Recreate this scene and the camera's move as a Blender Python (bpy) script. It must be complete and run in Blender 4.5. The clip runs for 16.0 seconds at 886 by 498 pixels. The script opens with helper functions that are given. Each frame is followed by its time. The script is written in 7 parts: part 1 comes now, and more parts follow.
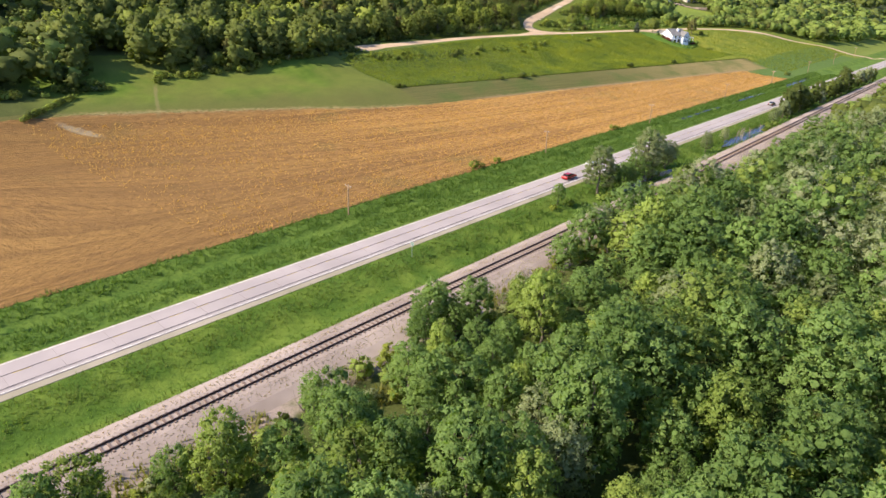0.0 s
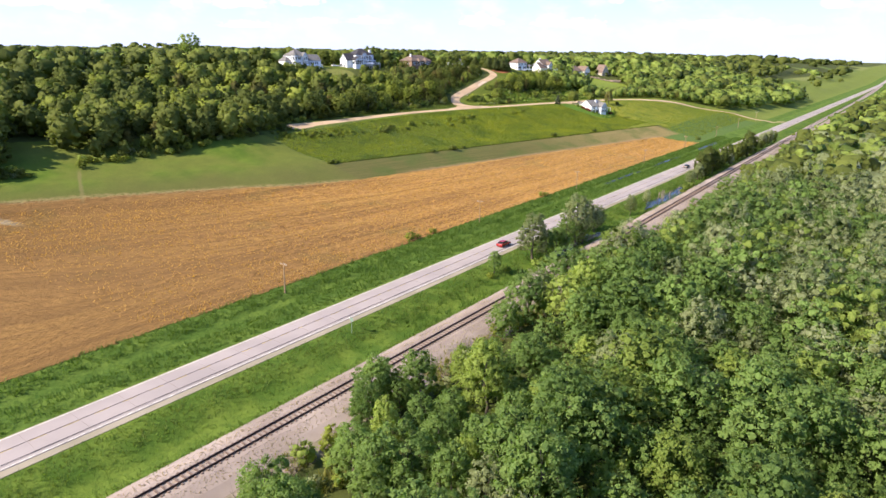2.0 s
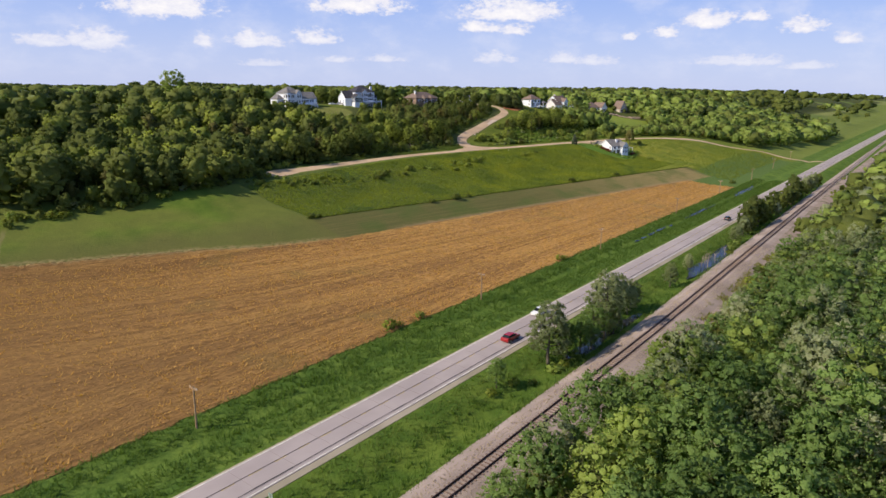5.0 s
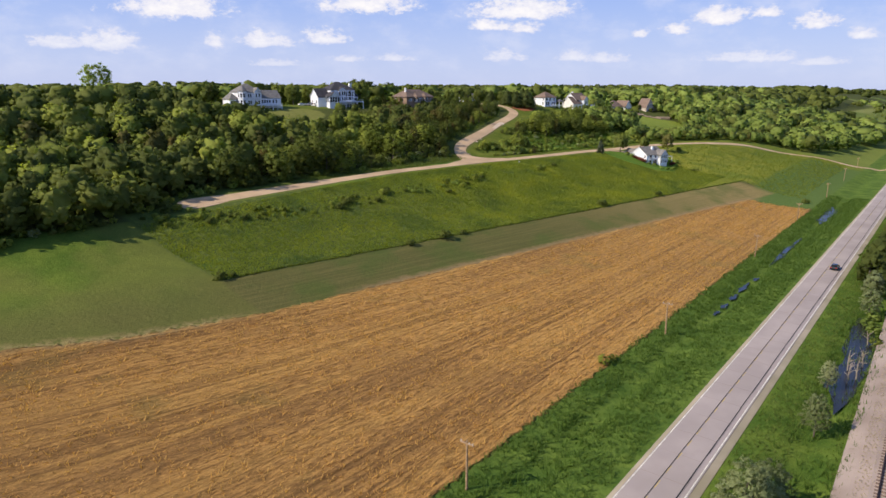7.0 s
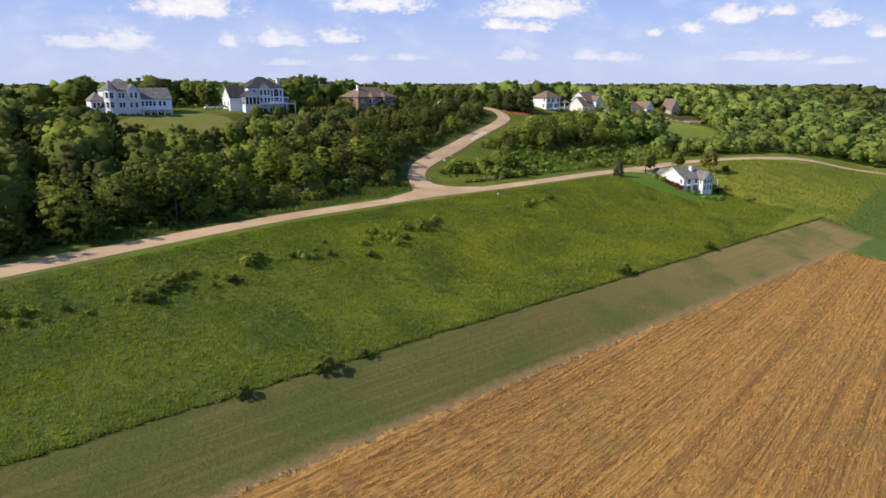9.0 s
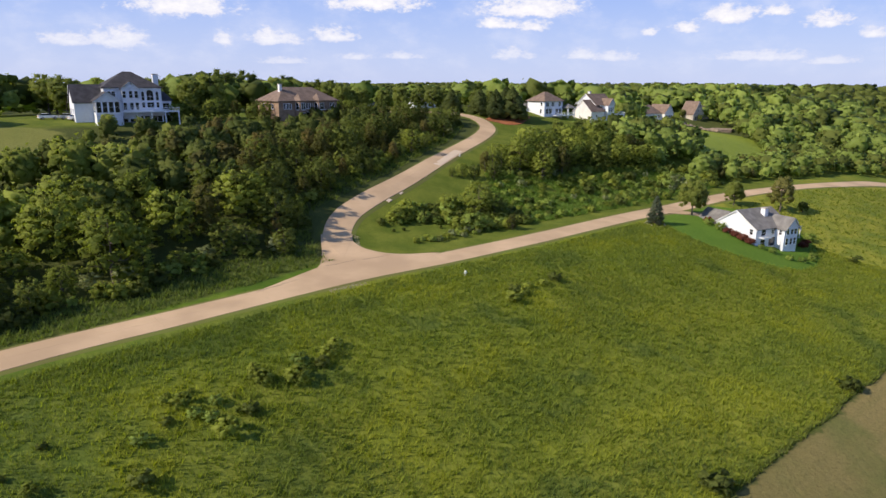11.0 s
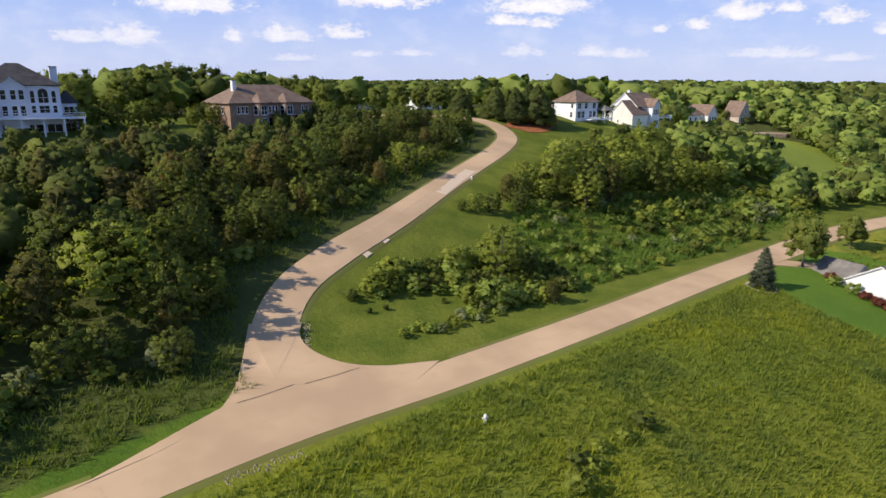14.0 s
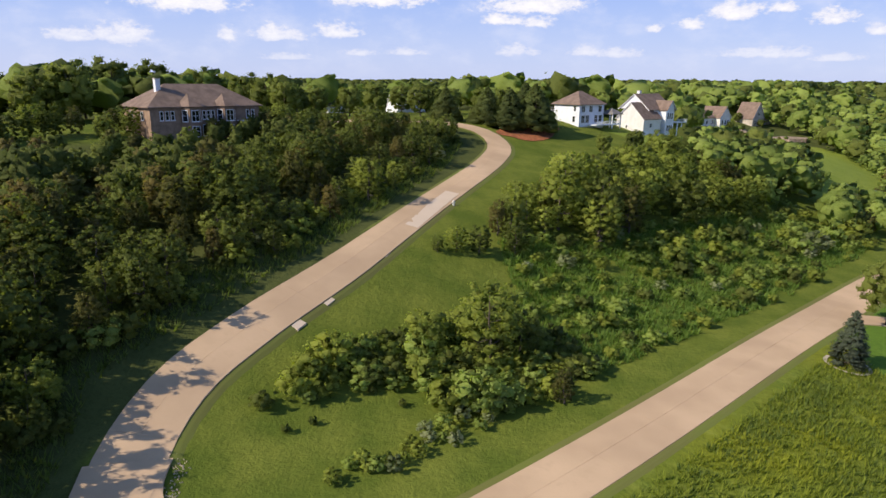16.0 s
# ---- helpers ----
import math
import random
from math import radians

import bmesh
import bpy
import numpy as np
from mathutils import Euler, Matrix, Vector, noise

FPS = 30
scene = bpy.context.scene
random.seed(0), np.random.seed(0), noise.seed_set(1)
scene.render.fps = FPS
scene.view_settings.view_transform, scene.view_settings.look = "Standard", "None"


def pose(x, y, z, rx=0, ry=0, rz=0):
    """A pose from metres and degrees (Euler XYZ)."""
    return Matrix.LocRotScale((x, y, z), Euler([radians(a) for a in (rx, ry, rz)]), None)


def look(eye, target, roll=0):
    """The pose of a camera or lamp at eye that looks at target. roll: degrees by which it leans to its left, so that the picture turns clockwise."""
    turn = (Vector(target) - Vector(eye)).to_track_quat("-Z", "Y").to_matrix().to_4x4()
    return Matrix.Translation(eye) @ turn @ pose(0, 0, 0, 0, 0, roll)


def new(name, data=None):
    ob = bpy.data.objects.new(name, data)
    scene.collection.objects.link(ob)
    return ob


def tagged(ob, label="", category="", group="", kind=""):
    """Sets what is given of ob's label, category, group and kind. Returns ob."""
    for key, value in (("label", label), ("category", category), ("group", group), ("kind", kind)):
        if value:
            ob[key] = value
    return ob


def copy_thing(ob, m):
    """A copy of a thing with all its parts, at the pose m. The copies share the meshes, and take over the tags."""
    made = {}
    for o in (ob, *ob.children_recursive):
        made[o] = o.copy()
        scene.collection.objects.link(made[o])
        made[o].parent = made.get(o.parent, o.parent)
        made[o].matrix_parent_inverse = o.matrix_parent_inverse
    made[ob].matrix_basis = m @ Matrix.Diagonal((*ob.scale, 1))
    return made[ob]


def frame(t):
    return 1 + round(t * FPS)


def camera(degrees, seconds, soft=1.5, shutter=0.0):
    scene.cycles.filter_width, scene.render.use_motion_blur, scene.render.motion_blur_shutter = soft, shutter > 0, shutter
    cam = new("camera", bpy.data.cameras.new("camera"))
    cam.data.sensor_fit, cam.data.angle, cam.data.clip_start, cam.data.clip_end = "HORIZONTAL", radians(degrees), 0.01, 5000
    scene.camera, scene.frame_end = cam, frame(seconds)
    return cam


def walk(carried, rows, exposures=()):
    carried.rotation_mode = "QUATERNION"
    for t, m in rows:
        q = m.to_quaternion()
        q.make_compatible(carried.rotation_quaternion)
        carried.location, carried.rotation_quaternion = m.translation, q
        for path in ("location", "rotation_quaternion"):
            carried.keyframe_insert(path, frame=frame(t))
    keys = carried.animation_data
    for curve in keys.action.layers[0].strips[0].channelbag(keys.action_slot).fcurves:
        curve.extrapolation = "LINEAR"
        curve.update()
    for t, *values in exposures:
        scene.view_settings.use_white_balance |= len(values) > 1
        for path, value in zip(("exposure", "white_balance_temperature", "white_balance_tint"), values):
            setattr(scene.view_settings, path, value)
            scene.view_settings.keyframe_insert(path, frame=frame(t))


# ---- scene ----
cam = camera(69.6, 16.0)
PATH = [
    (0.0, (-0.579, 0.338, 35.464), (-0.409, 9.517, 31.499), 2.00),
    (0.5, (-0.482, 0.289, 35.560), (0.018, 9.523, 31.754), 1.50),
    (1.0, (-0.434, 0.241, 35.657), (0.346, 9.567, 32.132), 1.20),
    (1.5, (-0.405, 0.241, 35.753), (0.585, 9.650, 32.514), 1.00),
    (2.0, (-0.434, 0.289, 35.850), (0.676, 9.789, 32.930), 0.90),
    (2.5, (-0.482, 0.675, 35.898), (0.588, 10.361, 33.653), 0.70),
    (3.0, (-0.193, 2.895, 35.850), (0.712, 12.586, 33.556), 0.70),
    (5.5, (9.132, 41.840, 36.112), (10.007, 51.504, 33.697), 0.50),
    (6.0, (11.197, 55.589, 35.908), (12.022, 65.257, 33.492), 0.30),
    (6.5, (13.906, 70.699, 35.591), (14.701, 80.369, 33.170), 0.20),
    (7.0, (17.644, 86.322, 35.408), (18.374, 95.995, 32.977), 0.20),
    (7.5, (22.206, 101.776, 35.081), (22.886, 111.451, 32.646), 0.20),
    (8.0, (27.410, 118.036, 35.026), (28.050, 127.713, 32.586), 0.10),
    (8.5, (32.687, 135.611, 35.002), (33.297, 145.290, 32.563), 0.20),
    (9.0, (37.836, 153.555, 34.961), (38.381, 163.237, 32.520), 0.20),
    (9.5, (42.447, 172.001, 34.979), (43.012, 181.683, 32.545), 0.20),
    (9.7, (44.149, 179.297, 35.049), (44.804, 188.978, 32.629), 0.30),
    (12.0, (50.401, 227.027, 35.566), (50.986, 236.696, 33.081), 0.40),
    (12.5, (50.714, 232.496, 35.595), (51.294, 242.167, 33.115), 0.40),
    (13.0, (51.127, 238.325, 35.651), (51.702, 247.993, 33.161), 0.40),
    (13.5, (51.602, 243.765, 35.565), (52.142, 253.434, 33.070), 0.40),
    (14.0, (52.377, 249.472, 35.553), (52.862, 259.142, 33.052), 0.40),
    (14.5, (53.199, 254.727, 35.521), (53.659, 264.397, 33.016), 0.40),
    (15.0, (54.113, 260.309, 35.580), (54.573, 269.979, 33.074), 0.40),
    (15.5, (54.907, 265.566, 35.604), (55.416, 275.234, 33.099), 0.50),
    (16.0, (55.941, 271.074, 35.623), (56.511, 280.737, 33.112), 0.50),
]
EXPOSURES = [(0.0, 0.80), (0.6, 0.92), (1.5, 0.92), (2.05, 0.80), (2.3, 0.04), (9.0, 0.05), (12.0, 0.10), (16.0, 0.10)]
walk(cam, [(t, look(eye, target, roll)) for t, eye, target, roll in PATH], EXPOSURES)

# ---- light ----
SUN_ELEVATION, SUN_TURN = 36.0, 252.0      # degrees; turn clockwise from +y
sun_dir = Vector((math.sin(radians(SUN_TURN)) * math.cos(radians(SUN_ELEVATION)),
                  math.cos(radians(SUN_TURN)) * math.cos(radians(SUN_ELEVATION)),
                  math.sin(radians(SUN_ELEVATION))))
sun_data = bpy.data.lights.new("sun", "SUN")
sun_data.energy, sun_data.angle, sun_data.color = 5.0, radians(0.6), (1.0, 0.87, 0.69)
sun = new("sun", sun_data)
sun.matrix_world = look((0, 0, 300), Vector((0, 0, 300)) - sun_dir)

world = bpy.data.worlds.new("sky")
scene.world = world
world.use_nodes = True


# ---- node helpers ----
class Graph:
    """Short forms for node trees."""

    def __init__(self, tree):
        self.tree = tree

    def put(self, kind, **sockets):
        return self.feed(self.tree.nodes.new(kind), **sockets)

    def feed(self, n, **sockets):
        for key, value in sockets.items():
            name = key.replace("_", " ")
            socket = n.inputs[int(name[1:])] if name[0] == "i" and name[1:].isdigit() else n.inputs[name]
            if isinstance(value, bpy.types.NodeSocket):
                self.tree.links.new(value, socket)
            else:
                socket.default_value = value
        return n

    def math(self, op, a, b=0.0, c=0.0):
        n = self.tree.nodes.new("ShaderNodeMath")
        n.operation = op
        return self.feed(n, i0=a, i1=b, i2=c).outputs[0]

    def mix(self, fac, a, b):
        a = (*a, 1) if isinstance(a, tuple) and len(a) == 3 else a
        b = (*b, 1) if isinstance(b, tuple) and len(b) == 3 else b
        n = self.tree.nodes.new("ShaderNodeMix")
        n.data_type = "RGBA"
        return self.feed(n, i0=fac, i6=a, i7=b).outputs[2]

    def tint(self, a, b, fac=1.0):
        a = (*a, 1) if isinstance(a, tuple) and len(a) == 3 else a
        b = (*b, 1) if isinstance(b, tuple) and len(b) == 3 else b
        n = self.tree.nodes.new("ShaderNodeMix")
        n.data_type, n.blend_type = "RGBA", "MULTIPLY"
        return self.feed(n, i0=fac, i6=a, i7=b).outputs[2]

    def step(self, x, lo, hi):
        n = self.put("ShaderNodeMapRange", Value=x)
        n.interpolation_type = "SMOOTHSTEP"
        n.inputs[1].default_value, n.inputs[2].default_value = lo, hi
        if lo > hi:
            n.inputs[1].default_value, n.inputs[2].default_value = hi, lo
            n.inputs[3].default_value, n.inputs[4].default_value = 1.0, 0.0
        return n.outputs[0]

    def band(self, x, lo, hi, soft=0.3):
        return self.math("MULTIPLY", self.step(x, lo - soft, lo + soft), self.step(x, hi + soft, hi - soft))

    def noise(self, vec, scale, detail=3.0, rough=0.55):
        return self.put("ShaderNodeTexNoise", Vector=vec, Scale=scale, Detail=detail, Roughness=rough).outputs[0]

    def attr(self, name):
        n = self.tree.nodes.new("ShaderNodeAttribute")
        n.attribute_name = name
        return n.outputs["Fac"]

    def vec(self, x, y, z=0.0):
        return self.put("ShaderNodeCombineXYZ", X=x, Y=y, Z=z).outputs[0]

    def coords(self):
        return self.put("ShaderNodeTexCoord").outputs["Object"]

    def place(self):
        return self.put("ShaderNodeNewGeometry").outputs["Position"]


def material(name, rough=0.8, metal=0.0):
    m = bpy.data.materials.new(name)
    m.use_nodes = True
    g = Graph(m.node_tree)
    shader = m.node_tree.nodes["Principled BSDF"]
    shader.inputs["Roughness"].default_value = rough
    shader.inputs["Metallic"].default_value = metal
    if rough >= 0.6:
        shader.inputs["Specular IOR Level"].default_value = 0.25
    return m, g, shader


def bump(g, shader, height, strength=0.5, distance=0.1):
    b = g.put("ShaderNodeBump", Strength=strength, Distance=distance, Height=height)
    g.tree.links.new(b.outputs[0], shader.inputs["Normal"])


def plain(name, colour, rough=0.7, vary=0.15, scale=3.0, metal=0.0, bumpy=0.0, fine=25.0):
    """A surface of one colour with two scales of variation and a slight relief."""
    m, g, shader = material(name, rough, metal)
    p = g.coords()
    a = g.noise(p, scale, 4.0)
    b = g.noise(p, fine, 3.0)
    dark = tuple(c * (1 - 1.6 * vary) for c in colour)
    light = tuple(min(1.0, c * (1 + vary)) for c in colour)
    col = g.mix(g.step(a, 0.3, 0.7), dark, light)
    col = g.mix(g.math("MULTIPLY", g.step(b, 0.45, 0.75), 0.35), col, tuple(c * (1 - 2.2 * vary) for c in colour))
    g.tree.links.new(col, shader.inputs["Base Color"])
    if bumpy:
        bump(g, shader, b, bumpy, 0.05)
    return m


# ---- sky: blue with fair-weather cumulus ----
wg = Graph(world.node_tree)
back = world.node_tree.nodes["Background"]
sky = world.node_tree.nodes.new("ShaderNodeTexSky")
sky.sky_type, sky.sun_disc = "NISHITA", False
sky.sun_elevation, sky.sun_rotation = radians(SUN_ELEVATION), radians(SUN_TURN)
sky.altitude, sky.air_density, sky.dust_density, sky.ozone_density = 250.0, 1.0, 1.0, 1.5
CLOUDS = [  # degrees: bearing, height, half width, half height
    (-17.4, 6.3, 4.0, 1.0),
    (-2.2, 7.0, 4.0, 0.9),
    (10.8, 6.6, 4.5, 1.0),
    (-5.7, 4.2, 2.0, 0.6),
    (-10.6, 3.9, 2.4, 0.6),
    (-14.6, 3.7, 0.8, 0.6),
    (-22.4, 3.5, 2.4, 0.8),
    (-25.5, 3.3, 2.0, 0.5),
    (8.1, 5.3, 1.7, 0.5),
    (11.3, 5.1, 1.3, 0.5),
    (9.3, 2.8, 1.7, 0.5),
    (26.6, 5.6, 2.1, 0.7),
    (30.0, 5.8, 1.1, 0.4),
    (23.5, 4.7, 1.0, 0.4),
    (33.3, 5.0, 1.4, 0.6),
    (36.2, 4.0, 1.1, 0.4),
    (20.7, 4.5, 0.7, 0.4),
    (15.4, 2.7, 1.4, 0.4),
    (17.8, 2.6, 2.1, 0.4),
    (29.1, 2.5, 3.6, 0.4),
    (33.9, 2.1, 2.2, 0.3),
    (-3.9, 2.5, 1.3, 0.3),
    (-0.0, 2.6, 1.6, 0.3),
    (-9.9, 2.1, 2.1, 0.3),
]
way = wg.put("ShaderNodeTexCoord").outputs["Generated"]
axes = wg.put("ShaderNodeSeparateXYZ", Vector=way)
bearing = wg.math("MULTIPLY", wg.math("ARCTAN2", axes.outputs[0], axes.outputs[1]), 57.29578)
height = wg.math("MULTIPLY", wg.math("ARCSINE", axes.outputs[2]), 57.29578)
flat = wg.vec(bearing, wg.math("MULTIPLY", height, 1.7))
puff = wg.noise(flat, 0.75, 6.0, 0.6)
wisp = wg.noise(flat, 0.22, 5.0, 0.6)
cover = None
for b, h, w, tall in CLOUDS:
    dx = wg.math("DIVIDE", wg.math("SUBTRACT", bearing, b), w)
    dy = wg.math("DIVIDE", wg.math("SUBTRACT", height, h - 0.35 * tall), tall * 1.5)
    # flat-bottomed: the lower half falls off faster
    low = wg.math("MULTIPLY", wg.math("MINIMUM", dy, 0.0), 1.6)
    dy = wg.math("ADD", dy, low)
    d = wg.math("SQRT", wg.math("ADD", wg.math("MULTIPLY", dx, dx), wg.math("MULTIPLY", dy, dy)))
    one = wg.math("SUBTRACT", 1.3, d)
    cover = one if cover is None else wg.math("MAXIMUM", cover, one)
lumps = wg.noise(flat, 2.4, 4.0, 0.6)
body = wg.math("ADD", cover, wg.math("MULTIPLY", wg.math("SUBTRACT", puff, 0.5), 2.4))
body = wg.math("ADD", body, wg.math("MULTIPLY", wg.math("SUBTRACT", lumps, 0.5), 0.9))
mask = wg.math("MULTIPLY", wg.step(body, 0.10, 0.75), wg.math("ADD", 0.45, wg.math("MULTIPLY", wg.step(height, 1.5, 5.5), 0.52)))
veil = wg.math("MULTIPLY", wg.math("MULTIPLY", wg.step(wisp, 0.42, 0.75), wg.band(height, 1.0, 12.0, 2.5)), 0.4)
thick = wg.step(body, 0.3, 1.5)
cloud_colour = wg.mix(thick, (6.5, 6.5, 7.5), (8.3, 8.0, 8.0))
depth = wg.step(height, -1.0, 13.0)
blue = wg.mix(depth, (4.7, 5.3, 7.7), (1.9, 3.3, 7.6))
zenith = wg.tint(sky.outputs[0], (0.8, 0.9, 1.0))
air = wg.mix(wg.step(height, 16.0, 40.0), wg.mix(0.85, sky.outputs[0], blue), zenith)
air = wg.mix(veil, air, (6.6, 6.7, 7.8))
final = wg.mix(mask, air, cloud_colour)
world.node_tree.links.new(final, back.inputs["Color"])
back.inputs["Strength"].default_value = 0.12

# ---- the lie of the land: u runs along the highway, v across it towards the hill ----
DX, DY = 0.681, 0.732
PROFILE_W = [-400, 40, 112, 120, 127, 139, 150, 158, 164, 170, 178, 190, 199, 209, 214, 223, 235, 245, 255, 265, 300, 360, 450, 700]
PROFILE_Z = [0, 0, 0, .15, .8, 4.4, 5.6, 7.0, 9.4, 11.0, 12.6, 13.1, 13.8, 17.0, 19.2, 21.5, 23.6, 25.6, 28.3, 29.2, 28.8, 25.5, 23, 24]
PROFILE_X = np.linspace(-400, 700, 2201)
kernel = np.exp(-0.5 * (np.arange(-16, 17) / 7.0) ** 2)
PROFILE = np.convolve(np.pad(np.interp(PROFILE_X, PROFILE_W, PROFILE_Z), 16, mode="edge"), kernel / kernel.sum(), "valid")


def sstep(a, b, x):
    t = np.clip((x - a) / (b - a), 0, 1)
    return t * t * (3 - 2 * t)


def to_uv(x, y):
    return DX * x + DY * y, -DY * x + DX * y


def to_xy(u, v):
    k = DX * DX + DY * DY
    return (DX * u - DY * v) / k, (DY * u + DX * v) / k


def shift(u):
    return 0.19 * (np.clip(u, 100, 360) - 131.0) - 0.3 * np.clip(112 - u, 0, 60)


def row_shift(u):
    """How far the sown rows bend with the slope's foot."""
    out = 0.0
    for k in (-30.0, -10.0, 10.0, 30.0):
        a = u + k - 131.0
        out = out + 0.25 * np.where(a > 0, 0.19 * np.minimum(a, 229.0), 0.33 * a)
    return out


def hill(cx, cy, r, h, x, y):
    return h * np.exp(-((x - cx) ** 2 + (y - cy) ** 2) / (r * r))


RAIL_V = 45.8


def terrain(x, y):
    """Height of the ground; x and y may be arrays."""
    u, v = to_uv(x, y)
    z = np.interp(v + shift(u), PROFILE_X, PROFILE)
    z = z + hill(118, 322, 16, -1.6, x, y) + hill(165, 485, 55, -6.0, x, y)
    near = sstep(1200, 500, np.abs(u))
    z = z - near * 0.9 * np.exp(-((v - 52.5) / 2.6) ** 2) - near * 0.7 * np.exp(-((v - 72.6) / 1.8) ** 2)
    z = z + 0.55 * sstep(3.4, 1.6, np.abs(v - RAIL_V)) * near
    far = sstep(900, 2300, np.hypot(x - 60, y - 250))
    roll = 4 * np.sin(x / 310 + 1.0) * np.cos(y / 270) + 2.5 * np.sin(x / 120 + y / 170)
    side = sstep(-200.0, 500.0, v - 0.12 * u)
    z = z * (1 - far) + far * (24.5 + 10.0 * side + (1.0 + side) * roll)
    return z


def ground_z(x, y):
    return float(terrain(np.float64(x), np.float64(y)))


def at_uv(u, v, lift=0.0):
    x, y = to_xy(u, v)
    return Vector((x, y, ground_z(x, y) + lift))


# ---- mesh helpers ----
class Build:
    """Gathers corners and faces of one mesh."""

    def __init__(self):
        self.v, self.f, self.m = [], [], []

    def face(self, pts, mat=0):
        k = len(self.v)
        self.v += [tuple(p) for p in pts]
        self.f.append(tuple(range(k, k + len(pts))))
        self.m.append(mat)

    def box(self, x0, x1, y0, y1, z0, z1, mat=0, bevel=0.0):
        k = len(self.v)
        self.v += [(x, y, z) for z in (z0, z1) for y in (y0, y1) for x in (x0, x1)]
        for q in ((0, 2, 3, 1), (4, 5, 7, 6), (0, 1, 5, 4), (2, 6, 7, 3), (0, 4, 6, 2), (1, 3, 7, 5)):
            self.f.append(tuple(k + i for i in q))
            self.m.append(mat)
        return self

    def prism(self, outline, z0, z1, mat=0):
        """An upright prism over an outline that runs anticlockwise."""
        k, n = len(self.v), len(outline)
        self.v += [(x, y, z0) for x, y in outline] + [(x, y, z1) for x, y in outline]
        self.f += [tuple(range(k + n, k + 2 * n)), tuple(reversed(range(k, k + n)))]
        self.f += [(k + i, k + (i + 1) % n, k + n + (i + 1) % n, k + n + i) for i in range(n)]
        self.m += [mat] * (n + 2)
        return self

    def face_ring(self, outline, y):
        """One flat upright face over an outline of (x, z)."""
        self.face([(a, y, c) for a, c in outline])
        return self

    def tube(self, a, b, r0, r1, sides=7, mat=0, caps=True):
        a, b = Vector(a), Vector(b)
        d = (b - a).normalized()
        e = d.orthogonal().normalized()
        g = d.cross(e)
        k = len(self.v)
        for p, r in ((a, r0), (b, r1)):
            for i in range(sides):
                w = 2 * math.pi * i / sides
                self.v.append(tuple(p + (e * math.cos(w) + g * math.sin(w)) * r))
        self.f += [(k + i, k + (i + 1) % sides, k + sides + (i + 1) % sides, k + sides + i) for i in range(sides)]
        self.m += [mat] * sides
        if caps:
            self.f += [tuple(reversed(range(k, k + sides))), tuple(range(k + sides, k + 2 * sides))]
            self.m += [mat] * 2
        return self

    def mesh(self, name, mats, smooth=False):
        me = bpy.data.meshes.new(name)
        me.from_pydata(self.v, [], self.f)
        for m in mats:
            me.materials.append(m)
        if len(mats) > 1:
            me.polygons.foreach_set("material_index", self.m)
        if smooth:
            me.polygons.foreach_set("use_smooth", [True] * len(self.f))
        me.update()
        return me


def thing(name, label, category, m=None, group="", kind=""):
    ob = tagged(new(name), label, category, group, kind)
    ob.empty_display_size = 0.2
    if m is not None:
        ob.matrix_basis = m
    return ob


def part(name, build, mats, parent=None, label="", smooth=False, m=None):
    """Links one mesh as a part of a thing."""
    mats = mats if isinstance(mats, (list, tuple)) else [mats]
    ob = new(name, build if isinstance(build, bpy.types.Mesh) else build.mesh(name, mats, smooth))
    ob.parent = parent
    if m is not None:
        ob.matrix_basis = m
    if label:
        ob["label"] = label
    return ob


def array_mesh(name, verts, faces, mats, smooth=False, attrs=()):
    """A mesh straight from arrays; all faces have the same number of corners."""
    me = bpy.data.meshes.new(name)
    nv, (nf, c) = len(verts), faces.shape
    me.vertices.add(nv)
    me.vertices.foreach_set("co", np.ascontiguousarray(verts, np.float32).ravel())
    me.loops.add(nf * c)
    me.loops.foreach_set("vertex_index", np.ascontiguousarray(faces, np.int32).ravel())
    me.polygons.add(nf)
    me.polygons.foreach_set("loop_start", np.arange(0, nf * c, c, dtype=np.int32))
    me.polygons.foreach_set("use_smooth", np.full(nf, smooth))
    for m in mats:
        me.materials.append(m)
    for key, values in attrs:
        a = me.attributes.new(key, "FLOAT", "POINT")
        a.data.foreach_set("value", np.ascontiguousarray(values, np.float32))
    me.update(calc_edges=True)
    me.validate()
    return me

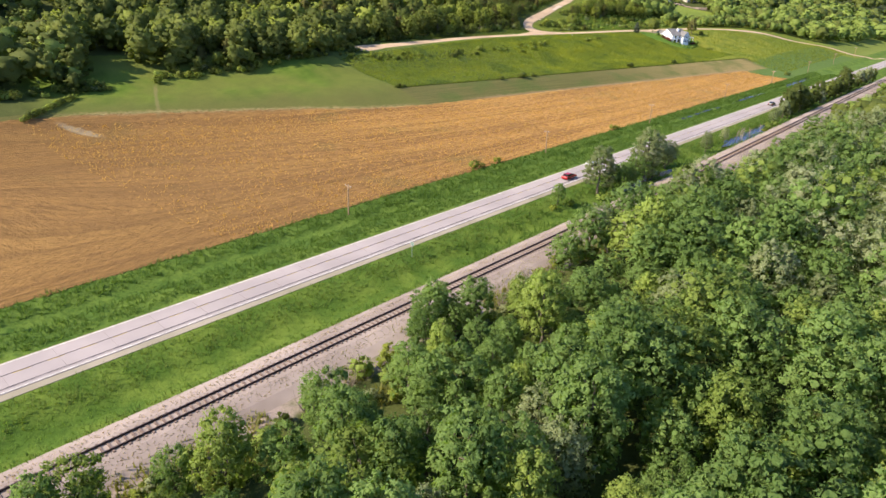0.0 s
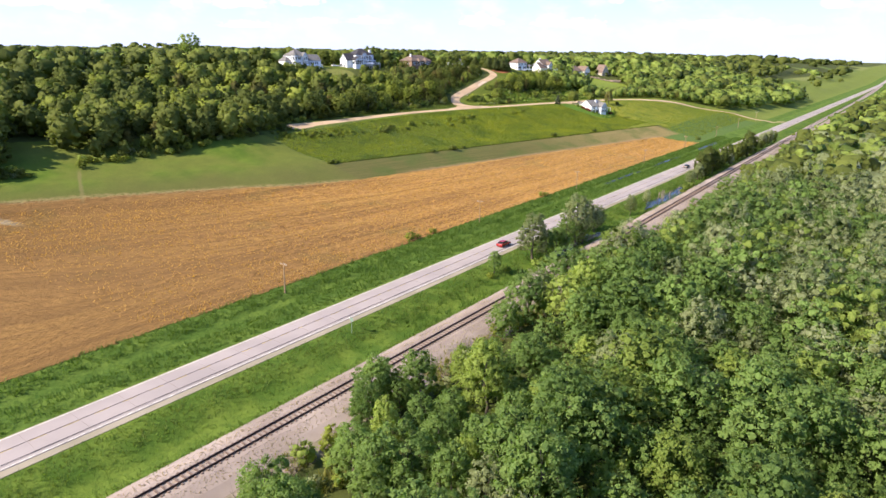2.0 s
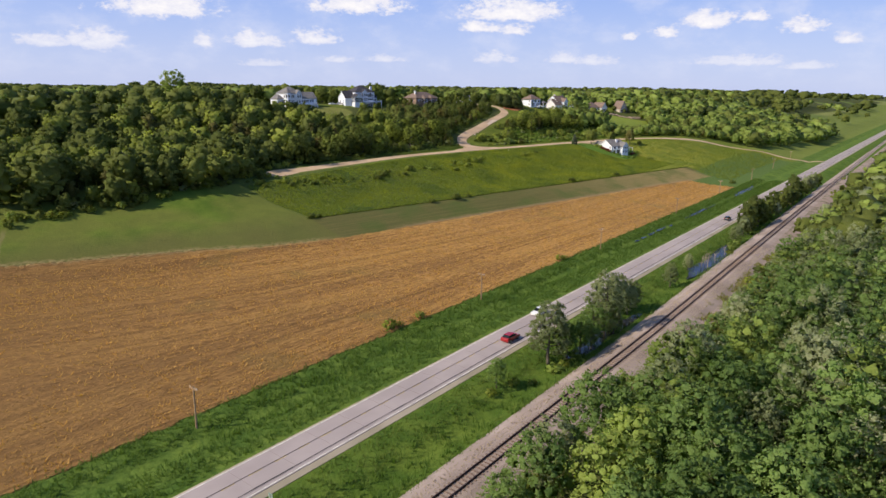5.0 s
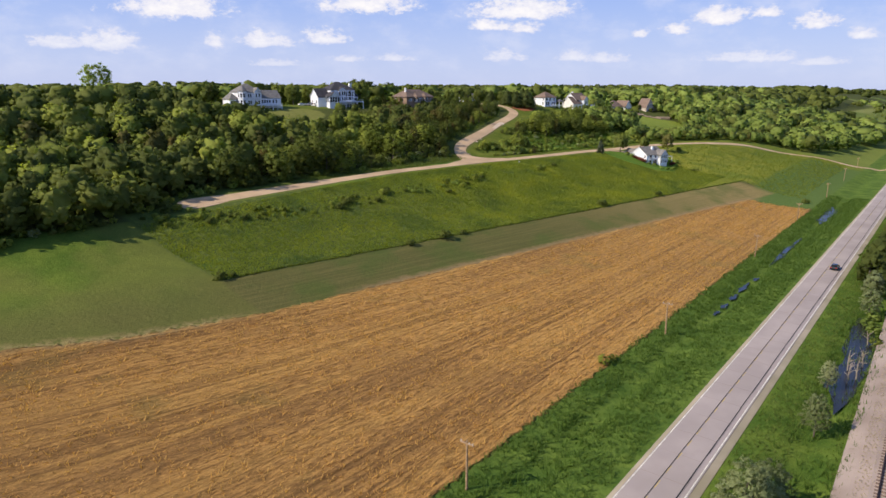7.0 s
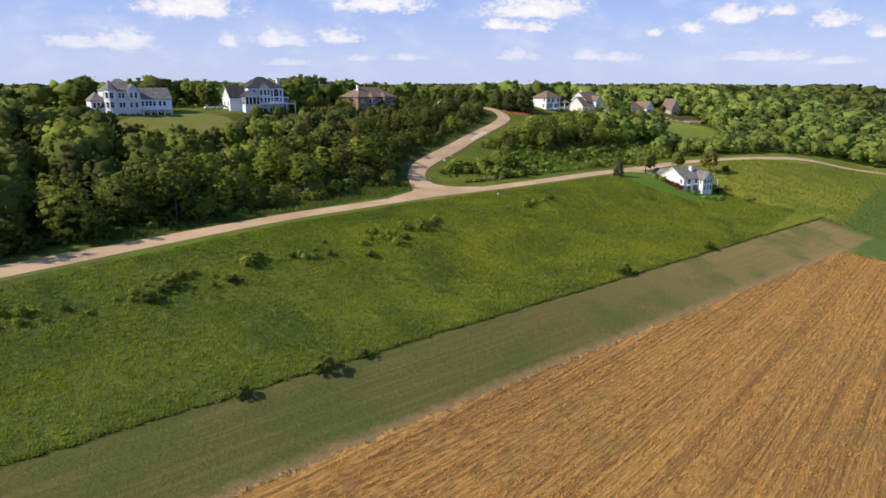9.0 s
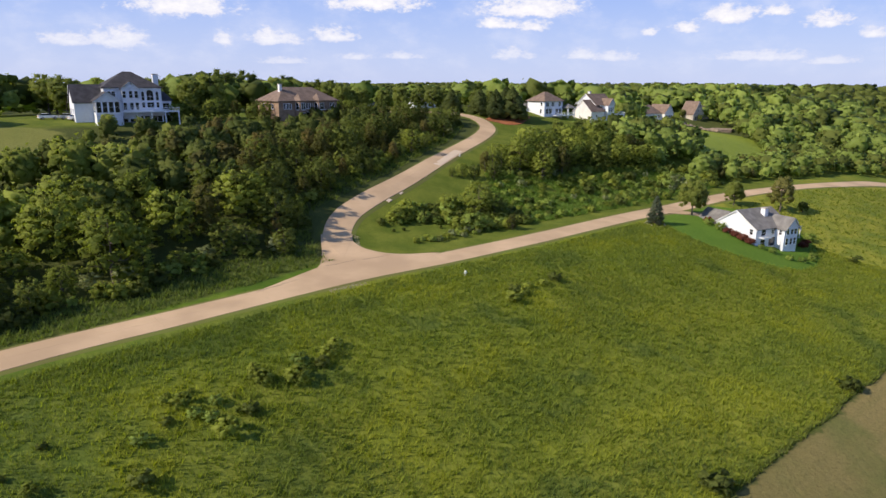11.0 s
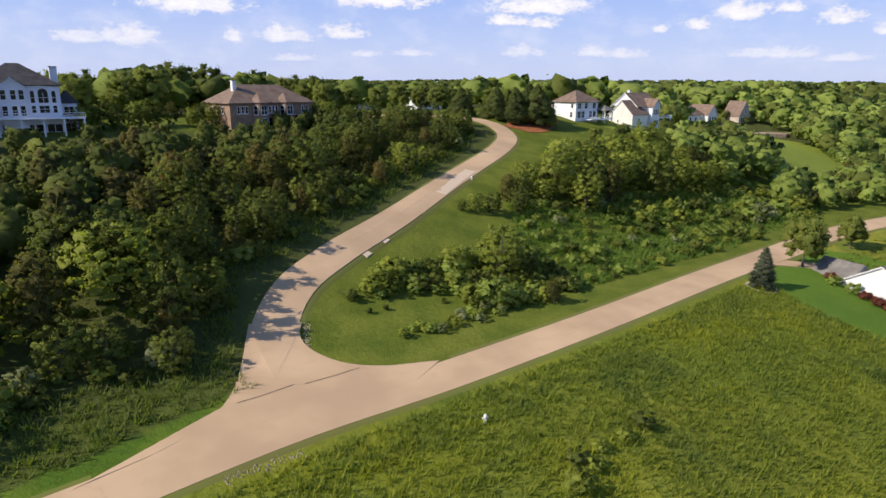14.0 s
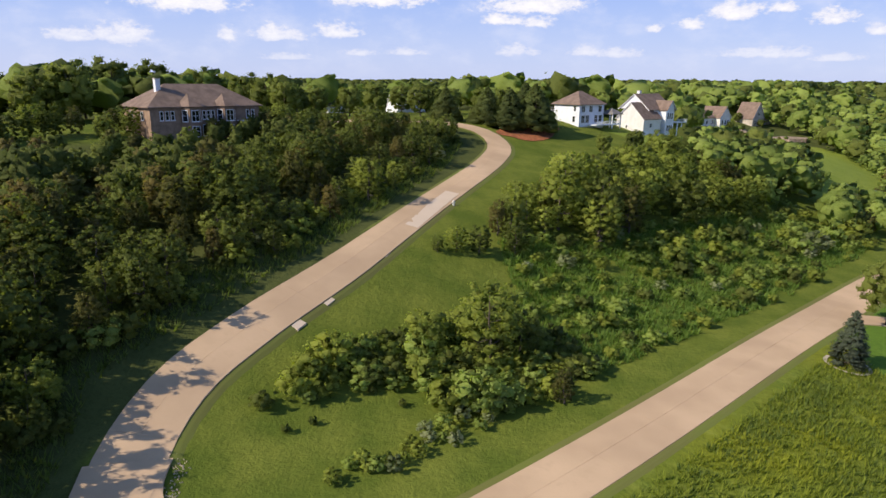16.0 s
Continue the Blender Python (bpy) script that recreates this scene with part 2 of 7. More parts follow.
# ---- materials of the land ----
def leaf_material(name, dark, light, pale=None, drift=False):
    """Foliage: every leaf cluster and every plant a little different, some light passing through."""
    m = bpy.data.materials.new(name)
    m.use_nodes = True
    g = Graph(m.node_tree)
    shader = m.node_tree.nodes["Principled BSDF"]
    geo = g.put("ShaderNodeNewGeometry")
    who = g.math("FRACT", g.math("ADD", g.put("ShaderNodeObjectInfo").outputs["Random"], g.attr("tone")))
    island = geo.outputs["Random Per Island"]
    patch = g.noise(geo.outputs["Position"], 0.45, 3.0)
    grain = g.noise(geo.outputs["Position"], 5.5, 3.0, 0.75)
    fac = g.math("ADD", g.math("MULTIPLY", island, 0.24), g.math("MULTIPLY", g.math("SUBTRACT", patch, 0.15), 0.5))
    fac = g.math("ADD", fac, g.math("MULTIPLY", g.math("SUBTRACT", grain, 0.36), 1.8))
    fac = g.step(fac, -0.1, 1.05)
    col = g.mix(fac, dark, light)
    col = g.mix(g.math("MULTIPLY", g.step(who, 0.5, 1.0), 0.6), col, pale or tuple(c * 1.2 for c in light))
    col = g.mix(g.math("MULTIPLY", g.step(who, 0.42, 0.0), 0.6), col, tuple(c * 0.95 for c in dark))
    if drift:
        wide = g.noise(geo.outputs["Position"], 0.11, 3.0, 0.6)
        col = g.mix(g.math("MULTIPLY", g.step(wide, 0.52, 0.64), 0.65), col, (0.33, 0.345, 0.035))
        col = g.mix(g.math("MULTIPLY", g.step(wide, 0.46, 0.34), 0.6), col, (0.092, 0.148, 0.045))
    g.tree.links.new(col, shader.inputs["Base Color"])
    shader.inputs["Roughness"].default_value = 0.62
    shader.inputs["Specular IOR Level"].default_value = 0.12
    glow = g.put("ShaderNodeBsdfTranslucent", Color=g.tint(col, (1.25, 1.35, 0.6)))
    bump(g, shader, grain, 0.6, 0.28)
    both = g.put("ShaderNodeMixShader", i0=0.46, i1=shader.outputs[0], i2=glow.outputs[0])
    g.tree.links.new(both.outputs[0], m.node_tree.nodes["Material Output"].inputs["Surface"])
    return m


LEAF = leaf_material("leaf_green", (0.160, 0.205, 0.038), (0.345, 0.385, 0.078))
LEAF_WOOD = leaf_material("leaf_wood", (0.085, 0.116, 0.029), (0.230, 0.264, 0.063))
LEAF_POPLAR = leaf_material("leaf_poplar", (0.113, 0.189, 0.051), (0.246, 0.346, 0.105))
LEAF_LIGHT = leaf_material("leaf_bright", (0.162, 0.230, 0.050), (0.345, 0.420, 0.107))
LEAF_SILVER = leaf_material("leaf_silver", (0.161, 0.198, 0.086), (0.380, 0.420, 0.224), (0.483, 0.500, 0.322))
LEAF_DARK = leaf_material("leaf_dark", (0.074, 0.103, 0.027), (0.185, 0.215, 0.052))
LEAF_CEDAR = leaf_material("leaf_cedar", (0.084, 0.090, 0.027), (0.196, 0.190, 0.058), (0.230, 0.174, 0.067))
LEAF_SPRUCE = leaf_material("leaf_spruce", (0.075, 0.100, 0.070), (0.175, 0.205, 0.145))
LEAF_PINE = leaf_material("leaf_pine", (0.072, 0.099, 0.035), (0.165, 0.198, 0.061))
LEAF_RED = leaf_material("leaf_red", (0.115, 0.034, 0.029), (0.241, 0.086, 0.063))
LEAF_OLIVE = leaf_material("leaf_olive", (0.196, 0.190, 0.057), (0.391, 0.368, 0.138))
GRASS = leaf_material("grass_blades", (0.145, 0.188, 0.024), (0.300, 0.330, 0.058))
MEADOW = leaf_material("meadow_blades", (0.132, 0.178, 0.024), (0.310, 0.350, 0.054), drift=True)
GRASS_DARK = leaf_material("weeds_in_meadow", (0.082, 0.125, 0.030), (0.175, 0.220, 0.056))
WEED = leaf_material("weed_blades", (0.090, 0.155, 0.030), (0.190, 0.280, 0.062))
STRAW = leaf_material("straw", (0.38, 0.205, 0.066), (0.75, 0.455, 0.155))
BARK = plain("bark", (0.14, 0.115, 0.09), 0.9, 0.3, 6.0, bumpy=0.8)
TWIG = plain("bare_twig", (0.30, 0.25, 0.20), 0.9, 0.2, 6.0)


def ground_material():
    m, g, shader = material("ground", 0.95)
    shader.inputs["Specular IOR Level"].default_value = 0.05
    p = g.place()
    u, v, w, row = g.attr("u"), g.attr("v"), g.attr("w"), g.attr("row")
    big = g.noise(p, 0.035, 4.0)
    mid = g.noise(p, 0.22, 4.0)
    small = g.noise(p, 1.3, 4.0, 0.65)
    fine = g.noise(p, 6.0, 3.0, 0.7)
    wob = g.math("MULTIPLY", g.math("SUBTRACT", g.noise(p, 0.6, 4.0), 0.5), 2.2)
    slow = g.math("MULTIPLY", g.math("SUBTRACT", g.noise(p, 0.07, 3.0), 0.5), 5.0)
    vj, wj, uj = g.math("ADD", v, wob), g.math("ADD", w, wob), g.math("ADD", u, wob)
    edge_w = g.math("SUBTRACT", wj, g.math("MULTIPLY", g.math("MAXIMUM", g.math("SUBTRACT", 131.0, u), 0.0), 0.1))
    # woodland floor and distant country
    wood = g.mix(mid, (0.052, 0.068, 0.020), (0.115, 0.128, 0.042))
    # open grass
    grass = g.mix(g.step(mid, 0.32, 0.68), (0.075, 0.135, 0.018), (0.15, 0.215, 0.028))
    grass = g.mix(g.math("MULTIPLY", g.step(small, 0.5, 0.75), 0.45), grass, (0.055, 0.095, 0.02))
    col = wood
    # distant fields among the woods
    far_field = g.math("MULTIPLY", g.math("MAXIMUM", g.step(g.noise(p, 0.0045, 1.0), 0.66, 0.68), g.step(v, 150.0, 140.0)), g.step(u, 640.0, 690.0))
    col = g.mix(far_field, col, g.mix(g.step(g.noise(p, 0.012, 1.0), 0.45, 0.55), (0.13, 0.18, 0.045), (0.22, 0.24, 0.075)))
    open_ = g.math("MULTIPLY", g.step(u, 425.0, 432.0), g.band(g.math("ADD", v, g.math("MULTIPLY", slow, 2.0)), 60.0, 128.0, 4.0))
    col = g.mix(open_, col, g.mix(big, (0.13, 0.18, 0.035), (0.22, 0.25, 0.06)))
    # meadow on the slope: pale seed heads, darker patches of weeds
    meadow = g.mix(g.step(big, 0.35, 0.65), (0.145, 0.180, 0.024), (0.225, 0.238, 0.034))
    # greyer green towards low u, darkened in place of the grass shading itself
    meadow = g.mix(g.math("MULTIPLY", g.step(u, 235.0, 165.0), 0.9), meadow, (0.090, 0.120, 0.034))
    meadow = g.mix(g.math("MULTIPLY", g.step(mid, 0.48, 0.70), 0.65), meadow, (0.075, 0.13, 0.022))
    meadow = g.mix(g.math("MULTIPLY", g.step(small, 0.5, 0.72), 0.32), meadow, (0.06, 0.10, 0.02))
    drift = g.noise(p, 0.11, 3.0, 0.6)
    meadow = g.mix(g.math("MULTIPLY", g.math("MULTIPLY", g.step(drift, 0.52, 0.64), g.step(u, 150.0, 235.0)), 0.55), meadow, (0.235, 0.250, 0.026))
    meadow = g.mix(g.math("MULTIPLY", g.step(drift, 0.46, 0.34), 0.5), meadow, (0.065, 0.108, 0.030))
    streak = g.noise(g.vec(g.math("MULTIPLY", u, 0.75), g.math("MULTIPLY", v, 0.28)), 1.0, 5.0, 0.7)
    meadow = g.mix(g.math("MULTIPLY", g.step(streak, 0.50, 0.68), 0.5), meadow, (0.255, 0.285, 0.055))
    meadow = g.mix(g.math("MULTIPLY", g.step(streak, 0.46, 0.32), 0.45), meadow, (0.055, 0.085, 0.02))
    in_meadow = g.math("MULTIPLY", g.band(wj, 139.5, 186.0, 0.5), g.band(g.math("ADD", u, g.math("MULTIPLY", wob, 0.3)), 131.5, 328.0, 1.0))
    col = g.mix(in_meadow, col, meadow)
    # yellowish meadow past the white house
    yellow = g.mix(g.step(mid, 0.3, 0.7), (0.15, 0.19, 0.032), (0.29, 0.285, 0.045))
    yellow = g.mix(g.math("MULTIPLY", g.step(big, 0.5, 0.62), 0.6), yellow, (0.11, 0.165, 0.028))
    yellow = g.mix(g.math("MULTIPLY", g.step(small, 0.5, 0.7), 0.5), yellow, (0.085, 0.125, 0.025))
    in_yellow = g.math("MULTIPLY", g.band(v, 76.5, 152.0, 1.5), g.band(g.math("ADD", u, slow), 318.0, 432.0, 2.0))
    col = g.mix(in_yellow, col, yellow)
    crop = g.mix(small, (0.085, 0.14, 0.035), (0.13, 0.19, 0.05))
    in_crop = g.math("MULTIPLY", g.band(g.math("ADD", v, g.math("MULTIPLY", slow, 0.5)), 76.5, 99.0, 0.6), g.band(uj, 296.0, 415.0, 0.8))
    col = g.mix(in_crop, col, crop)
    # hay strip along the top of the corn, browner to one end, with mowing lines
    line = g.noise(g.vec(g.math("MULTIPLY", w, 1.9), g.math("MULTIPLY", u, 0.05)), 1.0, 3.0)
    hay = g.mix(g.step(u, 190.0, 300.0), (0.118, 0.116, 0.040), (0.29, 0.225, 0.095))
    hay = g.mix(g.math("MULTIPLY", g.step(line, 0.42, 0.66), 0.5), hay, (0.19, 0.165, 0.062))
    hay = g.mix(g.math("MULTIPLY", g.step(g.noise(p, 0.09, 3.0), 0.45, 0.65), 0.5), hay, (0.070, 0.118, 0.026))
    in_hay = g.math("MULTIPLY", g.band(wj, 127.0, 139.0, 0.25), g.step(u, 318.0, 312.0))
    col = g.mix(in_hay, col, hay)
    # mown lawn below the wood
    lawn = g.mix(g.step(mid, 0.3, 0.7), (0.085, 0.140, 0.022), (0.135, 0.188, 0.030))
    lawn = g.mix(g.math("MULTIPLY", g.step(big, 0.46, 0.62), 0.5), lawn, (0.165, 0.158, 0.046))
    lawn = g.mix(g.math("MULTIPLY", g.step(w, 148.0, 133.0), 0.75), lawn, (0.135, 0.128, 0.044))
    edge = g.math("ADD", g.step(u, 132.3, 131.0), 0.0)
    in_lawn = g.math("MULTIPLY", g.math("MULTIPLY", g.band(edge_w, 126.5, 168.0, 0.5), edge), g.step(u, 40.0, 52.0))
    col = g.mix(in_lawn, col, lawn)
    # the bare, pinkish headland
    bare = g.math("MULTIPLY", g.band(wj, 125.3, 128.4, 0.8), g.band(u, 150.0, 299.0, 8.0))
    col = g.mix(g.math("MULTIPLY", bare, 0.6), col, (0.36, 0.235, 0.13))
    # stubble: rows of cut straw over earth
    rj = g.math("ADD", row, g.math("MULTIPLY", g.math("SUBTRACT", g.noise(p, 0.12, 2.0), 0.5), 0.6))
    rows = g.noise(g.vec(g.math("MULTIPLY", rj, 2.0), g.math("MULTIPLY", u, 0.45)), 1.0, 5.0, 0.75)
    lines = g.noise(g.vec(g.math("MULTIPLY", rj, 1.55), g.math("MULTIPLY", u, 0.016)), 1.0, 2.0, 0.6)
    swath = g.noise(g.vec(g.math("MULTIPLY", rj, 0.22), g.math("MULTIPLY", u, 0.012)), 1.0, 3.0)
    stub = g.mix(g.step(rows, 0.36, 0.60), (0.165, 0.082, 0.031), (0.56, 0.308, 0.100))
    stub = g.mix(g.math("MULTIPLY", g.step(swath, 0.42, 0.66), 0.45), stub, (0.58, 0.34, 0.10))
    stub = g.mix(g.math("MULTIPLY", g.step(swath, 0.48, 0.36), 0.5), stub, (0.235, 0.130, 0.052))
    track = g.noise(g.vec(g.math("MULTIPLY", rj, 0.55), g.math("MULTIPLY", u, 0.006)), 1.0, 1.0)
    stub = g.mix(g.math("MULTIPLY", g.step(track, 0.60, 0.68), 0.55), stub, (0.20, 0.108, 0.043))
    stub = g.mix(g.math("MULTIPLY", g.step(lines, 0.53, 0.65), 0.7), stub, (0.165, 0.088, 0.033))
    stub = g.mix(g.math("MULTIPLY", g.step(lines, 0.44, 0.34), 0.45), stub, (0.62, 0.345, 0.108))
    stub = g.mix(g.math("MULTIPLY", g.step(big, 0.48, 0.7), 0.45), stub, (0.25, 0.135, 0.052))
    stub = g.mix(g.math("MULTIPLY", g.step(g.noise(p, 0.06, 4.0), 0.58, 0.68), 0.5), stub, (0.21, 0.165, 0.055))
    stub = g.mix(g.math("MULTIPLY", g.step(fine, 0.52, 0.75), 0.5), stub, (0.17, 0.095, 0.035))
    stub = g.mix(g.math("MULTIPLY", g.step(u, 150.0, 40.0), 0.72), stub, (0.20, 0.115, 0.047))
    stub = g.mix(g.math("MULTIPLY", g.step(u, 110.0, 240.0), 0.16), stub, (0.66, 0.42, 0.16))
    upper = g.step(edge_w, 127.6, 127.0)
    in_stub = g.math("MULTIPLY", g.math("MULTIPLY", g.step(vj, 77.4, 77.9), upper), g.step(uj, 297.0, 295.5))
    in_stub = g.math("MULTIPLY", in_stub, g.step(v, 40.0, 60.0))
    col = g.mix(in_stub, col, stub)
    wash_v = g.math("DIVIDE", g.math("SUBTRACT", v, 151.5), 5.0)
    wash_u = g.math("DIVIDE", g.math("ADD", g.math("SUBTRACT", uj, 48.5), g.math("MULTIPLY", wash_v, 2.6)), 1.6)
    wash = g.math("ADD", g.math("ADD", g.math("MULTIPLY", wash_u, wash_u), g.math("MULTIPLY", wash_v, wash_v)), g.math("MULTIPLY", wob, 0.6))
    col = g.mix(g.math("MULTIPLY", g.step(wash, 1.4, 0.2), 0.75), col, (0.40, 0.33, 0.22))
    runnel = g.math("ABSOLUTE", g.math("SUBTRACT", g.math("ADD", u, g.math("MULTIPLY", wob, 0.5)), g.math("ADD", 66.7, g.math("MULTIPLY", g.math("SUBTRACT", v, 153.4), 0.45))))
    col = g.mix(g.math("MULTIPLY", g.math("MULTIPLY", g.step(runnel, 0.7, 0.2), g.band(v, 152.0, 170.0, 2.0)), 0.6), col, (0.22, 0.19, 0.085))
    hem = g.math("MULTIPLY", g.band(g.math("ADD", edge_w, g.math("MULTIPLY", slow, 0.25)), 126.6, 128.4, 0.8), g.band(u, 48.0, 128.0, 8.0))
    col = g.mix(g.math("MULTIPLY", g.math("MULTIPLY", hem, g.step(small, 0.35, 0.55)), 0.6), col, (0.36, 0.27, 0.13))
    # rank green verge between corn and highway; shorter grass towards the tracks
    verge = g.mix(g.step(mid, 0.3, 0.7), (0.080, 0.142, 0.026), (0.155, 0.225, 0.042))
    verge = g.mix(g.math("MULTIPLY", g.step(small, 0.45, 0.7), 0.6), verge, (0.028, 0.075, 0.014))
    col = g.mix(g.band(vj, 65.0, 77.6, 0.3), col, verge)
    gravel = g.mix(small, (0.44, 0.35, 0.31), (0.28, 0.215, 0.18))
    gravel = g.mix(g.math("MULTIPLY", g.step(mid, 0.5, 0.62), 0.6), gravel, (0.12, 0.13, 0.045))
    gv = g.math("ADD", v, g.math("MULTIPLY", g.math("MAXIMUM", g.math("SUBTRACT", u, 120.0), 0.0), -0.012))
    col = g.mix(g.band(g.math("ADD", gv, g.math("MULTIPLY", wob, 0.6)), 39.8, 50.0, 0.8), col, gravel)
    bank = g.mix(g.step(mid, 0.35, 0.7), (0.072, 0.130, 0.020), (0.145, 0.205, 0.034))
    bank = g.mix(g.math("MULTIPLY", g.step(small, 0.5, 0.72), 0.5), bank, (0.045, 0.085, 0.018))
    col = g.mix(g.band(vj, 47.5, 62.0, 0.4), col, bank)
    # gardens on the hill and the island between the two lanes
    yard = g.mix(g.step(mid, 0.3, 0.7), (0.094, 0.130, 0.020), (0.160, 0.186, 0.032))
    yard = g.mix(g.math("MULTIPLY", g.step(small, 0.5, 0.72), 0.35), yard, (0.10, 0.13, 0.025))
    climb = g.math("SUBTRACT", v, g.math("ADD", 181.0, g.math("MULTIPLY", g.math("SUBTRACT", u, 254.8), 0.34)))
    below = g.math("MAXIMUM", g.step(climb, 1.5, 0.5), g.step(u, 327.0, 330.0))
    isle = g.math("MULTIPLY", g.math("MULTIPLY", g.band(u, 248.0, 372.0, 1.0), g.band(w, 186.0, 262.0, 1.0)), below)
    top = g.math("MULTIPLY", g.band(u, 170.0, 520.0, 4.0), g.band(w, 255.0, 300.0, 2.0))
    col = g.mix(g.math("MAXIMUM", isle, top), col, yard)
    slope_a, slope_b = g.math("MULTIPLY", g.math("SUBTRACT", uj, 220.0), 0.6), g.math("SUBTRACT", vj, 231.0)
    pasture = g.step(g.math("ADD", g.math("MULTIPLY", slope_a, slope_a), g.math("MULTIPLY", slope_b, slope_b)), 85.0, 70.0)
    col = g.mix(pasture, col, g.mix(mid, (0.16, 0.18, 0.045), (0.24, 0.235, 0.07)))
    far_lawn = g.math("MULTIPLY", g.band(u, 364.0, 466.0, 1.5), g.band(v, 152.0, 206.0, 2.0))
    col = g.mix(far_lawn, col, g.mix(mid, (0.18, 0.24, 0.034), (0.27, 0.32, 0.06)))
    du, dv = g.math("SUBTRACT", u, 311.0), g.math("SUBTRACT", v, 139.0)
    round_house = g.math("ADD", g.math("ADD", g.math("MULTIPLY", du, du), g.math("MULTIPLY", g.math("MULTIPLY", dv, dv), 1.3)), g.math("MULTIPLY", wob, 12.0))
    garden = g.math("MULTIPLY", g.step(round_house, 262.0, 238.0), g.step(w, 139.0, 140.0))
    col = g.mix(garden, col, g.mix(mid, (0.085, 0.165, 0.022), (0.14, 0.225, 0.034)))
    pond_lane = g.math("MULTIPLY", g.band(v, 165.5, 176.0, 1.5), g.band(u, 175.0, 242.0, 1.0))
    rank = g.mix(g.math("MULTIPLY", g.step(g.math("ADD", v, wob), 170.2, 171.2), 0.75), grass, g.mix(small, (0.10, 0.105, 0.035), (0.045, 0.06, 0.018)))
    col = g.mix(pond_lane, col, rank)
    grain = g.math("MULTIPLY", g.step(g.noise(p, 3.2, 4.0, 0.75), 0.46, 0.66), 0.5)
    col = g.mix(grain, col, g.tint(col, (0.60, 0.62, 0.62)))
    col = g.mix(g.math("MULTIPLY", g.step(g.noise(p, 2.3, 4.0, 0.75), 0.56, 0.72), 0.4), col, g.tint(col, (1.45, 1.42, 1.35)))
    g.tree.links.new(col, shader.inputs["Base Color"])
    bumps = g.math("ADD", g.math("MULTIPLY", fine, 0.6), g.math("MULTIPLY", small, 1.2))
    bumps = g.math("ADD", bumps, g.math("MULTIPLY", g.math("MULTIPLY", g.math("ADD", rows, lines), in_stub), 4.0))
    bump(g, shader, bumps, 0.8, 0.14)
    return m


GROUND = ground_material()


def stripes(lo, hi, fine_step, reach, growth=1.22):
    """Grid lines: even between lo and hi, then ever wider out to the reach."""
    mid = list(np.arange(lo, hi + 0.01, fine_step))
    out, d = [], fine_step
    a = hi
    while a < reach:
        d *= growth
        a += d
        out.append(min(a, reach))
    back_, d, a = [], fine_step, lo
    while a > -reach:
        d *= growth
        a -= d
        back_.append(max(a, -reach))
    return np.array(back_[::-1] + mid + out)


def make_ground():
    us, vs = stripes(-40, 460, 2.0, 4700), stripes(-40, 300, 1.5, 4700)
    uu, vv = np.meshgrid(us, vs, indexing="ij")
    x, y = to_xy(uu, vv)
    z = terrain(x, y)
    nu, nv = uu.shape
    i = np.arange(nu * nv).reshape(nu, nv)
    faces = np.stack([i[:-1, :-1], i[1:, :-1], i[1:, 1:], i[:-1, 1:]], -1).reshape(-1, 4)
    row = vv + row_shift(uu) * sstep(74.0, 134.0, vv)
    w = vv + shift(uu)
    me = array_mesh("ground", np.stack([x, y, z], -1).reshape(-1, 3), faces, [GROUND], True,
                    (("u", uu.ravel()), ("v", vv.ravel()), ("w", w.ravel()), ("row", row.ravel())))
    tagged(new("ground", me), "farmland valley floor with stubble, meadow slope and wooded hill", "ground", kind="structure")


make_ground()


# ---- roads ----
def smooth_line(points, step=2.0):
    """A gentle curve through points (u, v), sampled evenly."""
    pts = [Vector((*p, 0.0)) for p in points]
    pts = [pts[0] * 2 - pts[1]] + pts + [pts[-1] * 2 - pts[-2]]
    out = []
    for k in range(1, len(pts) - 2):
        a, b, c, d = pts[k - 1:k + 3]
        n = max(2, int((c - b).length / step))
        for i in range(n):
            t = i / n
            out.append(0.5 * (2 * b + (c - a) * t + (2 * a - 5 * b + 4 * c - d) * t * t + (3 * b - a - 3 * c + d) * t ** 3))
    out.append(pts[-2])
    return [(p.x, p.y) for p in out]


def ribbon(points, offsets, lifts, side_drop=0.35, flat=False, holds=None):
    """A strip along points (u, v), with cross-section offsets and lifts above the ground; its edges go down into the ground."""
    b = Build()
    rows_ = []
    n = len(points)
    for k, (u, v) in enumerate(points):
        u0, v0 = points[max(0, k - 1)]
        u1, v1 = points[min(n - 1, k + 1)]
        d = Vector((u1 - u0, v1 - v0)).normalized()
        nrm = Vector((-d.y, d.x))
        line = []
        mid_z = at_uv(u, v).z
        offs = list(zip(offsets, lifts, holds or [0.15] * len(offsets)))
        offs = [(offs[0][0], offs[0][1] - side_drop, offs[0][2])] + offs + [(offs[-1][0], offs[-1][1] - side_drop, offs[-1][2])]
        for o, h, hold in offs:
            p = at_uv(u + nrm.x * o, v + nrm.y * o)
            p.z = (mid_z if flat else (1.0 - hold) * p.z + hold * mid_z) + h
            line.append(tuple(p))
        rows_.append(line)
    c = len(rows_[0])
    for line in rows_:
        b.v += line
    for k in range(n - 1):
        for j in range(c - 1):
            b.f.append((k * c + j, (k + 1) * c + j, (k + 1) * c + j + 1, k * c + j + 1))
            b.m.append(0)
    return b


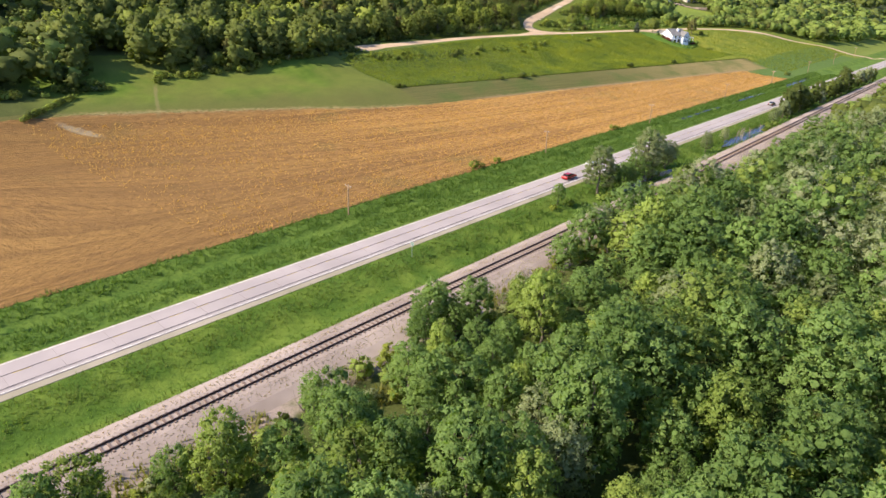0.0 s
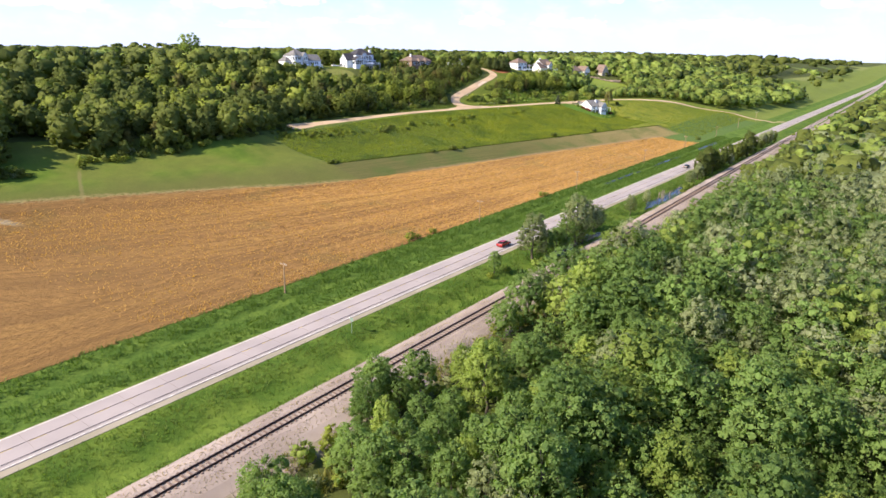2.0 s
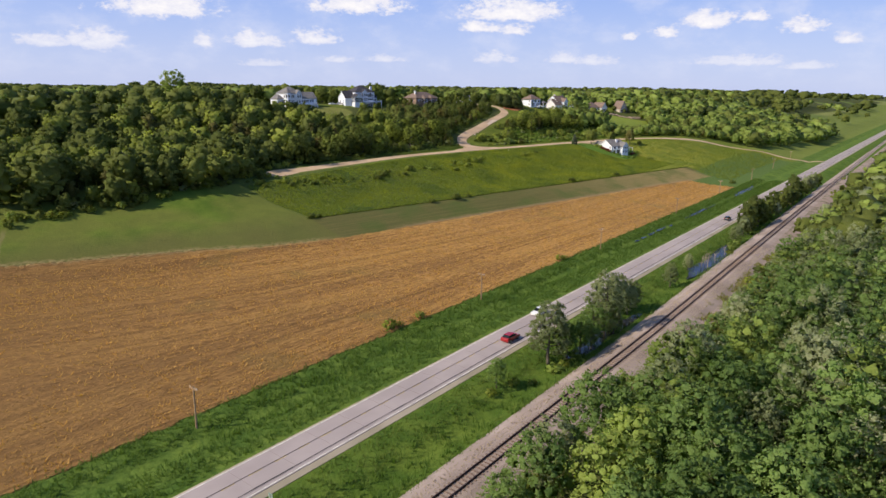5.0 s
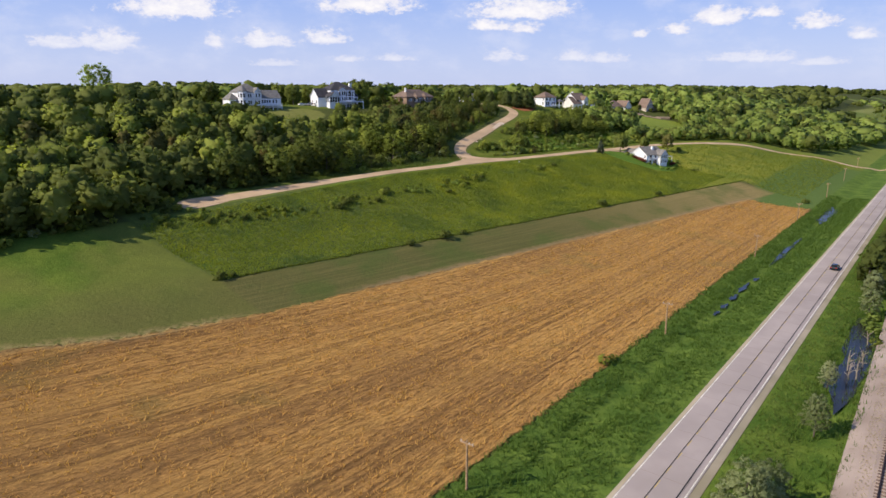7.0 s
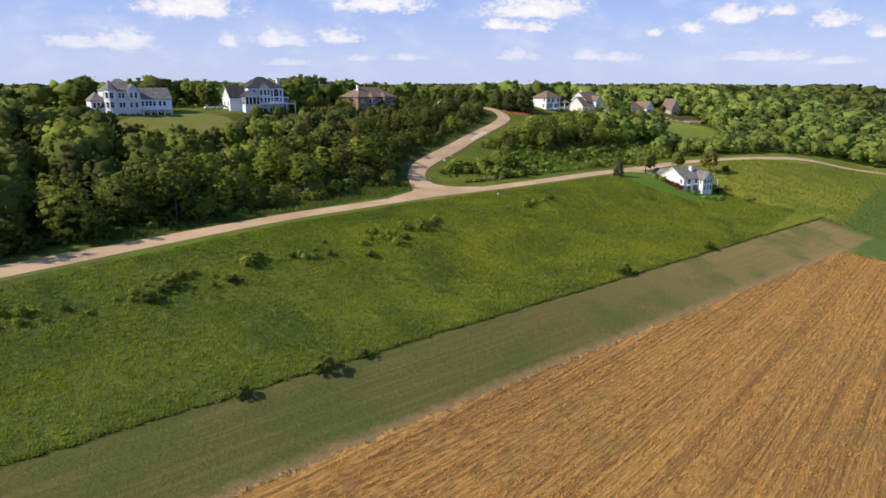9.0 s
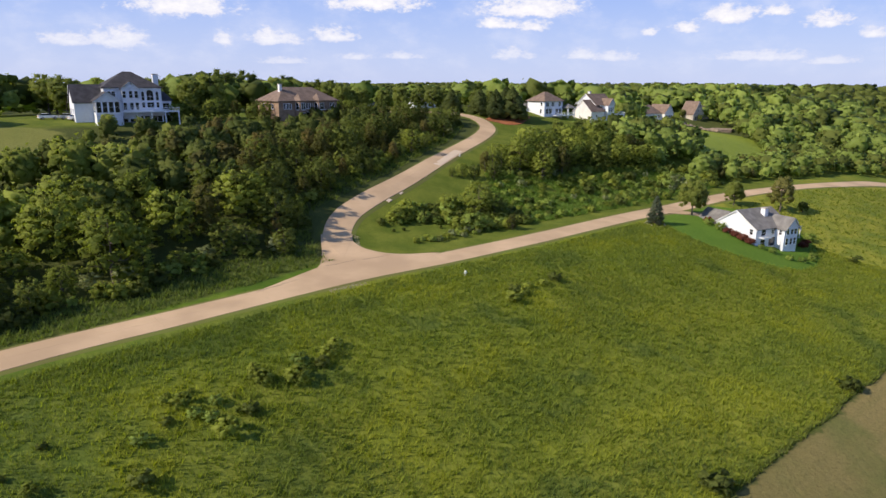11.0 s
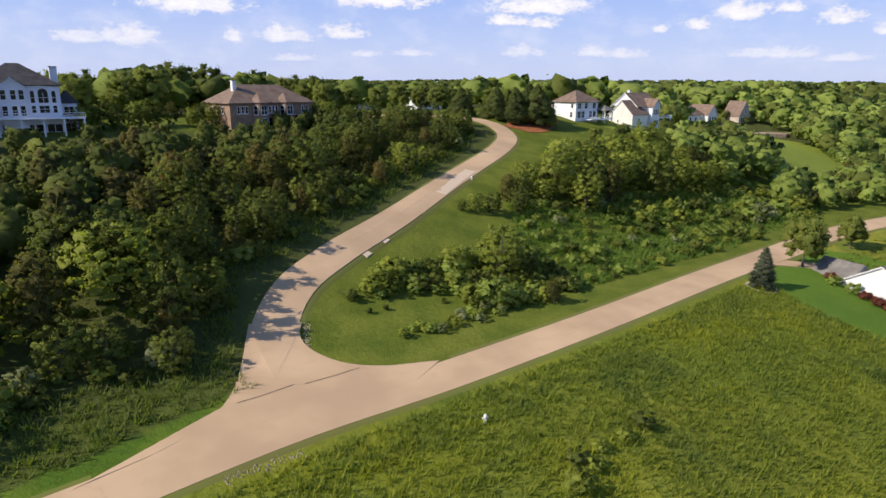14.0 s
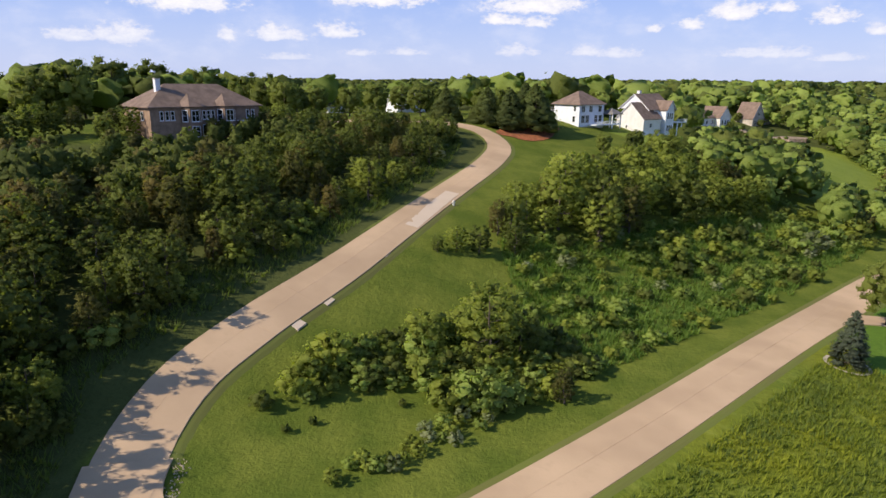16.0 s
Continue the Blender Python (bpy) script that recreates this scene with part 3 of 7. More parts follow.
def road_surface(name, base, dark, rough=0.85, joint=0.0):
    m, g, shader = material(name, rough)
    p = g.place()
    a, b, c = g.noise(p, 0.12, 3.0), g.noise(p, 1.1, 4.0), g.noise(p, 14.0, 3.0)
    col = g.mix(g.step(a, 0.3, 0.7), dark, base)
    col = g.mix(g.math("MULTIPLY", g.step(b, 0.5, 0.75), 0.3), col, dark)
    col = g.mix(g.math("MULTIPLY", g.step(c, 0.55, 0.8), 0.25), col, tuple(x * 0.7 for x in dark))
    g.tree.links.new(col, shader.inputs["Base Color"])
    bump(g, shader, c, 0.3, 0.02)
    return m


CONCRETE = road_surface("highway_concrete", (0.43, 0.365, 0.352), (0.355, 0.302, 0.292))
SHOULDER = road_surface("shoulder_gravel", (0.45, 0.38, 0.29), (0.33, 0.285, 0.20), 0.95)
LANE = road_surface("lane_concrete", (0.60, 0.43, 0.28), (0.46, 0.325, 0.21))
LANE_NEW = road_surface("lane_patch", (0.68, 0.56, 0.44), (0.60, 0.48, 0.37))
TAR = plain("tar_seal", (0.035, 0.032, 0.034), 0.6, 0.2, 2.0)
WHITE_LINE = plain("white_line", (0.72, 0.68, 0.62), 0.8, 0.18, 1.5)
YELLOW_LINE = plain("yellow_line", (0.62, 0.46, 0.16), 0.8, 0.2, 1.5)
BALLAST = road_surface("ballast", (0.43, 0.345, 0.305), (0.28, 0.22, 0.19), 0.95)
SLEEPER = plain("sleeper", (0.225, 0.160, 0.130), 0.9, 0.3, 5.0)
RAIL = plain("rail_steel", (0.040, 0.022, 0.019), 0.55, 0.25, 4.0, metal=0.3)

HIGHWAY_V = 62.7
along = [(u, HIGHWAY_V) for u in list(np.arange(-60, 560, 8.0)) + list(np.arange(560, 1500, 40.0))]
highway = tagged(new("road", ribbon(along, [-2.92, -2.35, 0.0, 2.35], [0.25, 0.262, 0.30, 0.26], flat=True).mesh("road", [CONCRETE])),
                 "two-lane pale concrete highway with tarred joints", "road", kind="structure")
tagged(new("shoulder", ribbon(along, [-3.7, -2.85, 2.3, 2.85], [0.05, 0.22, 0.22, 0.05], flat=True).mesh("shoulder", [SHOULDER])),
       "pale gravel shoulders along the highway", "road shoulder", kind="structure")


def road_line(name, offset, width, mat, lift=0.325, u0=-60.0, u1=900.0):
    b = Build()
    for u in np.arange(u0, u1, 20.0):
        b.box(u, min(u + 20.0, u1), offset - width / 2, offset + width / 2, 0, 0.006)
    pts = np.array(b.v)
    x, y = to_xy(pts[:, 0], HIGHWAY_V + pts[:, 1])
    z0 = at_uv(200, HIGHWAY_V).z
    b.v = [tuple(q) for q in np.stack([x, y, z0 + lift - 0.04 * abs(offset) / 2.35 + pts[:, 2]], -1)]
    return part(name, b, mat, highway)


road_line("edge_line", 2.2, 0.12, WHITE_LINE)
road_line("edge_line", -2.74, 0.12, WHITE_LINE, 0.31)
for u in np.arange(-20.0, 330.0, 2.4):
    seam = 0.10 + 0.12 * abs(noise.noise(Vector((u * 0.31, 4.2, 0.0))))
    road_line("tar_joint", -2.16 + 0.05 * noise.noise(Vector((u * 0.2, 0.5, 0.0))), seam, TAR, 0.325, u, u + 2.4)
road_line("tar_joint", -2.14, 0.16, TAR, 0.325, 331.0, 900.0)
road_line("tar_joint", 0.04, 0.07, TAR)
for u in np.arange(-20.0, 330.0, 3.0):
    road_line("centre_line", -0.09, 0.07, YELLOW_LINE, 0.325, u, u + 1.5)


LOW = smooth_line([(144.5, 170.9), (150, 170.7), (176, 169.8), (205, 169.1), (220, 167.4), (240, 165.0), (255, 161.6), (275, 158.0),
                   (305, 153.5), (330, 149.2), (352, 142.5), (378, 133.0), (400, 125.0), (415, 113.5), (424, 98.0), (430, 84.0), (434, 66.0)])
UPPER = smooth_line([(244.5, 163.5), (245.5, 170.0), (248.6, 176.6), (254.8, 181.8), (263.0, 184.6), (277.5, 188.0), (300.0, 195.2),
                     (318.0, 201.6), (327.5, 206.8), (331.5, 213.5), (329.0, 220.5), (322.0, 226.0), (310.0, 231.0)])
lane = tagged(new("lane", ribbon(LOW, [-2.25, -1.15, 0.0, 1.0, 1.95], [0.07, 0.09, 0.10, 0.09, 0.07]).mesh("lane", [LANE])),
              "sand-coloured concrete lane along the hillside", "lane", kind="structure")
upper_lane = tagged(new("lane", ribbon([p for p in UPPER if p[1] > 176.0], [-2.2, -1.1, 0.0, 0.95, 1.85], [0.085, 0.11, 0.12, 0.11, 0.085]).mesh("lane", [LANE])),
                    "sand-coloured concrete lane climbing the hill", "lane", kind="structure")


# trodden, short-mown edges of the lanes
LANE_EDGE = road_surface("mown_edge", (0.150, 0.180, 0.034), (0.150, 0.150, 0.042), 0.95)


def lane_edge(points, side, half, label):
    offs = [half - 0.12, half + 0.35, half + 0.8]
    lifts, holds = [0.055, 0.035, -0.03], [0.15, 0.07, 0.0]
    if side < 0:
        offs, lifts, holds = [-o for o in reversed(offs)], lifts[::-1], holds[::-1]
    tagged(new("verge", ribbon(points, offs, lifts, 0.2, holds=holds).mesh("verge", [LANE_EDGE])), label, "verge", kind="structure")


lane_edge(LOW, -1, 2.25, "short brownish grass edge along the lane")
lane_edge([p for p in LOW if p[0] < 232], 1, 1.95, "short brownish grass edge along the lane")
lane_edge([p for p in LOW if p[0] > 256], 1, 1.95, "short brownish grass edge along the lane")
lane_edge([p for p in UPPER if p[1] > 179.5], 1, 1.85, "short brownish grass edge along the climbing lane")
lane_edge([p for p in UPPER if p[1] > 177.5], -1, 2.2, "short brownish grass edge along the climbing lane")


# ---- railway ----
def rail_u(u):
    return RAIL_V + 0.012 * max(0.0, u - 120.0)


track_line = [(u, rail_u(u)) for u in list(np.arange(-60, 520, 6.0)) + list(np.arange(520, 1300, 40.0))]
tagged(new("ballast_bed", ribbon(track_line, [-4.4, -2.9, -1.4, 1.3, 2.7, 4.0], [-0.65, -0.1, 0.2, 0.2, -0.2, -0.8], flat=True).mesh("ballast_bed", [BALLAST])),
       "pinkish-grey crushed stone bed of the railway", "ballast", kind="structure")
rails = tagged(new("railway_track"), "single railway track with rusty rails on dark sleepers", "railway track", kind="structure")
TRACK_Z = at_uv(100, RAIL_V).z + 0.2


def rail_mesh(offset):
    b = Build()
    for (ua, va), (ub, vb) in zip(track_line, track_line[1:]):
        for o0, o1, z0, z1 in ((-0.085, 0.085, 0.06, 0.085), (-0.055, 0.055, 0.085, 0.19)):
            k = len(b.v)
            for z in (z0, z1):
                for uu_, vv_ in ((ua, va), (ub, vb)):
                    for o in (o0, o1):
                        x, y = to_xy(uu_, vv_ + offset + o)
                        b.v.append((x, y, TRACK_Z + z))
            for q in ((4, 5, 7, 6), (0, 4, 6, 2), (1, 3, 7, 5)):
                b.f.append(tuple(k + i for i in q))
                b.m.append(0)
    return b


part("rail", rail_mesh(0.56), RAIL, rails)
part("rail", rail_mesh(-0.56), RAIL, rails)


# ---- plants ----


def leaf_cloud(clumps, per, size, spread=0.25, droop=0.0, seed=0, core=1.0):
    """Leaf sprays round clump centres: arrays of corners and three-cornered faces. clumps: rows of x, y, z, radius, flatness."""
    r = np.random.default_rng(seed)
    clumps = np.asarray(clumps, float)
    n = len(clumps) * per
    c = np.repeat(clumps, per, 0)
    d = r.normal(size=(n, 3))
    d /= np.linalg.norm(d, axis=1)[:, None]
    d[:, 2] = np.where(d[:, 2] < -0.35, -d[:, 2] * 0.6, d[:, 2])
    rad = c[:, 3] * (1.0 - spread * 1.3 * r.random(n) + 0.20 * np.abs(r.normal(size=n)))
    pos = c[:, :3] + d * rad[:, None] * np.stack([np.ones(n), np.ones(n), c[:, 4]], 1)
    pos[:, 2] -= droop * r.random(n) * c[:, 3]
    nrm = d + 0.5 * r.normal(size=(n, 3)) + np.array([0, 0, 0.3])
    nrm /= np.linalg.norm(nrm, axis=1)[:, None]
    t = np.cross(nrm, r.normal(size=(n, 3)))
    t /= np.linalg.norm(t, axis=1)[:, None]
    b = np.cross(nrm, t)
    s = size * (0.65 + 0.7 * r.random(n))
    a = (s * (0.8 + 0.5 * r.random(n)))[:, None] * t
    q = (s * (0.55 + 0.35 * r.random(n)))[:, None] * b
    flip = np.where(((np.cross(a * 1.55 + q, a * 1.7 - q * 0.9)) * nrm).sum(1) < 0, -1.0, 1.0)[:, None]
    q = q * flip
    corners = np.stack([pos - a, pos + a * 0.55 + q, pos + a * 0.7 - q * 0.9], 1).reshape(-1, 3)
    # leaves take the light as the rounded clump and crown that they belong to
    whole = clumps[:, :3].mean(0)
    out = (pos - whole) / np.array([1.0, 1.0, 1.4])
    out /= np.linalg.norm(out, axis=1)[:, None] + 1e-6
    soft_n = 0.38 * d + 0.58 * out + 0.38 * nrm
    soft_n /= np.linalg.norm(soft_n, axis=1)[:, None]
    return corners, np.repeat(soft_n, 3, 0), *clump_cores(clumps, whole, r, core)


GOLD = (1 + 5 ** 0.5) / 2
ICO = np.array([(-1, GOLD, 0), (1, GOLD, 0), (-1, -GOLD, 0), (1, -GOLD, 0), (0, -1, GOLD), (0, 1, GOLD), (0, -1, -GOLD), (0, 1, -GOLD),
                (GOLD, 0, -1), (GOLD, 0, 1), (-GOLD, 0, -1), (-GOLD, 0, 1)]) / (1 + GOLD ** 2) ** 0.5
ICO_FACES = np.array([(0, 11, 5), (0, 5, 1), (0, 1, 7), (0, 7, 10), (0, 10, 11), (1, 5, 9), (5, 11, 4), (11, 10, 2), (10, 7, 6), (7, 1, 8),
                      (3, 9, 4), (3, 4, 2), (3, 2, 6), (3, 6, 8), (3, 8, 9), (4, 9, 5), (2, 4, 11), (6, 2, 10), (8, 6, 7), (9, 8, 1)])
ICO_FACES = ICO_FACES[ICO[ICO_FACES].mean(1)[:, 2] > -0.55]


def clump_cores(clumps, whole, r, core):
    """The dense inner foliage of each clump: an uneven lump under the outer leaves."""
    k = len(clumps)
    turn = r.random(k) * 6.283
    c, q = np.cos(turn)[:, None], np.sin(turn)[:, None]
    d = np.stack([ICO[:, 0] * c - ICO[:, 1] * q, ICO[:, 0] * q + ICO[:, 1] * c, np.broadcast_to(ICO[:, 2], (k, 12))], -1)
    rad = clumps[:, 3][:, None] * core * r.uniform(0.45, 0.92, (k, 12))
    pos = clumps[:, None, :3] + d * rad[..., None] * np.stack([np.ones(k), np.ones(k), clumps[:, 4]], 1)[:, None, :]
    out = (pos - whole) / np.array([1.0, 1.0, 1.4])
    out /= np.linalg.norm(out, axis=2)[..., None] + 1e-6
    normal = 0.27 * d + 0.85 * out + 0.34 * r.normal(size=(k, 12, 3))
    normal /= np.linalg.norm(normal, axis=2)[..., None]
    faces = (np.arange(k)[:, None, None] * 12 + ICO_FACES).reshape(-1, 3)
    return pos.reshape(-1, 3), faces, normal.reshape(-1, 3)


def leaf_mesh(name, v, f, normals, mat, tone=None):
    me = array_mesh(name, v, f, [mat], True, (("tone", tone),) if tone is not None else ())
    me.normals_split_custom_set_from_vertices(np.ascontiguousarray(normals, np.float32))
    return me


def crown_clumps(h, r, base, n, seed, shape="round", size=0.33):
    """Clump centres spread over a crown of height h, radius r and base height."""
    g = np.random.default_rng(seed)
    out = []
    if shape == "cone":
        for k in range(n):
            f = (k + 0.5) / n
            reach = r * (1.0 - f) ** 0.8 + 0.06
            a = k * 2.39996 + g.random() * 1.1
            rad = max(0.14, 0.5 * reach + 0.04)
            out.append((0.8 * reach * math.cos(a), 0.8 * reach * math.sin(a), base + (h - base - rad * 0.5) * f ** 0.85, rad, 0.55))
        return out
    deep = 0.5 * (h - base)
    mid_z = base + deep
    p1, p2 = g.random(2) * 6.28
    inner = n // 4
    for k in range(n):
        zz = 0.84 - 1.70 * (k - inner + 0.5) / (n - inner) if k >= inner else g.uniform(-0.6, 0.6)
        a = k * 2.39996 + g.random() * 0.7
        flat = math.sqrt(max(0.0, 1.0 - zz * zz))
        rad = size * r * (0.55 + 0.9 * g.random())
        lobe = 1.0 + 0.13 * math.sin(2 * a + p1 + 2.0 * zz) + 0.11 * math.sin(3 * a + p2 - 3.0 * zz)
        push = g.uniform(0.84, 1.06) * (lobe if zz < 0.5 else 0.94) if k >= inner else g.uniform(0.45, 0.82)
        wide = (r - 0.72 * rad) * push * (1.0 if shape == "round" else 1.06 - 0.34 * zz)
        out.append((wide * flat * math.cos(a), wide * flat * math.sin(a), mid_z + (deep - 0.72 * rad) * zz * min(push, 1.0 + 0.08 * g.random()), rad, g.uniform(0.65, 1.35) if shape == "tall" else g.uniform(0.6, 1.0)))
    return out


def trunk_build(h, r, clumps, seed, limbs=9, thick=0.022):
    """A tapered, slightly bent trunk with limbs that reach into the clumps."""
    g = random.Random(seed)
    b = Build()
    pts = [Vector((0, 0, -0.35))]
    for k in range(1, 6):
        pts.append(Vector((g.uniform(-1, 1) * 0.03 * h, g.uniform(-1, 1) * 0.03 * h, h * 0.74 * k / 5)))
    rads = [thick * h * (1.25 if k == 0 else 1.0 - 0.17 * k) for k in range(6)]
    for k in range(5):
        b.tube(pts[k], pts[k + 1], rads[k], rads[k + 1], 7, caps=False)
    for c in g.sample(list(clumps), min(limbs, len(clumps))):
        tip = Vector(c[:3])
        f = min(0.8, max(0.15, (tip.z - 0.35 * math.hypot(tip.x, tip.y)) / (h * 0.74)))
        k = min(4, int(f * 5))
        start = pts[k].lerp(pts[k + 1], f * 5 - k)
        mid = start.lerp(tip, 0.55) + Vector((0, 0, -0.06 * h * g.random()))
        b.tube(start, mid, rads[k] * 0.5, rads[k] * 0.3, 5, caps=False)
        b.tube(mid, tip, rads[k] * 0.3, rads[k] * 0.08, 5, caps=False)
    return b


class Plant:
    """One sort of tree or shrub: its meshes, and arrays for the joined woods."""

    def __init__(self, name, label, category, h, r, base, n, per, leaf, mat, seed, shape="round", size=0.33, droop=0.0, trunk=True, spread=0.3, core=1.0, heart=0.0):
        self.name, self.label, self.category, self.h = name, label, category, h
        clumps = crown_clumps(h, r, base, n, seed, shape, size)
        if heart:
            clumps.append((0.0, 0.0, 0.5 * (h + base), heart * r, 0.5 * (h - base) / r))
        self.leaves, self.leaf_n, self.core, self.core_f, self.core_n = leaf_cloud(clumps, per, leaf, spread, droop, seed, core)
        self.crown = leaf_mesh("crown", *self.gather(1), mat)
        self.trunk = trunk_build(h, r, clumps, seed).mesh("trunk", [BARK]) if trunk else None
        self.mat = mat

    def gather(self, thin):
        """Corners, faces and normals of the crown, with only some of the outer leaves."""
        v = self.leaves.reshape(-1, 3, 3)[::thin].reshape(-1, 3)
        n = self.leaf_n.reshape(-1, 3, 3)[::thin].reshape(-1, 3)
        f = np.concatenate([np.arange(len(v)).reshape(-1, 3), self.core_f + len(v)])
        return np.concatenate([v, self.core]), f, np.concatenate([n, self.core_n])

    def place(self, x, y, scale=1.0, turn=0.0, group="", label="", sink=0.0, tall=1.0):
        ob = thing(self.name, label or self.label, self.category, group=group)
        if self.trunk:
            part("trunk", self.trunk, [], ob)
        part("crown", self.crown, [], ob)
        ob.matrix_basis = Matrix.LocRotScale((x, y, ground_z(x, y) - sink), Euler((0, 0, turn)), (scale, scale, scale * tall))
        return ob


def joined(name, label, category, spots, kinds, mat, thin=1):
    """Far plants as one mesh. spots: rows of x, y, scale, kind, turn. The country to either side of the valley is sparser."""
    spots = [q for i, q in enumerate(spots) if abs(q[0] - 15) < 0.78 * (q[1] + 30) or i % 3 == 0]
    vs, fs, ns, ts, k = [], [], [], [], 0
    g = random.Random(len(spots))
    for x, y, s, kind, turn in spots:
        p = kinds[int(kind)]
        c, q = math.cos(turn), math.sin(turn)
        v, f, pn = p.gather(thin)
        v = v * s
        v = np.stack([v[:, 0] * c - v[:, 1] * q + x, v[:, 0] * q + v[:, 1] * c + y, v[:, 2] + ground_z(x, y)], 1)
        vs.append(v)
        ns.append(np.stack([pn[:, 0] * c - pn[:, 1] * q, pn[:, 0] * q + pn[:, 1] * c, pn[:, 2]], 1))
        ts.append(np.full(len(v), g.random()))
        fs.append(f + k)
        k += len(v)
    me = leaf_mesh(name, np.concatenate(vs), np.concatenate(fs), np.concatenate(ns), mat, np.concatenate(ts))
    return tagged(new(name, me), label, category, kind="stuff")


def scatter(u0, u1, v0, v1, gap, keep, seed):
    """Jittered spots (u, v) inside a rectangle where keep(u, v) holds."""
    g = np.random.default_rng(seed)
    out = []
    for i in range(int((u1 - u0) / gap) + 1):
        for j in range(int((v1 - v0) / gap) + 1):
            u = u0 + gap * (i + 0.5 * (j % 2) + 0.7 * (g.random() - 0.5))
            v = v0 + gap * (j + 0.7 * (g.random() - 0.5))
            if keep(u, v):
                out.append((u, v))
    return out


TREE = "leafy green broadleaf tree in dense woodland"
oaks = [Plant("tree", TREE, "tree", 9.0, 2.9, 0.8, 120, 36, 0.12, LEAF_POPLAR, 11, size=0.18, core=0.68),
        Plant("tree", TREE, "tree", 9.0, 2.1, 0.6, 120, 36, 0.12, LEAF_LIGHT, 12, "tall", 0.20, core=0.68),
        Plant("tree", "tree with pale silvery leaves in dense woodland", "tree", 9.0, 2.4, 0.8, 120, 36, 0.12, LEAF_SILVER, 13, "tall", 0.19, droop=0.5, core=0.68),
        Plant("tree", TREE, "tree", 9.0, 2.2, 0.6, 120, 36, 0.12, LEAF_POPLAR, 14, "tall", 0.20, core=0.68),
        Plant("tree", TREE, "tree", 9.0, 3.1, 0.8, 120, 36, 0.12, LEAF_LIGHT, 15, size=0.17, core=0.68),
        Plant("tree", TREE, "tree", 9.0, 2.5, 0.7, 120, 36, 0.12, LEAF_POPLAR, 16, "tall", 0.19, core=0.68)]
hill_trees = [Plant("tree", "dense green broadleaf tree on the hillside", "tree", 7.0, 2.8, -0.5, 84, 22, 0.125, LEAF_WOOD, 21, size=0.2, core=0.8),
              Plant("tree", "dark green tree on the hillside", "tree", 7.0, 2.5, -0.5, 84, 22, 0.125, LEAF_DARK, 22, size=0.2, core=0.8),
              Plant("cedar", "dark brownish-green cedar on the hillside", "tree", 6.2, 1.55, -0.3, 76, 22, 0.11, LEAF_CEDAR, 23, "tall", 0.23, core=0.8),
              Plant("tree", "bright green broadleaf tree on the hillside", "tree", 7.0, 2.8, -0.5, 84, 22, 0.125, LEAF, 24, size=0.2, core=0.8)]
hill_far_kinds = [Plant("tree", "", "", 7.0, 3.0, -0.5, 44, 7, 0.17, LEAF_WOOD, 81, trunk=False, heart=0.95, size=0.25),
                  Plant("tree", "", "", 7.0, 2.7, -0.5, 44, 7, 0.17, LEAF_DARK, 82, trunk=False, heart=0.95, size=0.25),
                  Plant("tree", "", "", 6.2, 1.8, -0.3, 40, 7, 0.15, LEAF_CEDAR, 83, "tall", 0.28, trunk=False, heart=0.95),
                  Plant("tree", "", "", 7.0, 3.0, -0.5, 44, 7, 0.17, LEAF, 84, trunk=False, heart=0.95, size=0.25)]
mid_kinds = [Plant("tree", "", "", 7.0, 3.5, -0.2, 22, 4, 0.20, LEAF_WOOD, 31, trunk=False, heart=0.95, size=0.24),
             Plant("tree", "", "", 7.0, 3.2, -0.2, 22, 4, 0.20, LEAF_DARK, 32, trunk=False, heart=0.95, size=0.24),
             Plant("tree", "", "", 7.0, 3.6, -0.2, 22, 4, 0.20, LEAF_LIGHT, 33, trunk=False, heart=0.95, size=0.24),
             Plant("tree", "", "", 6.0, 1.8, 0.05, 22, 4, 0.18, LEAF_CEDAR, 34, "tall", 0.27, trunk=False, heart=0.95),
             Plant("tree", "", "", 7.0, 3.2, -0.2, 22, 4, 0.20, LEAF_SILVER, 46, "tall", trunk=False, heart=0.95, size=0.24)]
rail_kinds = [Plant("tree", "", "", 9.0, 2.8, 0.6, 50, 24, 0.125, LEAF_POPLAR, 61, trunk=False, size=0.21, core=0.75),
              Plant("tree", "", "", 9.0, 2.2, 0.5, 50, 24, 0.125, LEAF_POPLAR, 62, "tall", 0.23, trunk=False, core=0.75),
              Plant("tree", "", "", 9.0, 2.4, 0.6, 50, 24, 0.12, LEAF_SILVER, 63, "tall", 0.22, trunk=False, core=0.75),
              Plant("tree", "", "", 9.0, 2.9, 0.6, 50, 24, 0.125, LEAF_LIGHT, 64, trunk=False, size=0.2, core=0.75)]
far_kinds = [Plant("tree", "", "", 8.0, 4.4, 0.0, 11, 1, 0.36, LEAF_WOOD, 35, trunk=False, heart=0.95, size=0.33),
             Plant("tree", "", "", 8.0, 4.2, 0.0, 11, 1, 0.36, LEAF_DARK, 36, trunk=False, heart=0.95, size=0.33),
             Plant("tree", "", "", 8.0, 4.5, 0.0, 11, 1, 0.36, LEAF_LIGHT, 37, trunk=False, heart=0.95, size=0.33),
             Plant("tree", "", "", 8.0, 6.5, -1.0, 6, 1, 0.4, LEAF_DARK, 48, trunk=False, heart=0.95, size=0.45)]
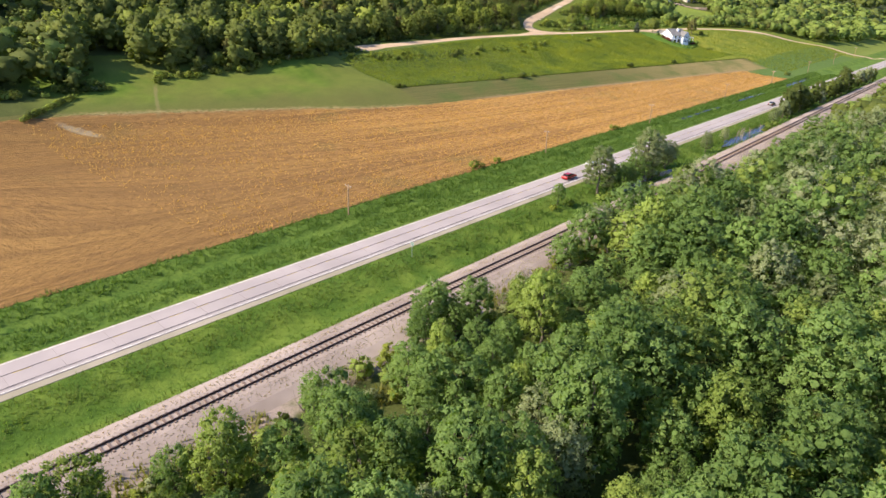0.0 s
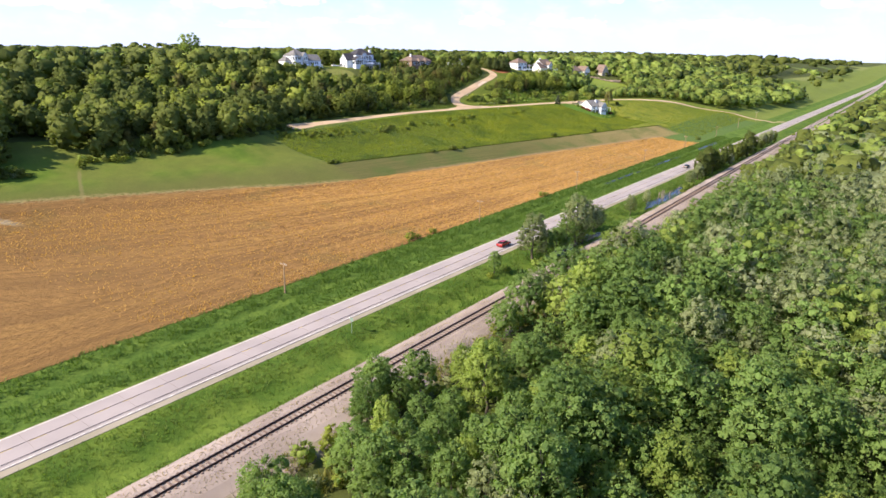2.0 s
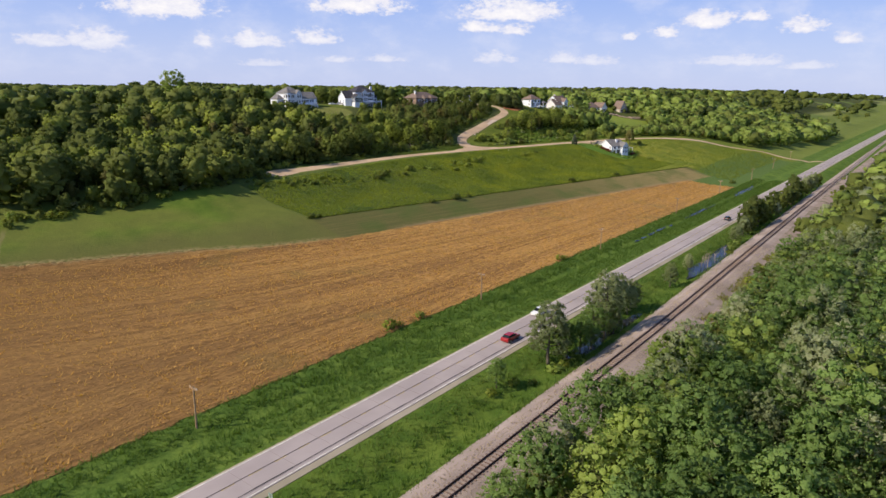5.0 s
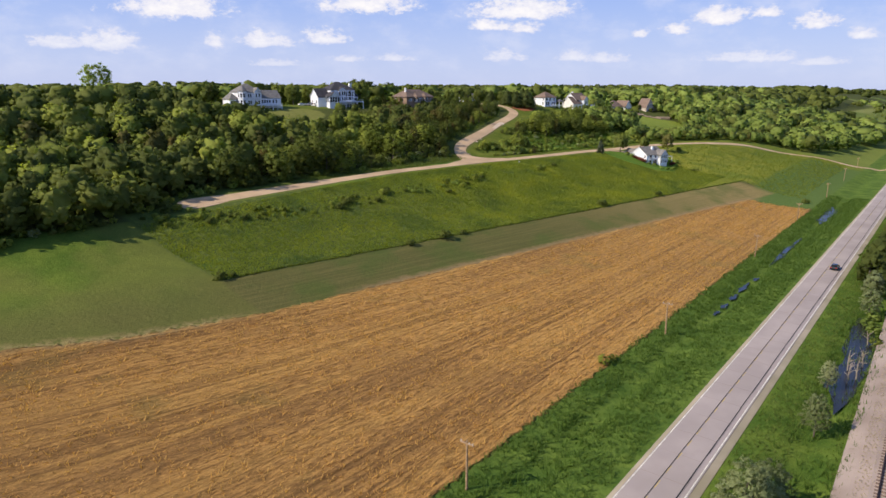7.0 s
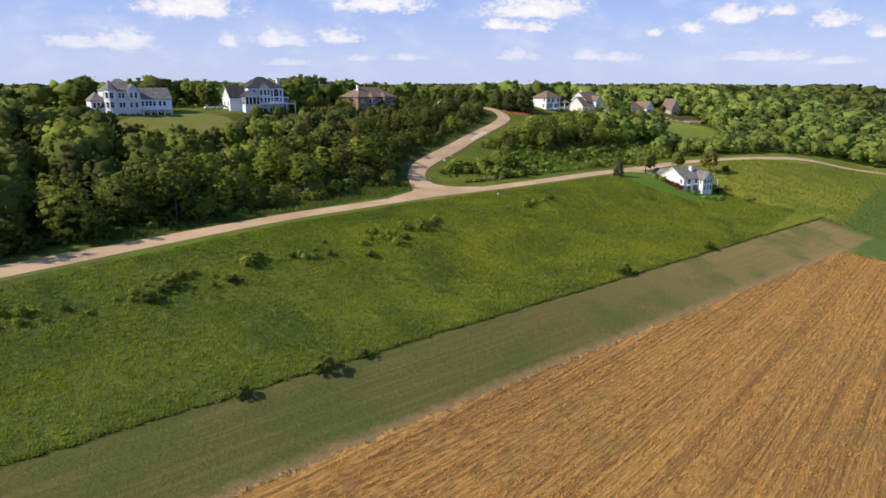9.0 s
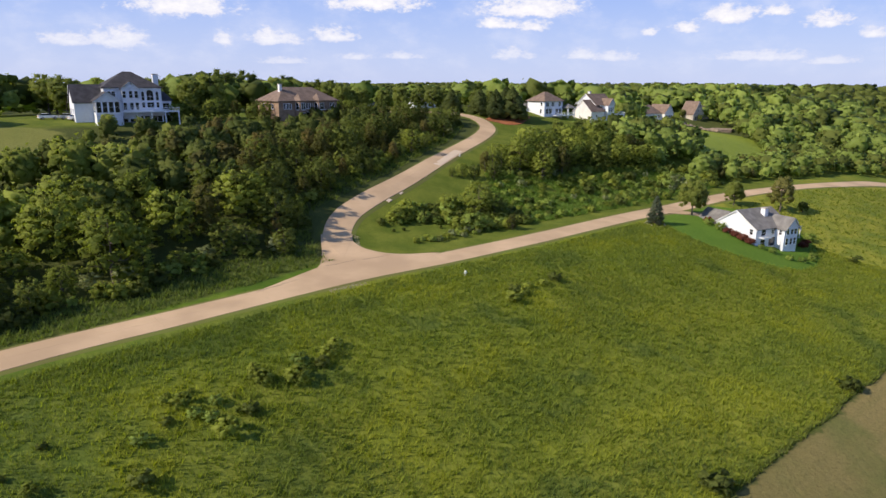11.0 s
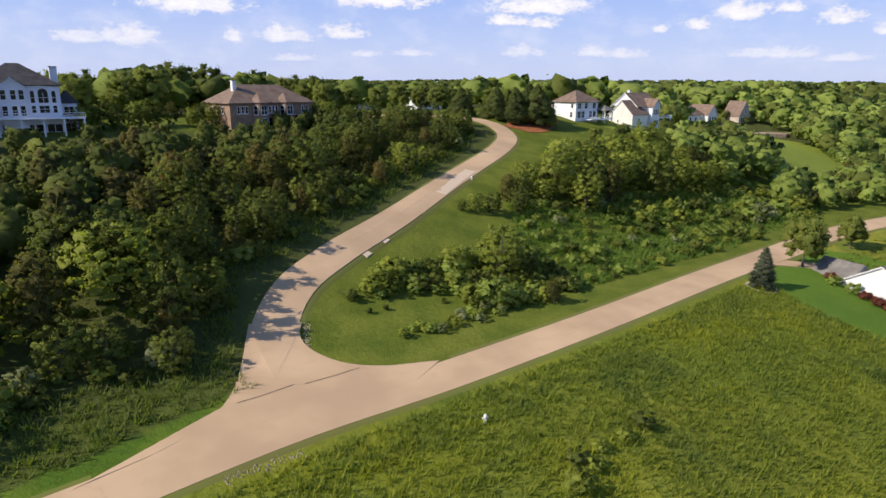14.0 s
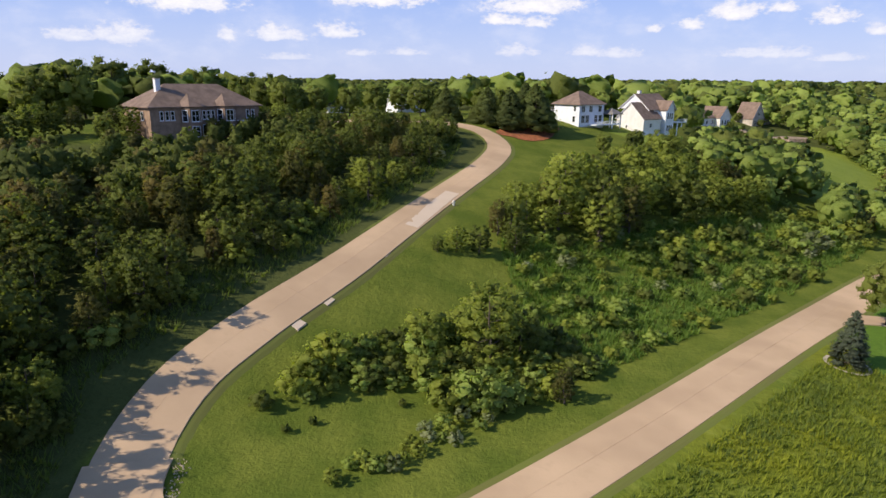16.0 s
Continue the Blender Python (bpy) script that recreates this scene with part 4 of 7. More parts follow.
ditch_kinds = [Plant("tree", "green tree in the ditch by the railway", "tree", 9.0, 2.8, 0.2, 44, 34, 0.13, LEAF_WOOD, 38, size=0.28),
               Plant("tree", "dark green tree in the ditch by the railway", "tree", 9.0, 2.5, 0.2, 44, 34, 0.13, LEAF_DARK, 39, "tall", 0.3),
               Plant("tree", "pale-leaved tree in the ditch by the railway", "tree", 9.0, 2.5, 0.2, 44, 34, 0.13, LEAF_SILVER, 40, "tall", 0.3)]
bush_kinds = [Plant("shrub", "rounded dark green shrub in rough grass", "shrub", 2.2, 1.5, -0.3, 19, 24, 0.095, LEAF_DARK, 41, size=0.3, trunk=False),
              Plant("shrub", "bright green shrub in rough grass", "shrub", 2.2, 1.4, -0.3, 19, 24, 0.095, LEAF_LIGHT, 42, size=0.3, trunk=False),
              Plant("shrub", "green shrub in rough grass", "shrub", 2.4, 1.4, -0.3, 19, 24, 0.095, LEAF, 43, size=0.3, trunk=False),
              Plant("shrub", "pale grey-green shrub in rough grass", "shrub", 2.4, 1.3, -0.3, 19, 24, 0.095, LEAF_SILVER, 44, size=0.3, trunk=False)]


def n2(u, v, s):
    return noise.noise(Vector((u / s, v / s, 3.7)))


g1 = random.Random(5)
far_split = {0: [], 1: [], 2: [], 3: []}
mid_split = {0: [], 1: [], 2: [], 3: [], 4: []}
near_split = {k: [] for k in range(6)}
rail_split = {k: [] for k in range(4)}
hill_split = {k: [] for k in range(4)}
hill_far_split = {k: [] for k in range(4)}
scrub_split = {k: [] for k in range(4)}


# the wood on the valley floor beyond the tracks: low at its edge, taller inside
def wood_edge(u):
    return np.interp(u, (0, 14, 19, 36, 40, 46, 50, 58, 63, 82, 88, 130, 200, 400), (40.0, 40.0, 36.0, 36.0, 40.5, 40.5, 37.0, 37.5, 41.0, 41.0, 37.5, 38.5, 40.0, 41.0))


def in_bottom_wood(u, v):
    return v < wood_edge(u) + 1.5 * n2(u, v, 7.0)


near_spots = scatter(4, 130, -14, 43, 4.3, in_bottom_wood, 1)
near_spots.sort(key=lambda p: p[0] - 0.9 * p[1])
NEAR = 100
for k, (u, v) in enumerate(near_spots[:230]):
    x, y = to_xy(u, v)
    inside = max(0.0, min(1.0, (wood_edge(u) - v) / 15.0))
    kind = g1.choices(range(6), (4, 3, 1.0 if u < 70 else 8.0, 4, 2, 4))[0]
    s = (0.56 + 0.46 * inside) * g1.uniform(0.65, 1.3)
    if 66 < u < 130 and 22 < v < wood_edge(u) - 1.0:
        s = max(s, g1.uniform(0.85, 1.2)) * 1.12
    if k < NEAR:
        oaks[kind].place(x, y, s, g1.uniform(0, 6.28), "wood by the railway", tall=g1.uniform(0.9, 1.3))
    else:
        near_split[kind].append((x, y, s * 1.06, kind, g1.uniform(0, 6.28)))
rest = near_spots[230:] + scatter(132, 300, -16, 43, 5.2, in_bottom_wood, 2)
for u, v in rest:
    x, y = to_xy(u, v)
    inside = max(0.0, min(1.0, (wood_edge(u) - v) / 12.0))
    if u < 185:
        k = g1.choices((0, 1, 2, 3), (3, 3, 6, 2))[0]
        rail_split[k].append((x, y, (0.62 + 0.55 * inside) * g1.uniform(0.75, 1.35), k, g1.uniform(0, 6.28)))
        continue
    k = g1.choices((0, 1, 2, 4), (3, 0.7, 4, 3.5))[0]
    mid_split[k].append((x, y, (0.7 + 0.65 * inside) * g1.uniform(0.7, 1.4), k, g1.uniform(0, 6.28)))
for u, v in scatter(302, 1300, -60, 42, 9.5, in_bottom_wood, 3):
    x, y = to_xy(u, v)
    k = g1.choices((0, 1, 2), (5, 1.5, 4))[0]
    far_split[k].append((x, y, g1.uniform(0.8, 1.4), k, g1.uniform(0, 6.28)))

for u, v in scatter(-60, 300, -95, -16, 10.5, lambda u, v: True, 33) + scatter(-60, -14, -16, 34, 9.0, lambda u, v: True, 34):
    x, y = to_xy(u, v)
    k = g1.choices((0, 1, 2), (5, 1.5, 4))[0]
    far_split[k].append((x, y, g1.uniform(0.8, 1.3), k, g1.uniform(0, 6.28)))

# scrub between the wood and the tracks
for u, v in scatter(0, 190, 34.5, 41.6, 2.7, lambda u, v: v > wood_edge(u) - 1.5 and v < 41.2 + 0.8 * n2(u, v, 5) and n2(u, v, 6) > -0.35, 9):
    x, y = to_xy(u, v)
    k, s, turn = g1.choices(range(4), (1, 3, 3, 1 if u < 80 else 6))[0], g1.uniform(0.5, 1.15), g1.uniform(0, 6.28)
    if u < 70:
        bush_kinds[k].place(x, y, s, turn, "scrub by the railway")
    else:
        scrub_split[k].append((x, y, s, k, turn))

# the wooded hillside
HOUSES = [(213, 243, 16), (262, 240, 13), (278, 231, 9), (358, 209, 14), (376, 203, 12), (459, 213, 12), (478, 214, 12), (217, 230, 11), (228, 229, 9), (70, 180, 7.5), (69, 189, 6.5), (474, 196, 8)]


def in_hill_wood(u, v):
    if any((u - a) ** 2 + (v - b) ** 2 < r * r for a, b, r in HOUSES):
        return False
    if u < 243:
        lo = np.interp(u, (0, 40, 52, 82, 104, 122, 133, 138, 142, 180, 243), (172, 173, 173.5, 172.5, 169.5, 168.5, 166.5, 170.5, 175.5, 175.5, 176.5)) + 1.2 * n2(u, v, 9)
    elif u < 326:
        lo = np.interp(u, (243, 247, 252, 263, 277, 306, 322), (178.0, 183.0, 187.5, 190.5, 193.5, 204.0, 212.0)) - 0.5
    else:
        return False
    hi = 232 if u < 250 else (225 if u < 300 else 222)
    return lo < v < hi


def wood_foot(u):
    return np.interp(u, (10, 52, 82, 104, 133, 142, 243, 252, 277, 306, 322), (172, 173, 172, 169, 167, 175, 177, 187, 193.5, 204, 212))


hill_spots = scatter(-20, 196, 166, 236, 6.0, in_hill_wood, 4)
hill_spots += scatter(-20, 196, 166, 236, 7.5, lambda u, v: in_hill_wood(u, v) and v > wood_foot(u) + 2, 41)
hill_spots += scatter(196, 243, 166, 236, 4.9, in_hill_wood, 43)
hill_spots += scatter(243, 326, 182, 226, 3.3, in_hill_wood, 44)
hill_spots.sort(key=lambda p: (p[1] - wood_foot(p[0])) + max(0.0, 200 - p[0]) * 0.25)
for k, (u, v) in enumerate(hill_spots):
    x, y = to_xy(u, v)
    deep = v - wood_foot(u)
    if u < 196:
        s = g1.choice((g1.uniform(0.8, 1.3), g1.uniform(1.3, 2.0))) * (0.78 if v > 205 else 0.92 if deep > 5 else 0.75)
        kind = g1.choices(range(4), (5, 4, 1.0, 3))[0]
    elif u < 243:
        s = g1.choice((g1.uniform(0.6, 1.0), g1.uniform(1.1, 1.55))) * (0.72 if deep < 8 and u > 222 else 0.65 if deep < 4 else 0.45 if v > 213 else 0.7 if v > 204 else 0.9)
        kind = g1.choices(range(4), (3, 1, 0.5, 7) if 196 < u < 232 and 178 < v < 208 else (4, 3, 3, 1.5))[0]
    else:
        s = g1.uniform(0.6, 1.15) * (0.62 if v > 214 else 1.0) * (0.66 if deep < 6 else 1.0)
        # dark leaves weighted up near the lane, standing in for shade; cedars deeper in
        kind = g1.choices(range(4), (2, 6, 6, 0.4))[0] if deep > 6 else g1.choices(range(4), (2, 6, 2, 0.6))[0]
    tall = g1.uniform(0.85, 1.15)
    if k < 70:
        hill_trees[kind].place(x, y, s, g1.uniform(0, 6.28), "hillside wood", tall=tall)
    elif k < 170:
        hill_split[kind].append((x, y, s, kind, g1.uniform(0, 6.28)))
    elif u > 60:
        hill_far_split[kind].append((x, y, s, kind, g1.uniform(0, 6.28)))
    else:
        j = (0, 1, 3, 2)[kind]
        mid_split[j].append((x, y, s * 0.85, j, g1.uniform(0, 6.28)))
# cedars and bushes on the brow in front of the long brick house
for u, v in scatter(254, 312, 222, 242, 2.6, lambda u, v: abs(v - np.interp(u, (254, 262, 284, 291, 312), (236.0, 234.0, 230.5, 226.5, 221.0))) < 2.4, 47):
    kind = g1.choices(range(4), (3, 3, 3, 1))[0]
    hill_split[kind].append((*to_xy(u, v), g1.uniform(0.42, 0.72), kind, g1.uniform(0, 6.28)))
# bushes along the foot of the wood
foot_split = {0: [], 1: [], 2: [], 3: []}
for u, v in scatter(30, 322, 164, 216, 2.3, lambda u, v: -1.0 < v - wood_foot(u) - n2(u, v, 5) < 4.0 and n2(u, v, 4) > -0.3 and in_hill_wood(u, v + 2.0), 46):
    k = g1.choices((0, 1, 2, 3), (4, 2, 5, 0.8))[0]
    foot_split[k].append((*to_xy(u, v), g1.uniform(0.5, 1.15), k, g1.uniform(0, 6.28)))
# the wood goes on over the brow
for u, v in scatter(-40, 190, 234, 300, 6.4, lambda u, v: not any((u - a) ** 2 + (v - b) ** 2 < (r + 4) ** 2 for a, b, r in HOUSES), 45):
    x, y = to_xy(u, v)
    k = g1.choices((0, 1, 2), (5, 4, 2))[0]
    (mid_split if v < 262 else far_split)[k].append((x, y, g1.uniform(0.8, 1.4) * (1.0 if v < 262 else 0.85) * (1.45 if u < 60 else 1.0), k, g1.uniform(0, 6.28)))


# woods behind and beyond
def in_back_wood(u, v):
    w = v + float(shift(u))
    if (w < 200 and not (u > 436 and v > np.interp(u, (436, 527, 625, 700), (97, 87, 82, 100)))) or (u < 340 and w < 285):
        return False
    if u < 440 and w < 330 and n2(u, v, 45) < 0.0:
        return False
    if 366 < u < 468 and np.interp(u, (366, 389, 446, 468), (150, 156, 170, 186)) < v < np.interp(u, (366, 430, 468), (190, 201, 206)):
        return False
    return not any((u - a) ** 2 + (v - b) ** 2 < (r + 5) ** 2 for a, b, r in HOUSES)


for u, v in scatter(195, 340, 262, 330, 7.0, in_back_wood, 6) + scatter(372, 700, 80, 330, 7.0, in_back_wood, 7):
    x, y = to_xy(u, v)
    k = g1.choices((0, 1, 2), (3, 0.4, 8))[0]
    (mid_split if u < 540 and v < 215 else far_split)[k].append((x, y, g1.choice((g1.uniform(0.8, 1.1), g1.uniform(1.1, 1.6))) * (0.75 if v > 300 else 1.0), k, g1.uniform(0, 6.28)))


def in_far_wood(u, v):
    if u > 640 and v < 150 + 0.03 * (u - 640) and n2(u, v, 60) < 0.22:
        return False
    return (u > 690 or v > 330) and n2(u, v, 150) > -0.4 and v > 74


nearer = scatter(-60, 1100, 70, 800, 17.0, in_far_wood, 8)
beyond = scatter(-300, 2600, 70, 2200, 48.0, lambda u, v: in_far_wood(u, v) and (u > 1100 or v > 800), 18)
for u, v in nearer + beyond:
    x, y = to_xy(u, v)
    grow = 1.0 if u < 1100 and v < 800 else 1.9
    if abs(math.degrees(math.atan2(x - 30, y - 100))) > 46:
        continue
    k = g1.choices((0, 1, 2), (4, 5, 1.0))[0] if grow == 1.0 else 3
    far_split[k].append((x, y, g1.uniform(1.0, 1.7) * (1.0 + 0.5 * (grow - 1.0)), k, g1.uniform(0, 6.28)))


# ---- shrubs and single trees at their places ----
def shrub(u, v, kind, scale, tall=1.0, label="", group="shrubs on the slope"):
    x, y = to_xy(u, v)
    return bush_kinds[kind].place(x, y, scale, (u * 7.3 + v * 3.1) % 6.28, group, label, tall=tall)


# along the old fence at the foot of the meadow
for u, v, s in ((132.2, 139.3, 0.8), (180.2, 129.4, 1.15), (171, 131.0, 0.75), (238.2, 120.0, 1.0), (265.6, 114.5, 0.85), (186, 128.6, 0.6), (134.5, 138.9, 0.5)):
    shrub(u, v, 0, s, 0.85, "dark green shrub on the fence line", "fence line shrubs")
# band of scrub half-way up the meadow
for u, v, s, k in ((188.7, 155.4, 1.0, 2), (190.5, 156.2, 0.8, 0), (184.4, 153.0, 0.75, 0), (177.1, 155.6, 0.95, 0), (179, 157, 0.7, 2), (173.3, 154.4, 0.85, 0), (206.3, 148.7, 0.7, 0),
                   (213.4, 149.2, 0.85, 2), (221.4, 150.8, 0.95, 2), (223, 152.5, 0.8, 1), (219, 152.4, 0.75, 2), (212.3, 153.8, 0.7, 2), (208, 152, 0.6, 1), (216, 150, 0.6, 0), (253, 147.7, 0.6, 2), (250.6, 147.5, 0.85, 2),
                   (252.6, 148.7, 0.65, 0), (255, 148.2, 0.5, 2), (260, 147.3, 0.7, 0), (257.5, 147.6, 0.5, 2), (226, 152, 0.7, 2), (227.5, 152.8, 0.6, 2), (224.5, 151.2, 0.6, 0), (164.6, 157.4, 0.5, 0), (161, 158.9, 0.35, 2),
                   (155.7, 159.3, 0.55, 0), (152, 159.6, 0.4, 2), (145, 161.8, 0.5, 0), (143.6, 163.2, 0.7, 2), (141.5, 163.9, 0.55, 2), (136, 165.5, 0.8, 2), (166.5, 155.4, 0.35, 2), (147.4, 162.8, 0.45, 2), (138, 166.4, 0.6, 0), (318.6, 121.3, 0.6, 0), (321.5, 120.8, 0.45, 0), (306.7, 81.3, 1.0, 0)):
    shrub(u, v, k, s, 0.8)
for u, v in scatter(134, 228, 146, 168, 2.2, lambda u, v: abs(v - np.interp(u, (134, 160, 190, 228), (166, 158.5, 154.5, 151))) < 2.6 and n2(u, v, 5.0) > -0.02, 91):
    k = g1.choice((0, 2, 2, 1))
    scrub_split[k].append((*to_xy(u, v), g1.uniform(0.22, 0.6), k, u))
# bushes round the end of the lane
for u, v, s, k in ((141.6, 168.4, 0.85, 2), (140.2, 170.6, 1.0, 0), (142.0, 172.6, 0.95, 2), (143.6, 167.2, 0.6, 1), (139.0, 168.6, 0.8, 0), (146.6, 174.6, 0.8, 2), (150.4, 174.2, 0.7, 1), (145.8, 166.2, 0.5, 2)):
    shrub(u, v, k, s, 0.9, "green bush beside the end of the lane", "bushes at the turning place")
# corn-field edge
for u, v, s in ((150, 78.1, 0.75), (95.4, 78.6, 0.95), (102.2, 78.2, 0.7), (97.4, 78.2, 0.5), (151.8, 77.6, 0.5)):
    shrub(u, v, 2, s, 0.9, "green shrub at the edge of the stubble", "field edge shrubs")
# hedge to the end of the lawn
for i in range(16):
    t = i / 15
    shrub(40 + 14 * t + 0.8 * n2(i, 2, 1.3), 159 + 10 * t, (1, 2, 0)[i % 3], 0.6 + 0.5 * abs(n2(i, 9, 1.7)), 1.0, "green bush in the hedge beside the lawn", "hedge bushes")

# island between the lanes
def in_island_scrub(u, v):
    low = np.interp(u, (259.7, 263.3, 266.6, 267.6, 268.6, 274.6, 282), (176.4, 175.0, 173.4, 170.6, 166.4, 164.4, 163.6))
    return low < v < np.interp(u, (259.7, 264, 268.7, 275, 282), (177.2, 178.6, 178.3, 176.6, 174.0))


for u, v in scatter(259, 281, 162, 180, 1.55, in_island_scrub, 87):
    shrub(u, v, g1.choices((0, 1, 2), (3, 1.5, 5))[0], g1.uniform(0.55, 0.95), 0.95, "", "island shrubs")
for u, v, s, k in ((261.0, 176.9, 1.0, 2), (262.8, 177.6, 1.15, 2), (265.0, 177.9, 1.3, 2), (267.0, 177.2, 1.15, 1), (273.3, 175.6, 1.45, 2), (269.6, 167.6, 1.6, 1), (267.9, 169.2, 1.1, 2), (271.3, 166.6, 1.2, 1), (266.2, 175.0, 0.9, 1), (269.3, 172.6, 1.1, 2), (270.8, 174.4, 1.2, 1)):
    shrub(u, v, k, s, 1.0, "", "island shrubs")
for u, v in scatter(257.5, 275, 165.0, 169.5, 1.05, lambda u, v: abs(v - np.interp(u, (257.5, 263, 275), (168.9, 167.4, 166.2))) < np.interp(u, (257.5, 260, 275), (0.5, 1.0, 1.3)), 88):
    k = g1.choice((1, 2, 2, 3))
    scrub_split[k].append((*to_xy(u, v), g1.uniform(0.3, 0.5), k, u))
for u, v in ((258.2, 174.4), (260.0, 173.9), (265.3, 173.8), (265.8, 171.4), (261.8, 175.6)):
    shrub(u, v, 0, 0.24, 1.3, "small dark young bush on the lawn", "young bushes")
for u, v, k, s in ((275.3, 170.9, 3, 1.08), (278.0, 169.6, 0, 0.7), (274.6, 163.6, 2, 0.5), (286.9, 183.5, 3, 0.45), (289.0, 182.0, 0, 0.5), (293.1, 180.2, 1, 0.6), (285.0, 184.4, 1, 0.3)):
    x, y = to_xy(u, v)
    hill_trees[k].place(x, y, s, u, "island trees")


def grove_low(u):
    return np.interp(u, (292, 296, 304, 315, 330, 345, 365, 380, 394), (184.0, 181.0, 176.0, 174.0, 171.0, 166.0, 164.5, 171.0, 179.0))


def lane_top(u):
    return np.interp(u, (274, 285, 305, 345, 378, 400, 420, 440), (165.5, 163.0, 158.5, 152.5, 140.0, 132.0, 123.0, 114.0))


def in_thicket(u, v):
    return lane_top(u) + 0.8 * n2(u, v, 4) < v < min(grove_low(u) + 1.0, np.interp(u, (274, 285, 300), (174, 174, 190)))


def in_grove(u, v):
    return 292 < u < 393 and grove_low(u) < v < np.interp(u, (292, 300, 310, 330, 343, 356, 370, 394), (184.5, 186.0, 187.5, 189.0, 189.5, 188.5, 186.0, 180.0))


# low scrub with open grass between, a grove of cedars and round trees above it
for u, v in scatter(276, 350, 150, 186, 2.5, lambda u, v: in_thicket(u, v) and n2(u, v, 7.0) > -0.42, 21):
    k, s = g1.choices(range(4), (1.2, 4, 3, 0.4))[0], g1.uniform(0.4, 0.95)
    if u < 305:
        shrub(u, v, k, s, 0.85, "", "thicket below the houses")
    else:
        scrub_split[k].append((*to_xy(u, v), s, k, u))
for u, v, k, s in ((333.3, 158.2, 3, 1.5), (331.0, 159.6, 1, 1.3), (345.8, 155.2, 2, 1.7), (340.5, 157.5, 1, 1.5), (318, 166.2, 2, 1.1), (326, 166.5, 0, 1.2), (337.0, 161.5, 1, 1.4), (310.5, 169.0, 2, 1.2)):
    shrub(u, v, k, s, 1.0, "", "thicket below the houses")
for u, v in scatter(290, 396, 162, 197, 3.5, in_grove, 22):
    x, y = to_xy(u, v)
    kind = g1.choices(range(4), (4, 0.4, 3.5, 10))[0]
    s = g1.uniform(0.69, 1.15) * (0.72 if v > 185 or u < 300 else 1.0)
    if u < 316:
        hill_trees[kind].place(x, y, s, u, "grove below the houses")
    elif u < 345:
        hill_split[kind].append((x, y, s, kind, u))
    else:
        mid_split[(0, 1, 3, 2)[kind]].append((x, y, s, (0, 1, 3, 2)[kind], u))
for u, v in scatter(346, 446, 112, 170, 3.9, lambda u, v: lane_top(u) + 1.5 < v < np.interp(u, (346, 362, 372, 390, 420, 446), (161, 160, 156, 155, 160, 168)), 23):
    x, y = to_xy(u, v)
    k = g1.choices((0, 1, 2, 3), (3, 0.6, 7, 1.2))[0]
    mid_split[k].append((x, y, g1.uniform(0.5, 0.95), k, u))

# dark pines and yard trees on the crest
pine = Plant("pine", "dark green pine in a bed of red mulch", "tree", 6.0, 3.0, 0.1, 84, 50, 0.10, LEAF_PINE, 51, "cone")
spruce = Plant("spruce", "blue-green spruce on the lawn beside the lane", "tree", 5.0, 1.4, 0.05, 66, 60, 0.09, LEAF_SPRUCE, 52, "cone")
maple = Plant("tree", "dark rounded shade tree in a garden", "tree", 6.5, 2.6, 0.1, 56, 40, 0.12, LEAF_WOOD, 53, size=0.28)
olive_tree = Plant("tree", "tall olive-yellow tree behind the white house", "tree", 6.5, 1.9, 0.5, 48, 50, 0.11, LEAF_OLIVE, 54, "tall", 0.28)
ash = Plant("tree", "rounded green shade tree on the lawn", "tree", 5.0, 1.75, 0.35, 60, 56, 0.085, LEAF_WOOD, 55, "tall", 0.28)


def tree(plant, x, y, scale, group="garden trees", tall=1.0, label=""):
    return plant.place(x, y, scale, (x * 3.3 + y * 1.7) % 6.28, group, label, tall=tall)


for u, v, s in ((339.5, 212.5, 0.95), (343.5, 209.5, 1.15), (345.5, 213.0, 1.05), (337.5, 216.5, 0.9), (333.0, 223.0, 0.8)):
    tree(pine, *to_xy(u, v), s * 1.3, "pines on the crest")
for u, v, s in ((466.5, 208.5, 0.5), (469.5, 205.5, 0.42), (452.0, 221.0, 0.75), (487.0, 212.0, 0.62), (489.0, 204.5, 0.5), (446.0, 214.0, 0.5), (470.0, 222.0, 0.8)):
    tree(maple, *to_xy(u, v), s, label="rounded green tree among the houses on the crest")
tree(spruce, *to_xy(297.6, 149.0), 1.0, "garden trees")
tree(ash, *to_xy(312.5, 147.6), 1.5, label="rounded green shade tree beside the drive")
tree(ash, *to_xy(328.0, 144.5), 1.1)
tree(olive_tree, *to_xy(331.8, 136.5), 1.25)
tree(maple, *to_xy(336.0, 133.0), 0.4, label="small tree on the lawn")
for u, v, s, p in ((343.6, 195.0, 0.62, maple), (352.0, 193.5, 0.55, maple), (356.4, 194.4, 0.6, maple)):
    tree(p, *to_xy(u, v), s, label="rounded green tree on the lawn below the houses")
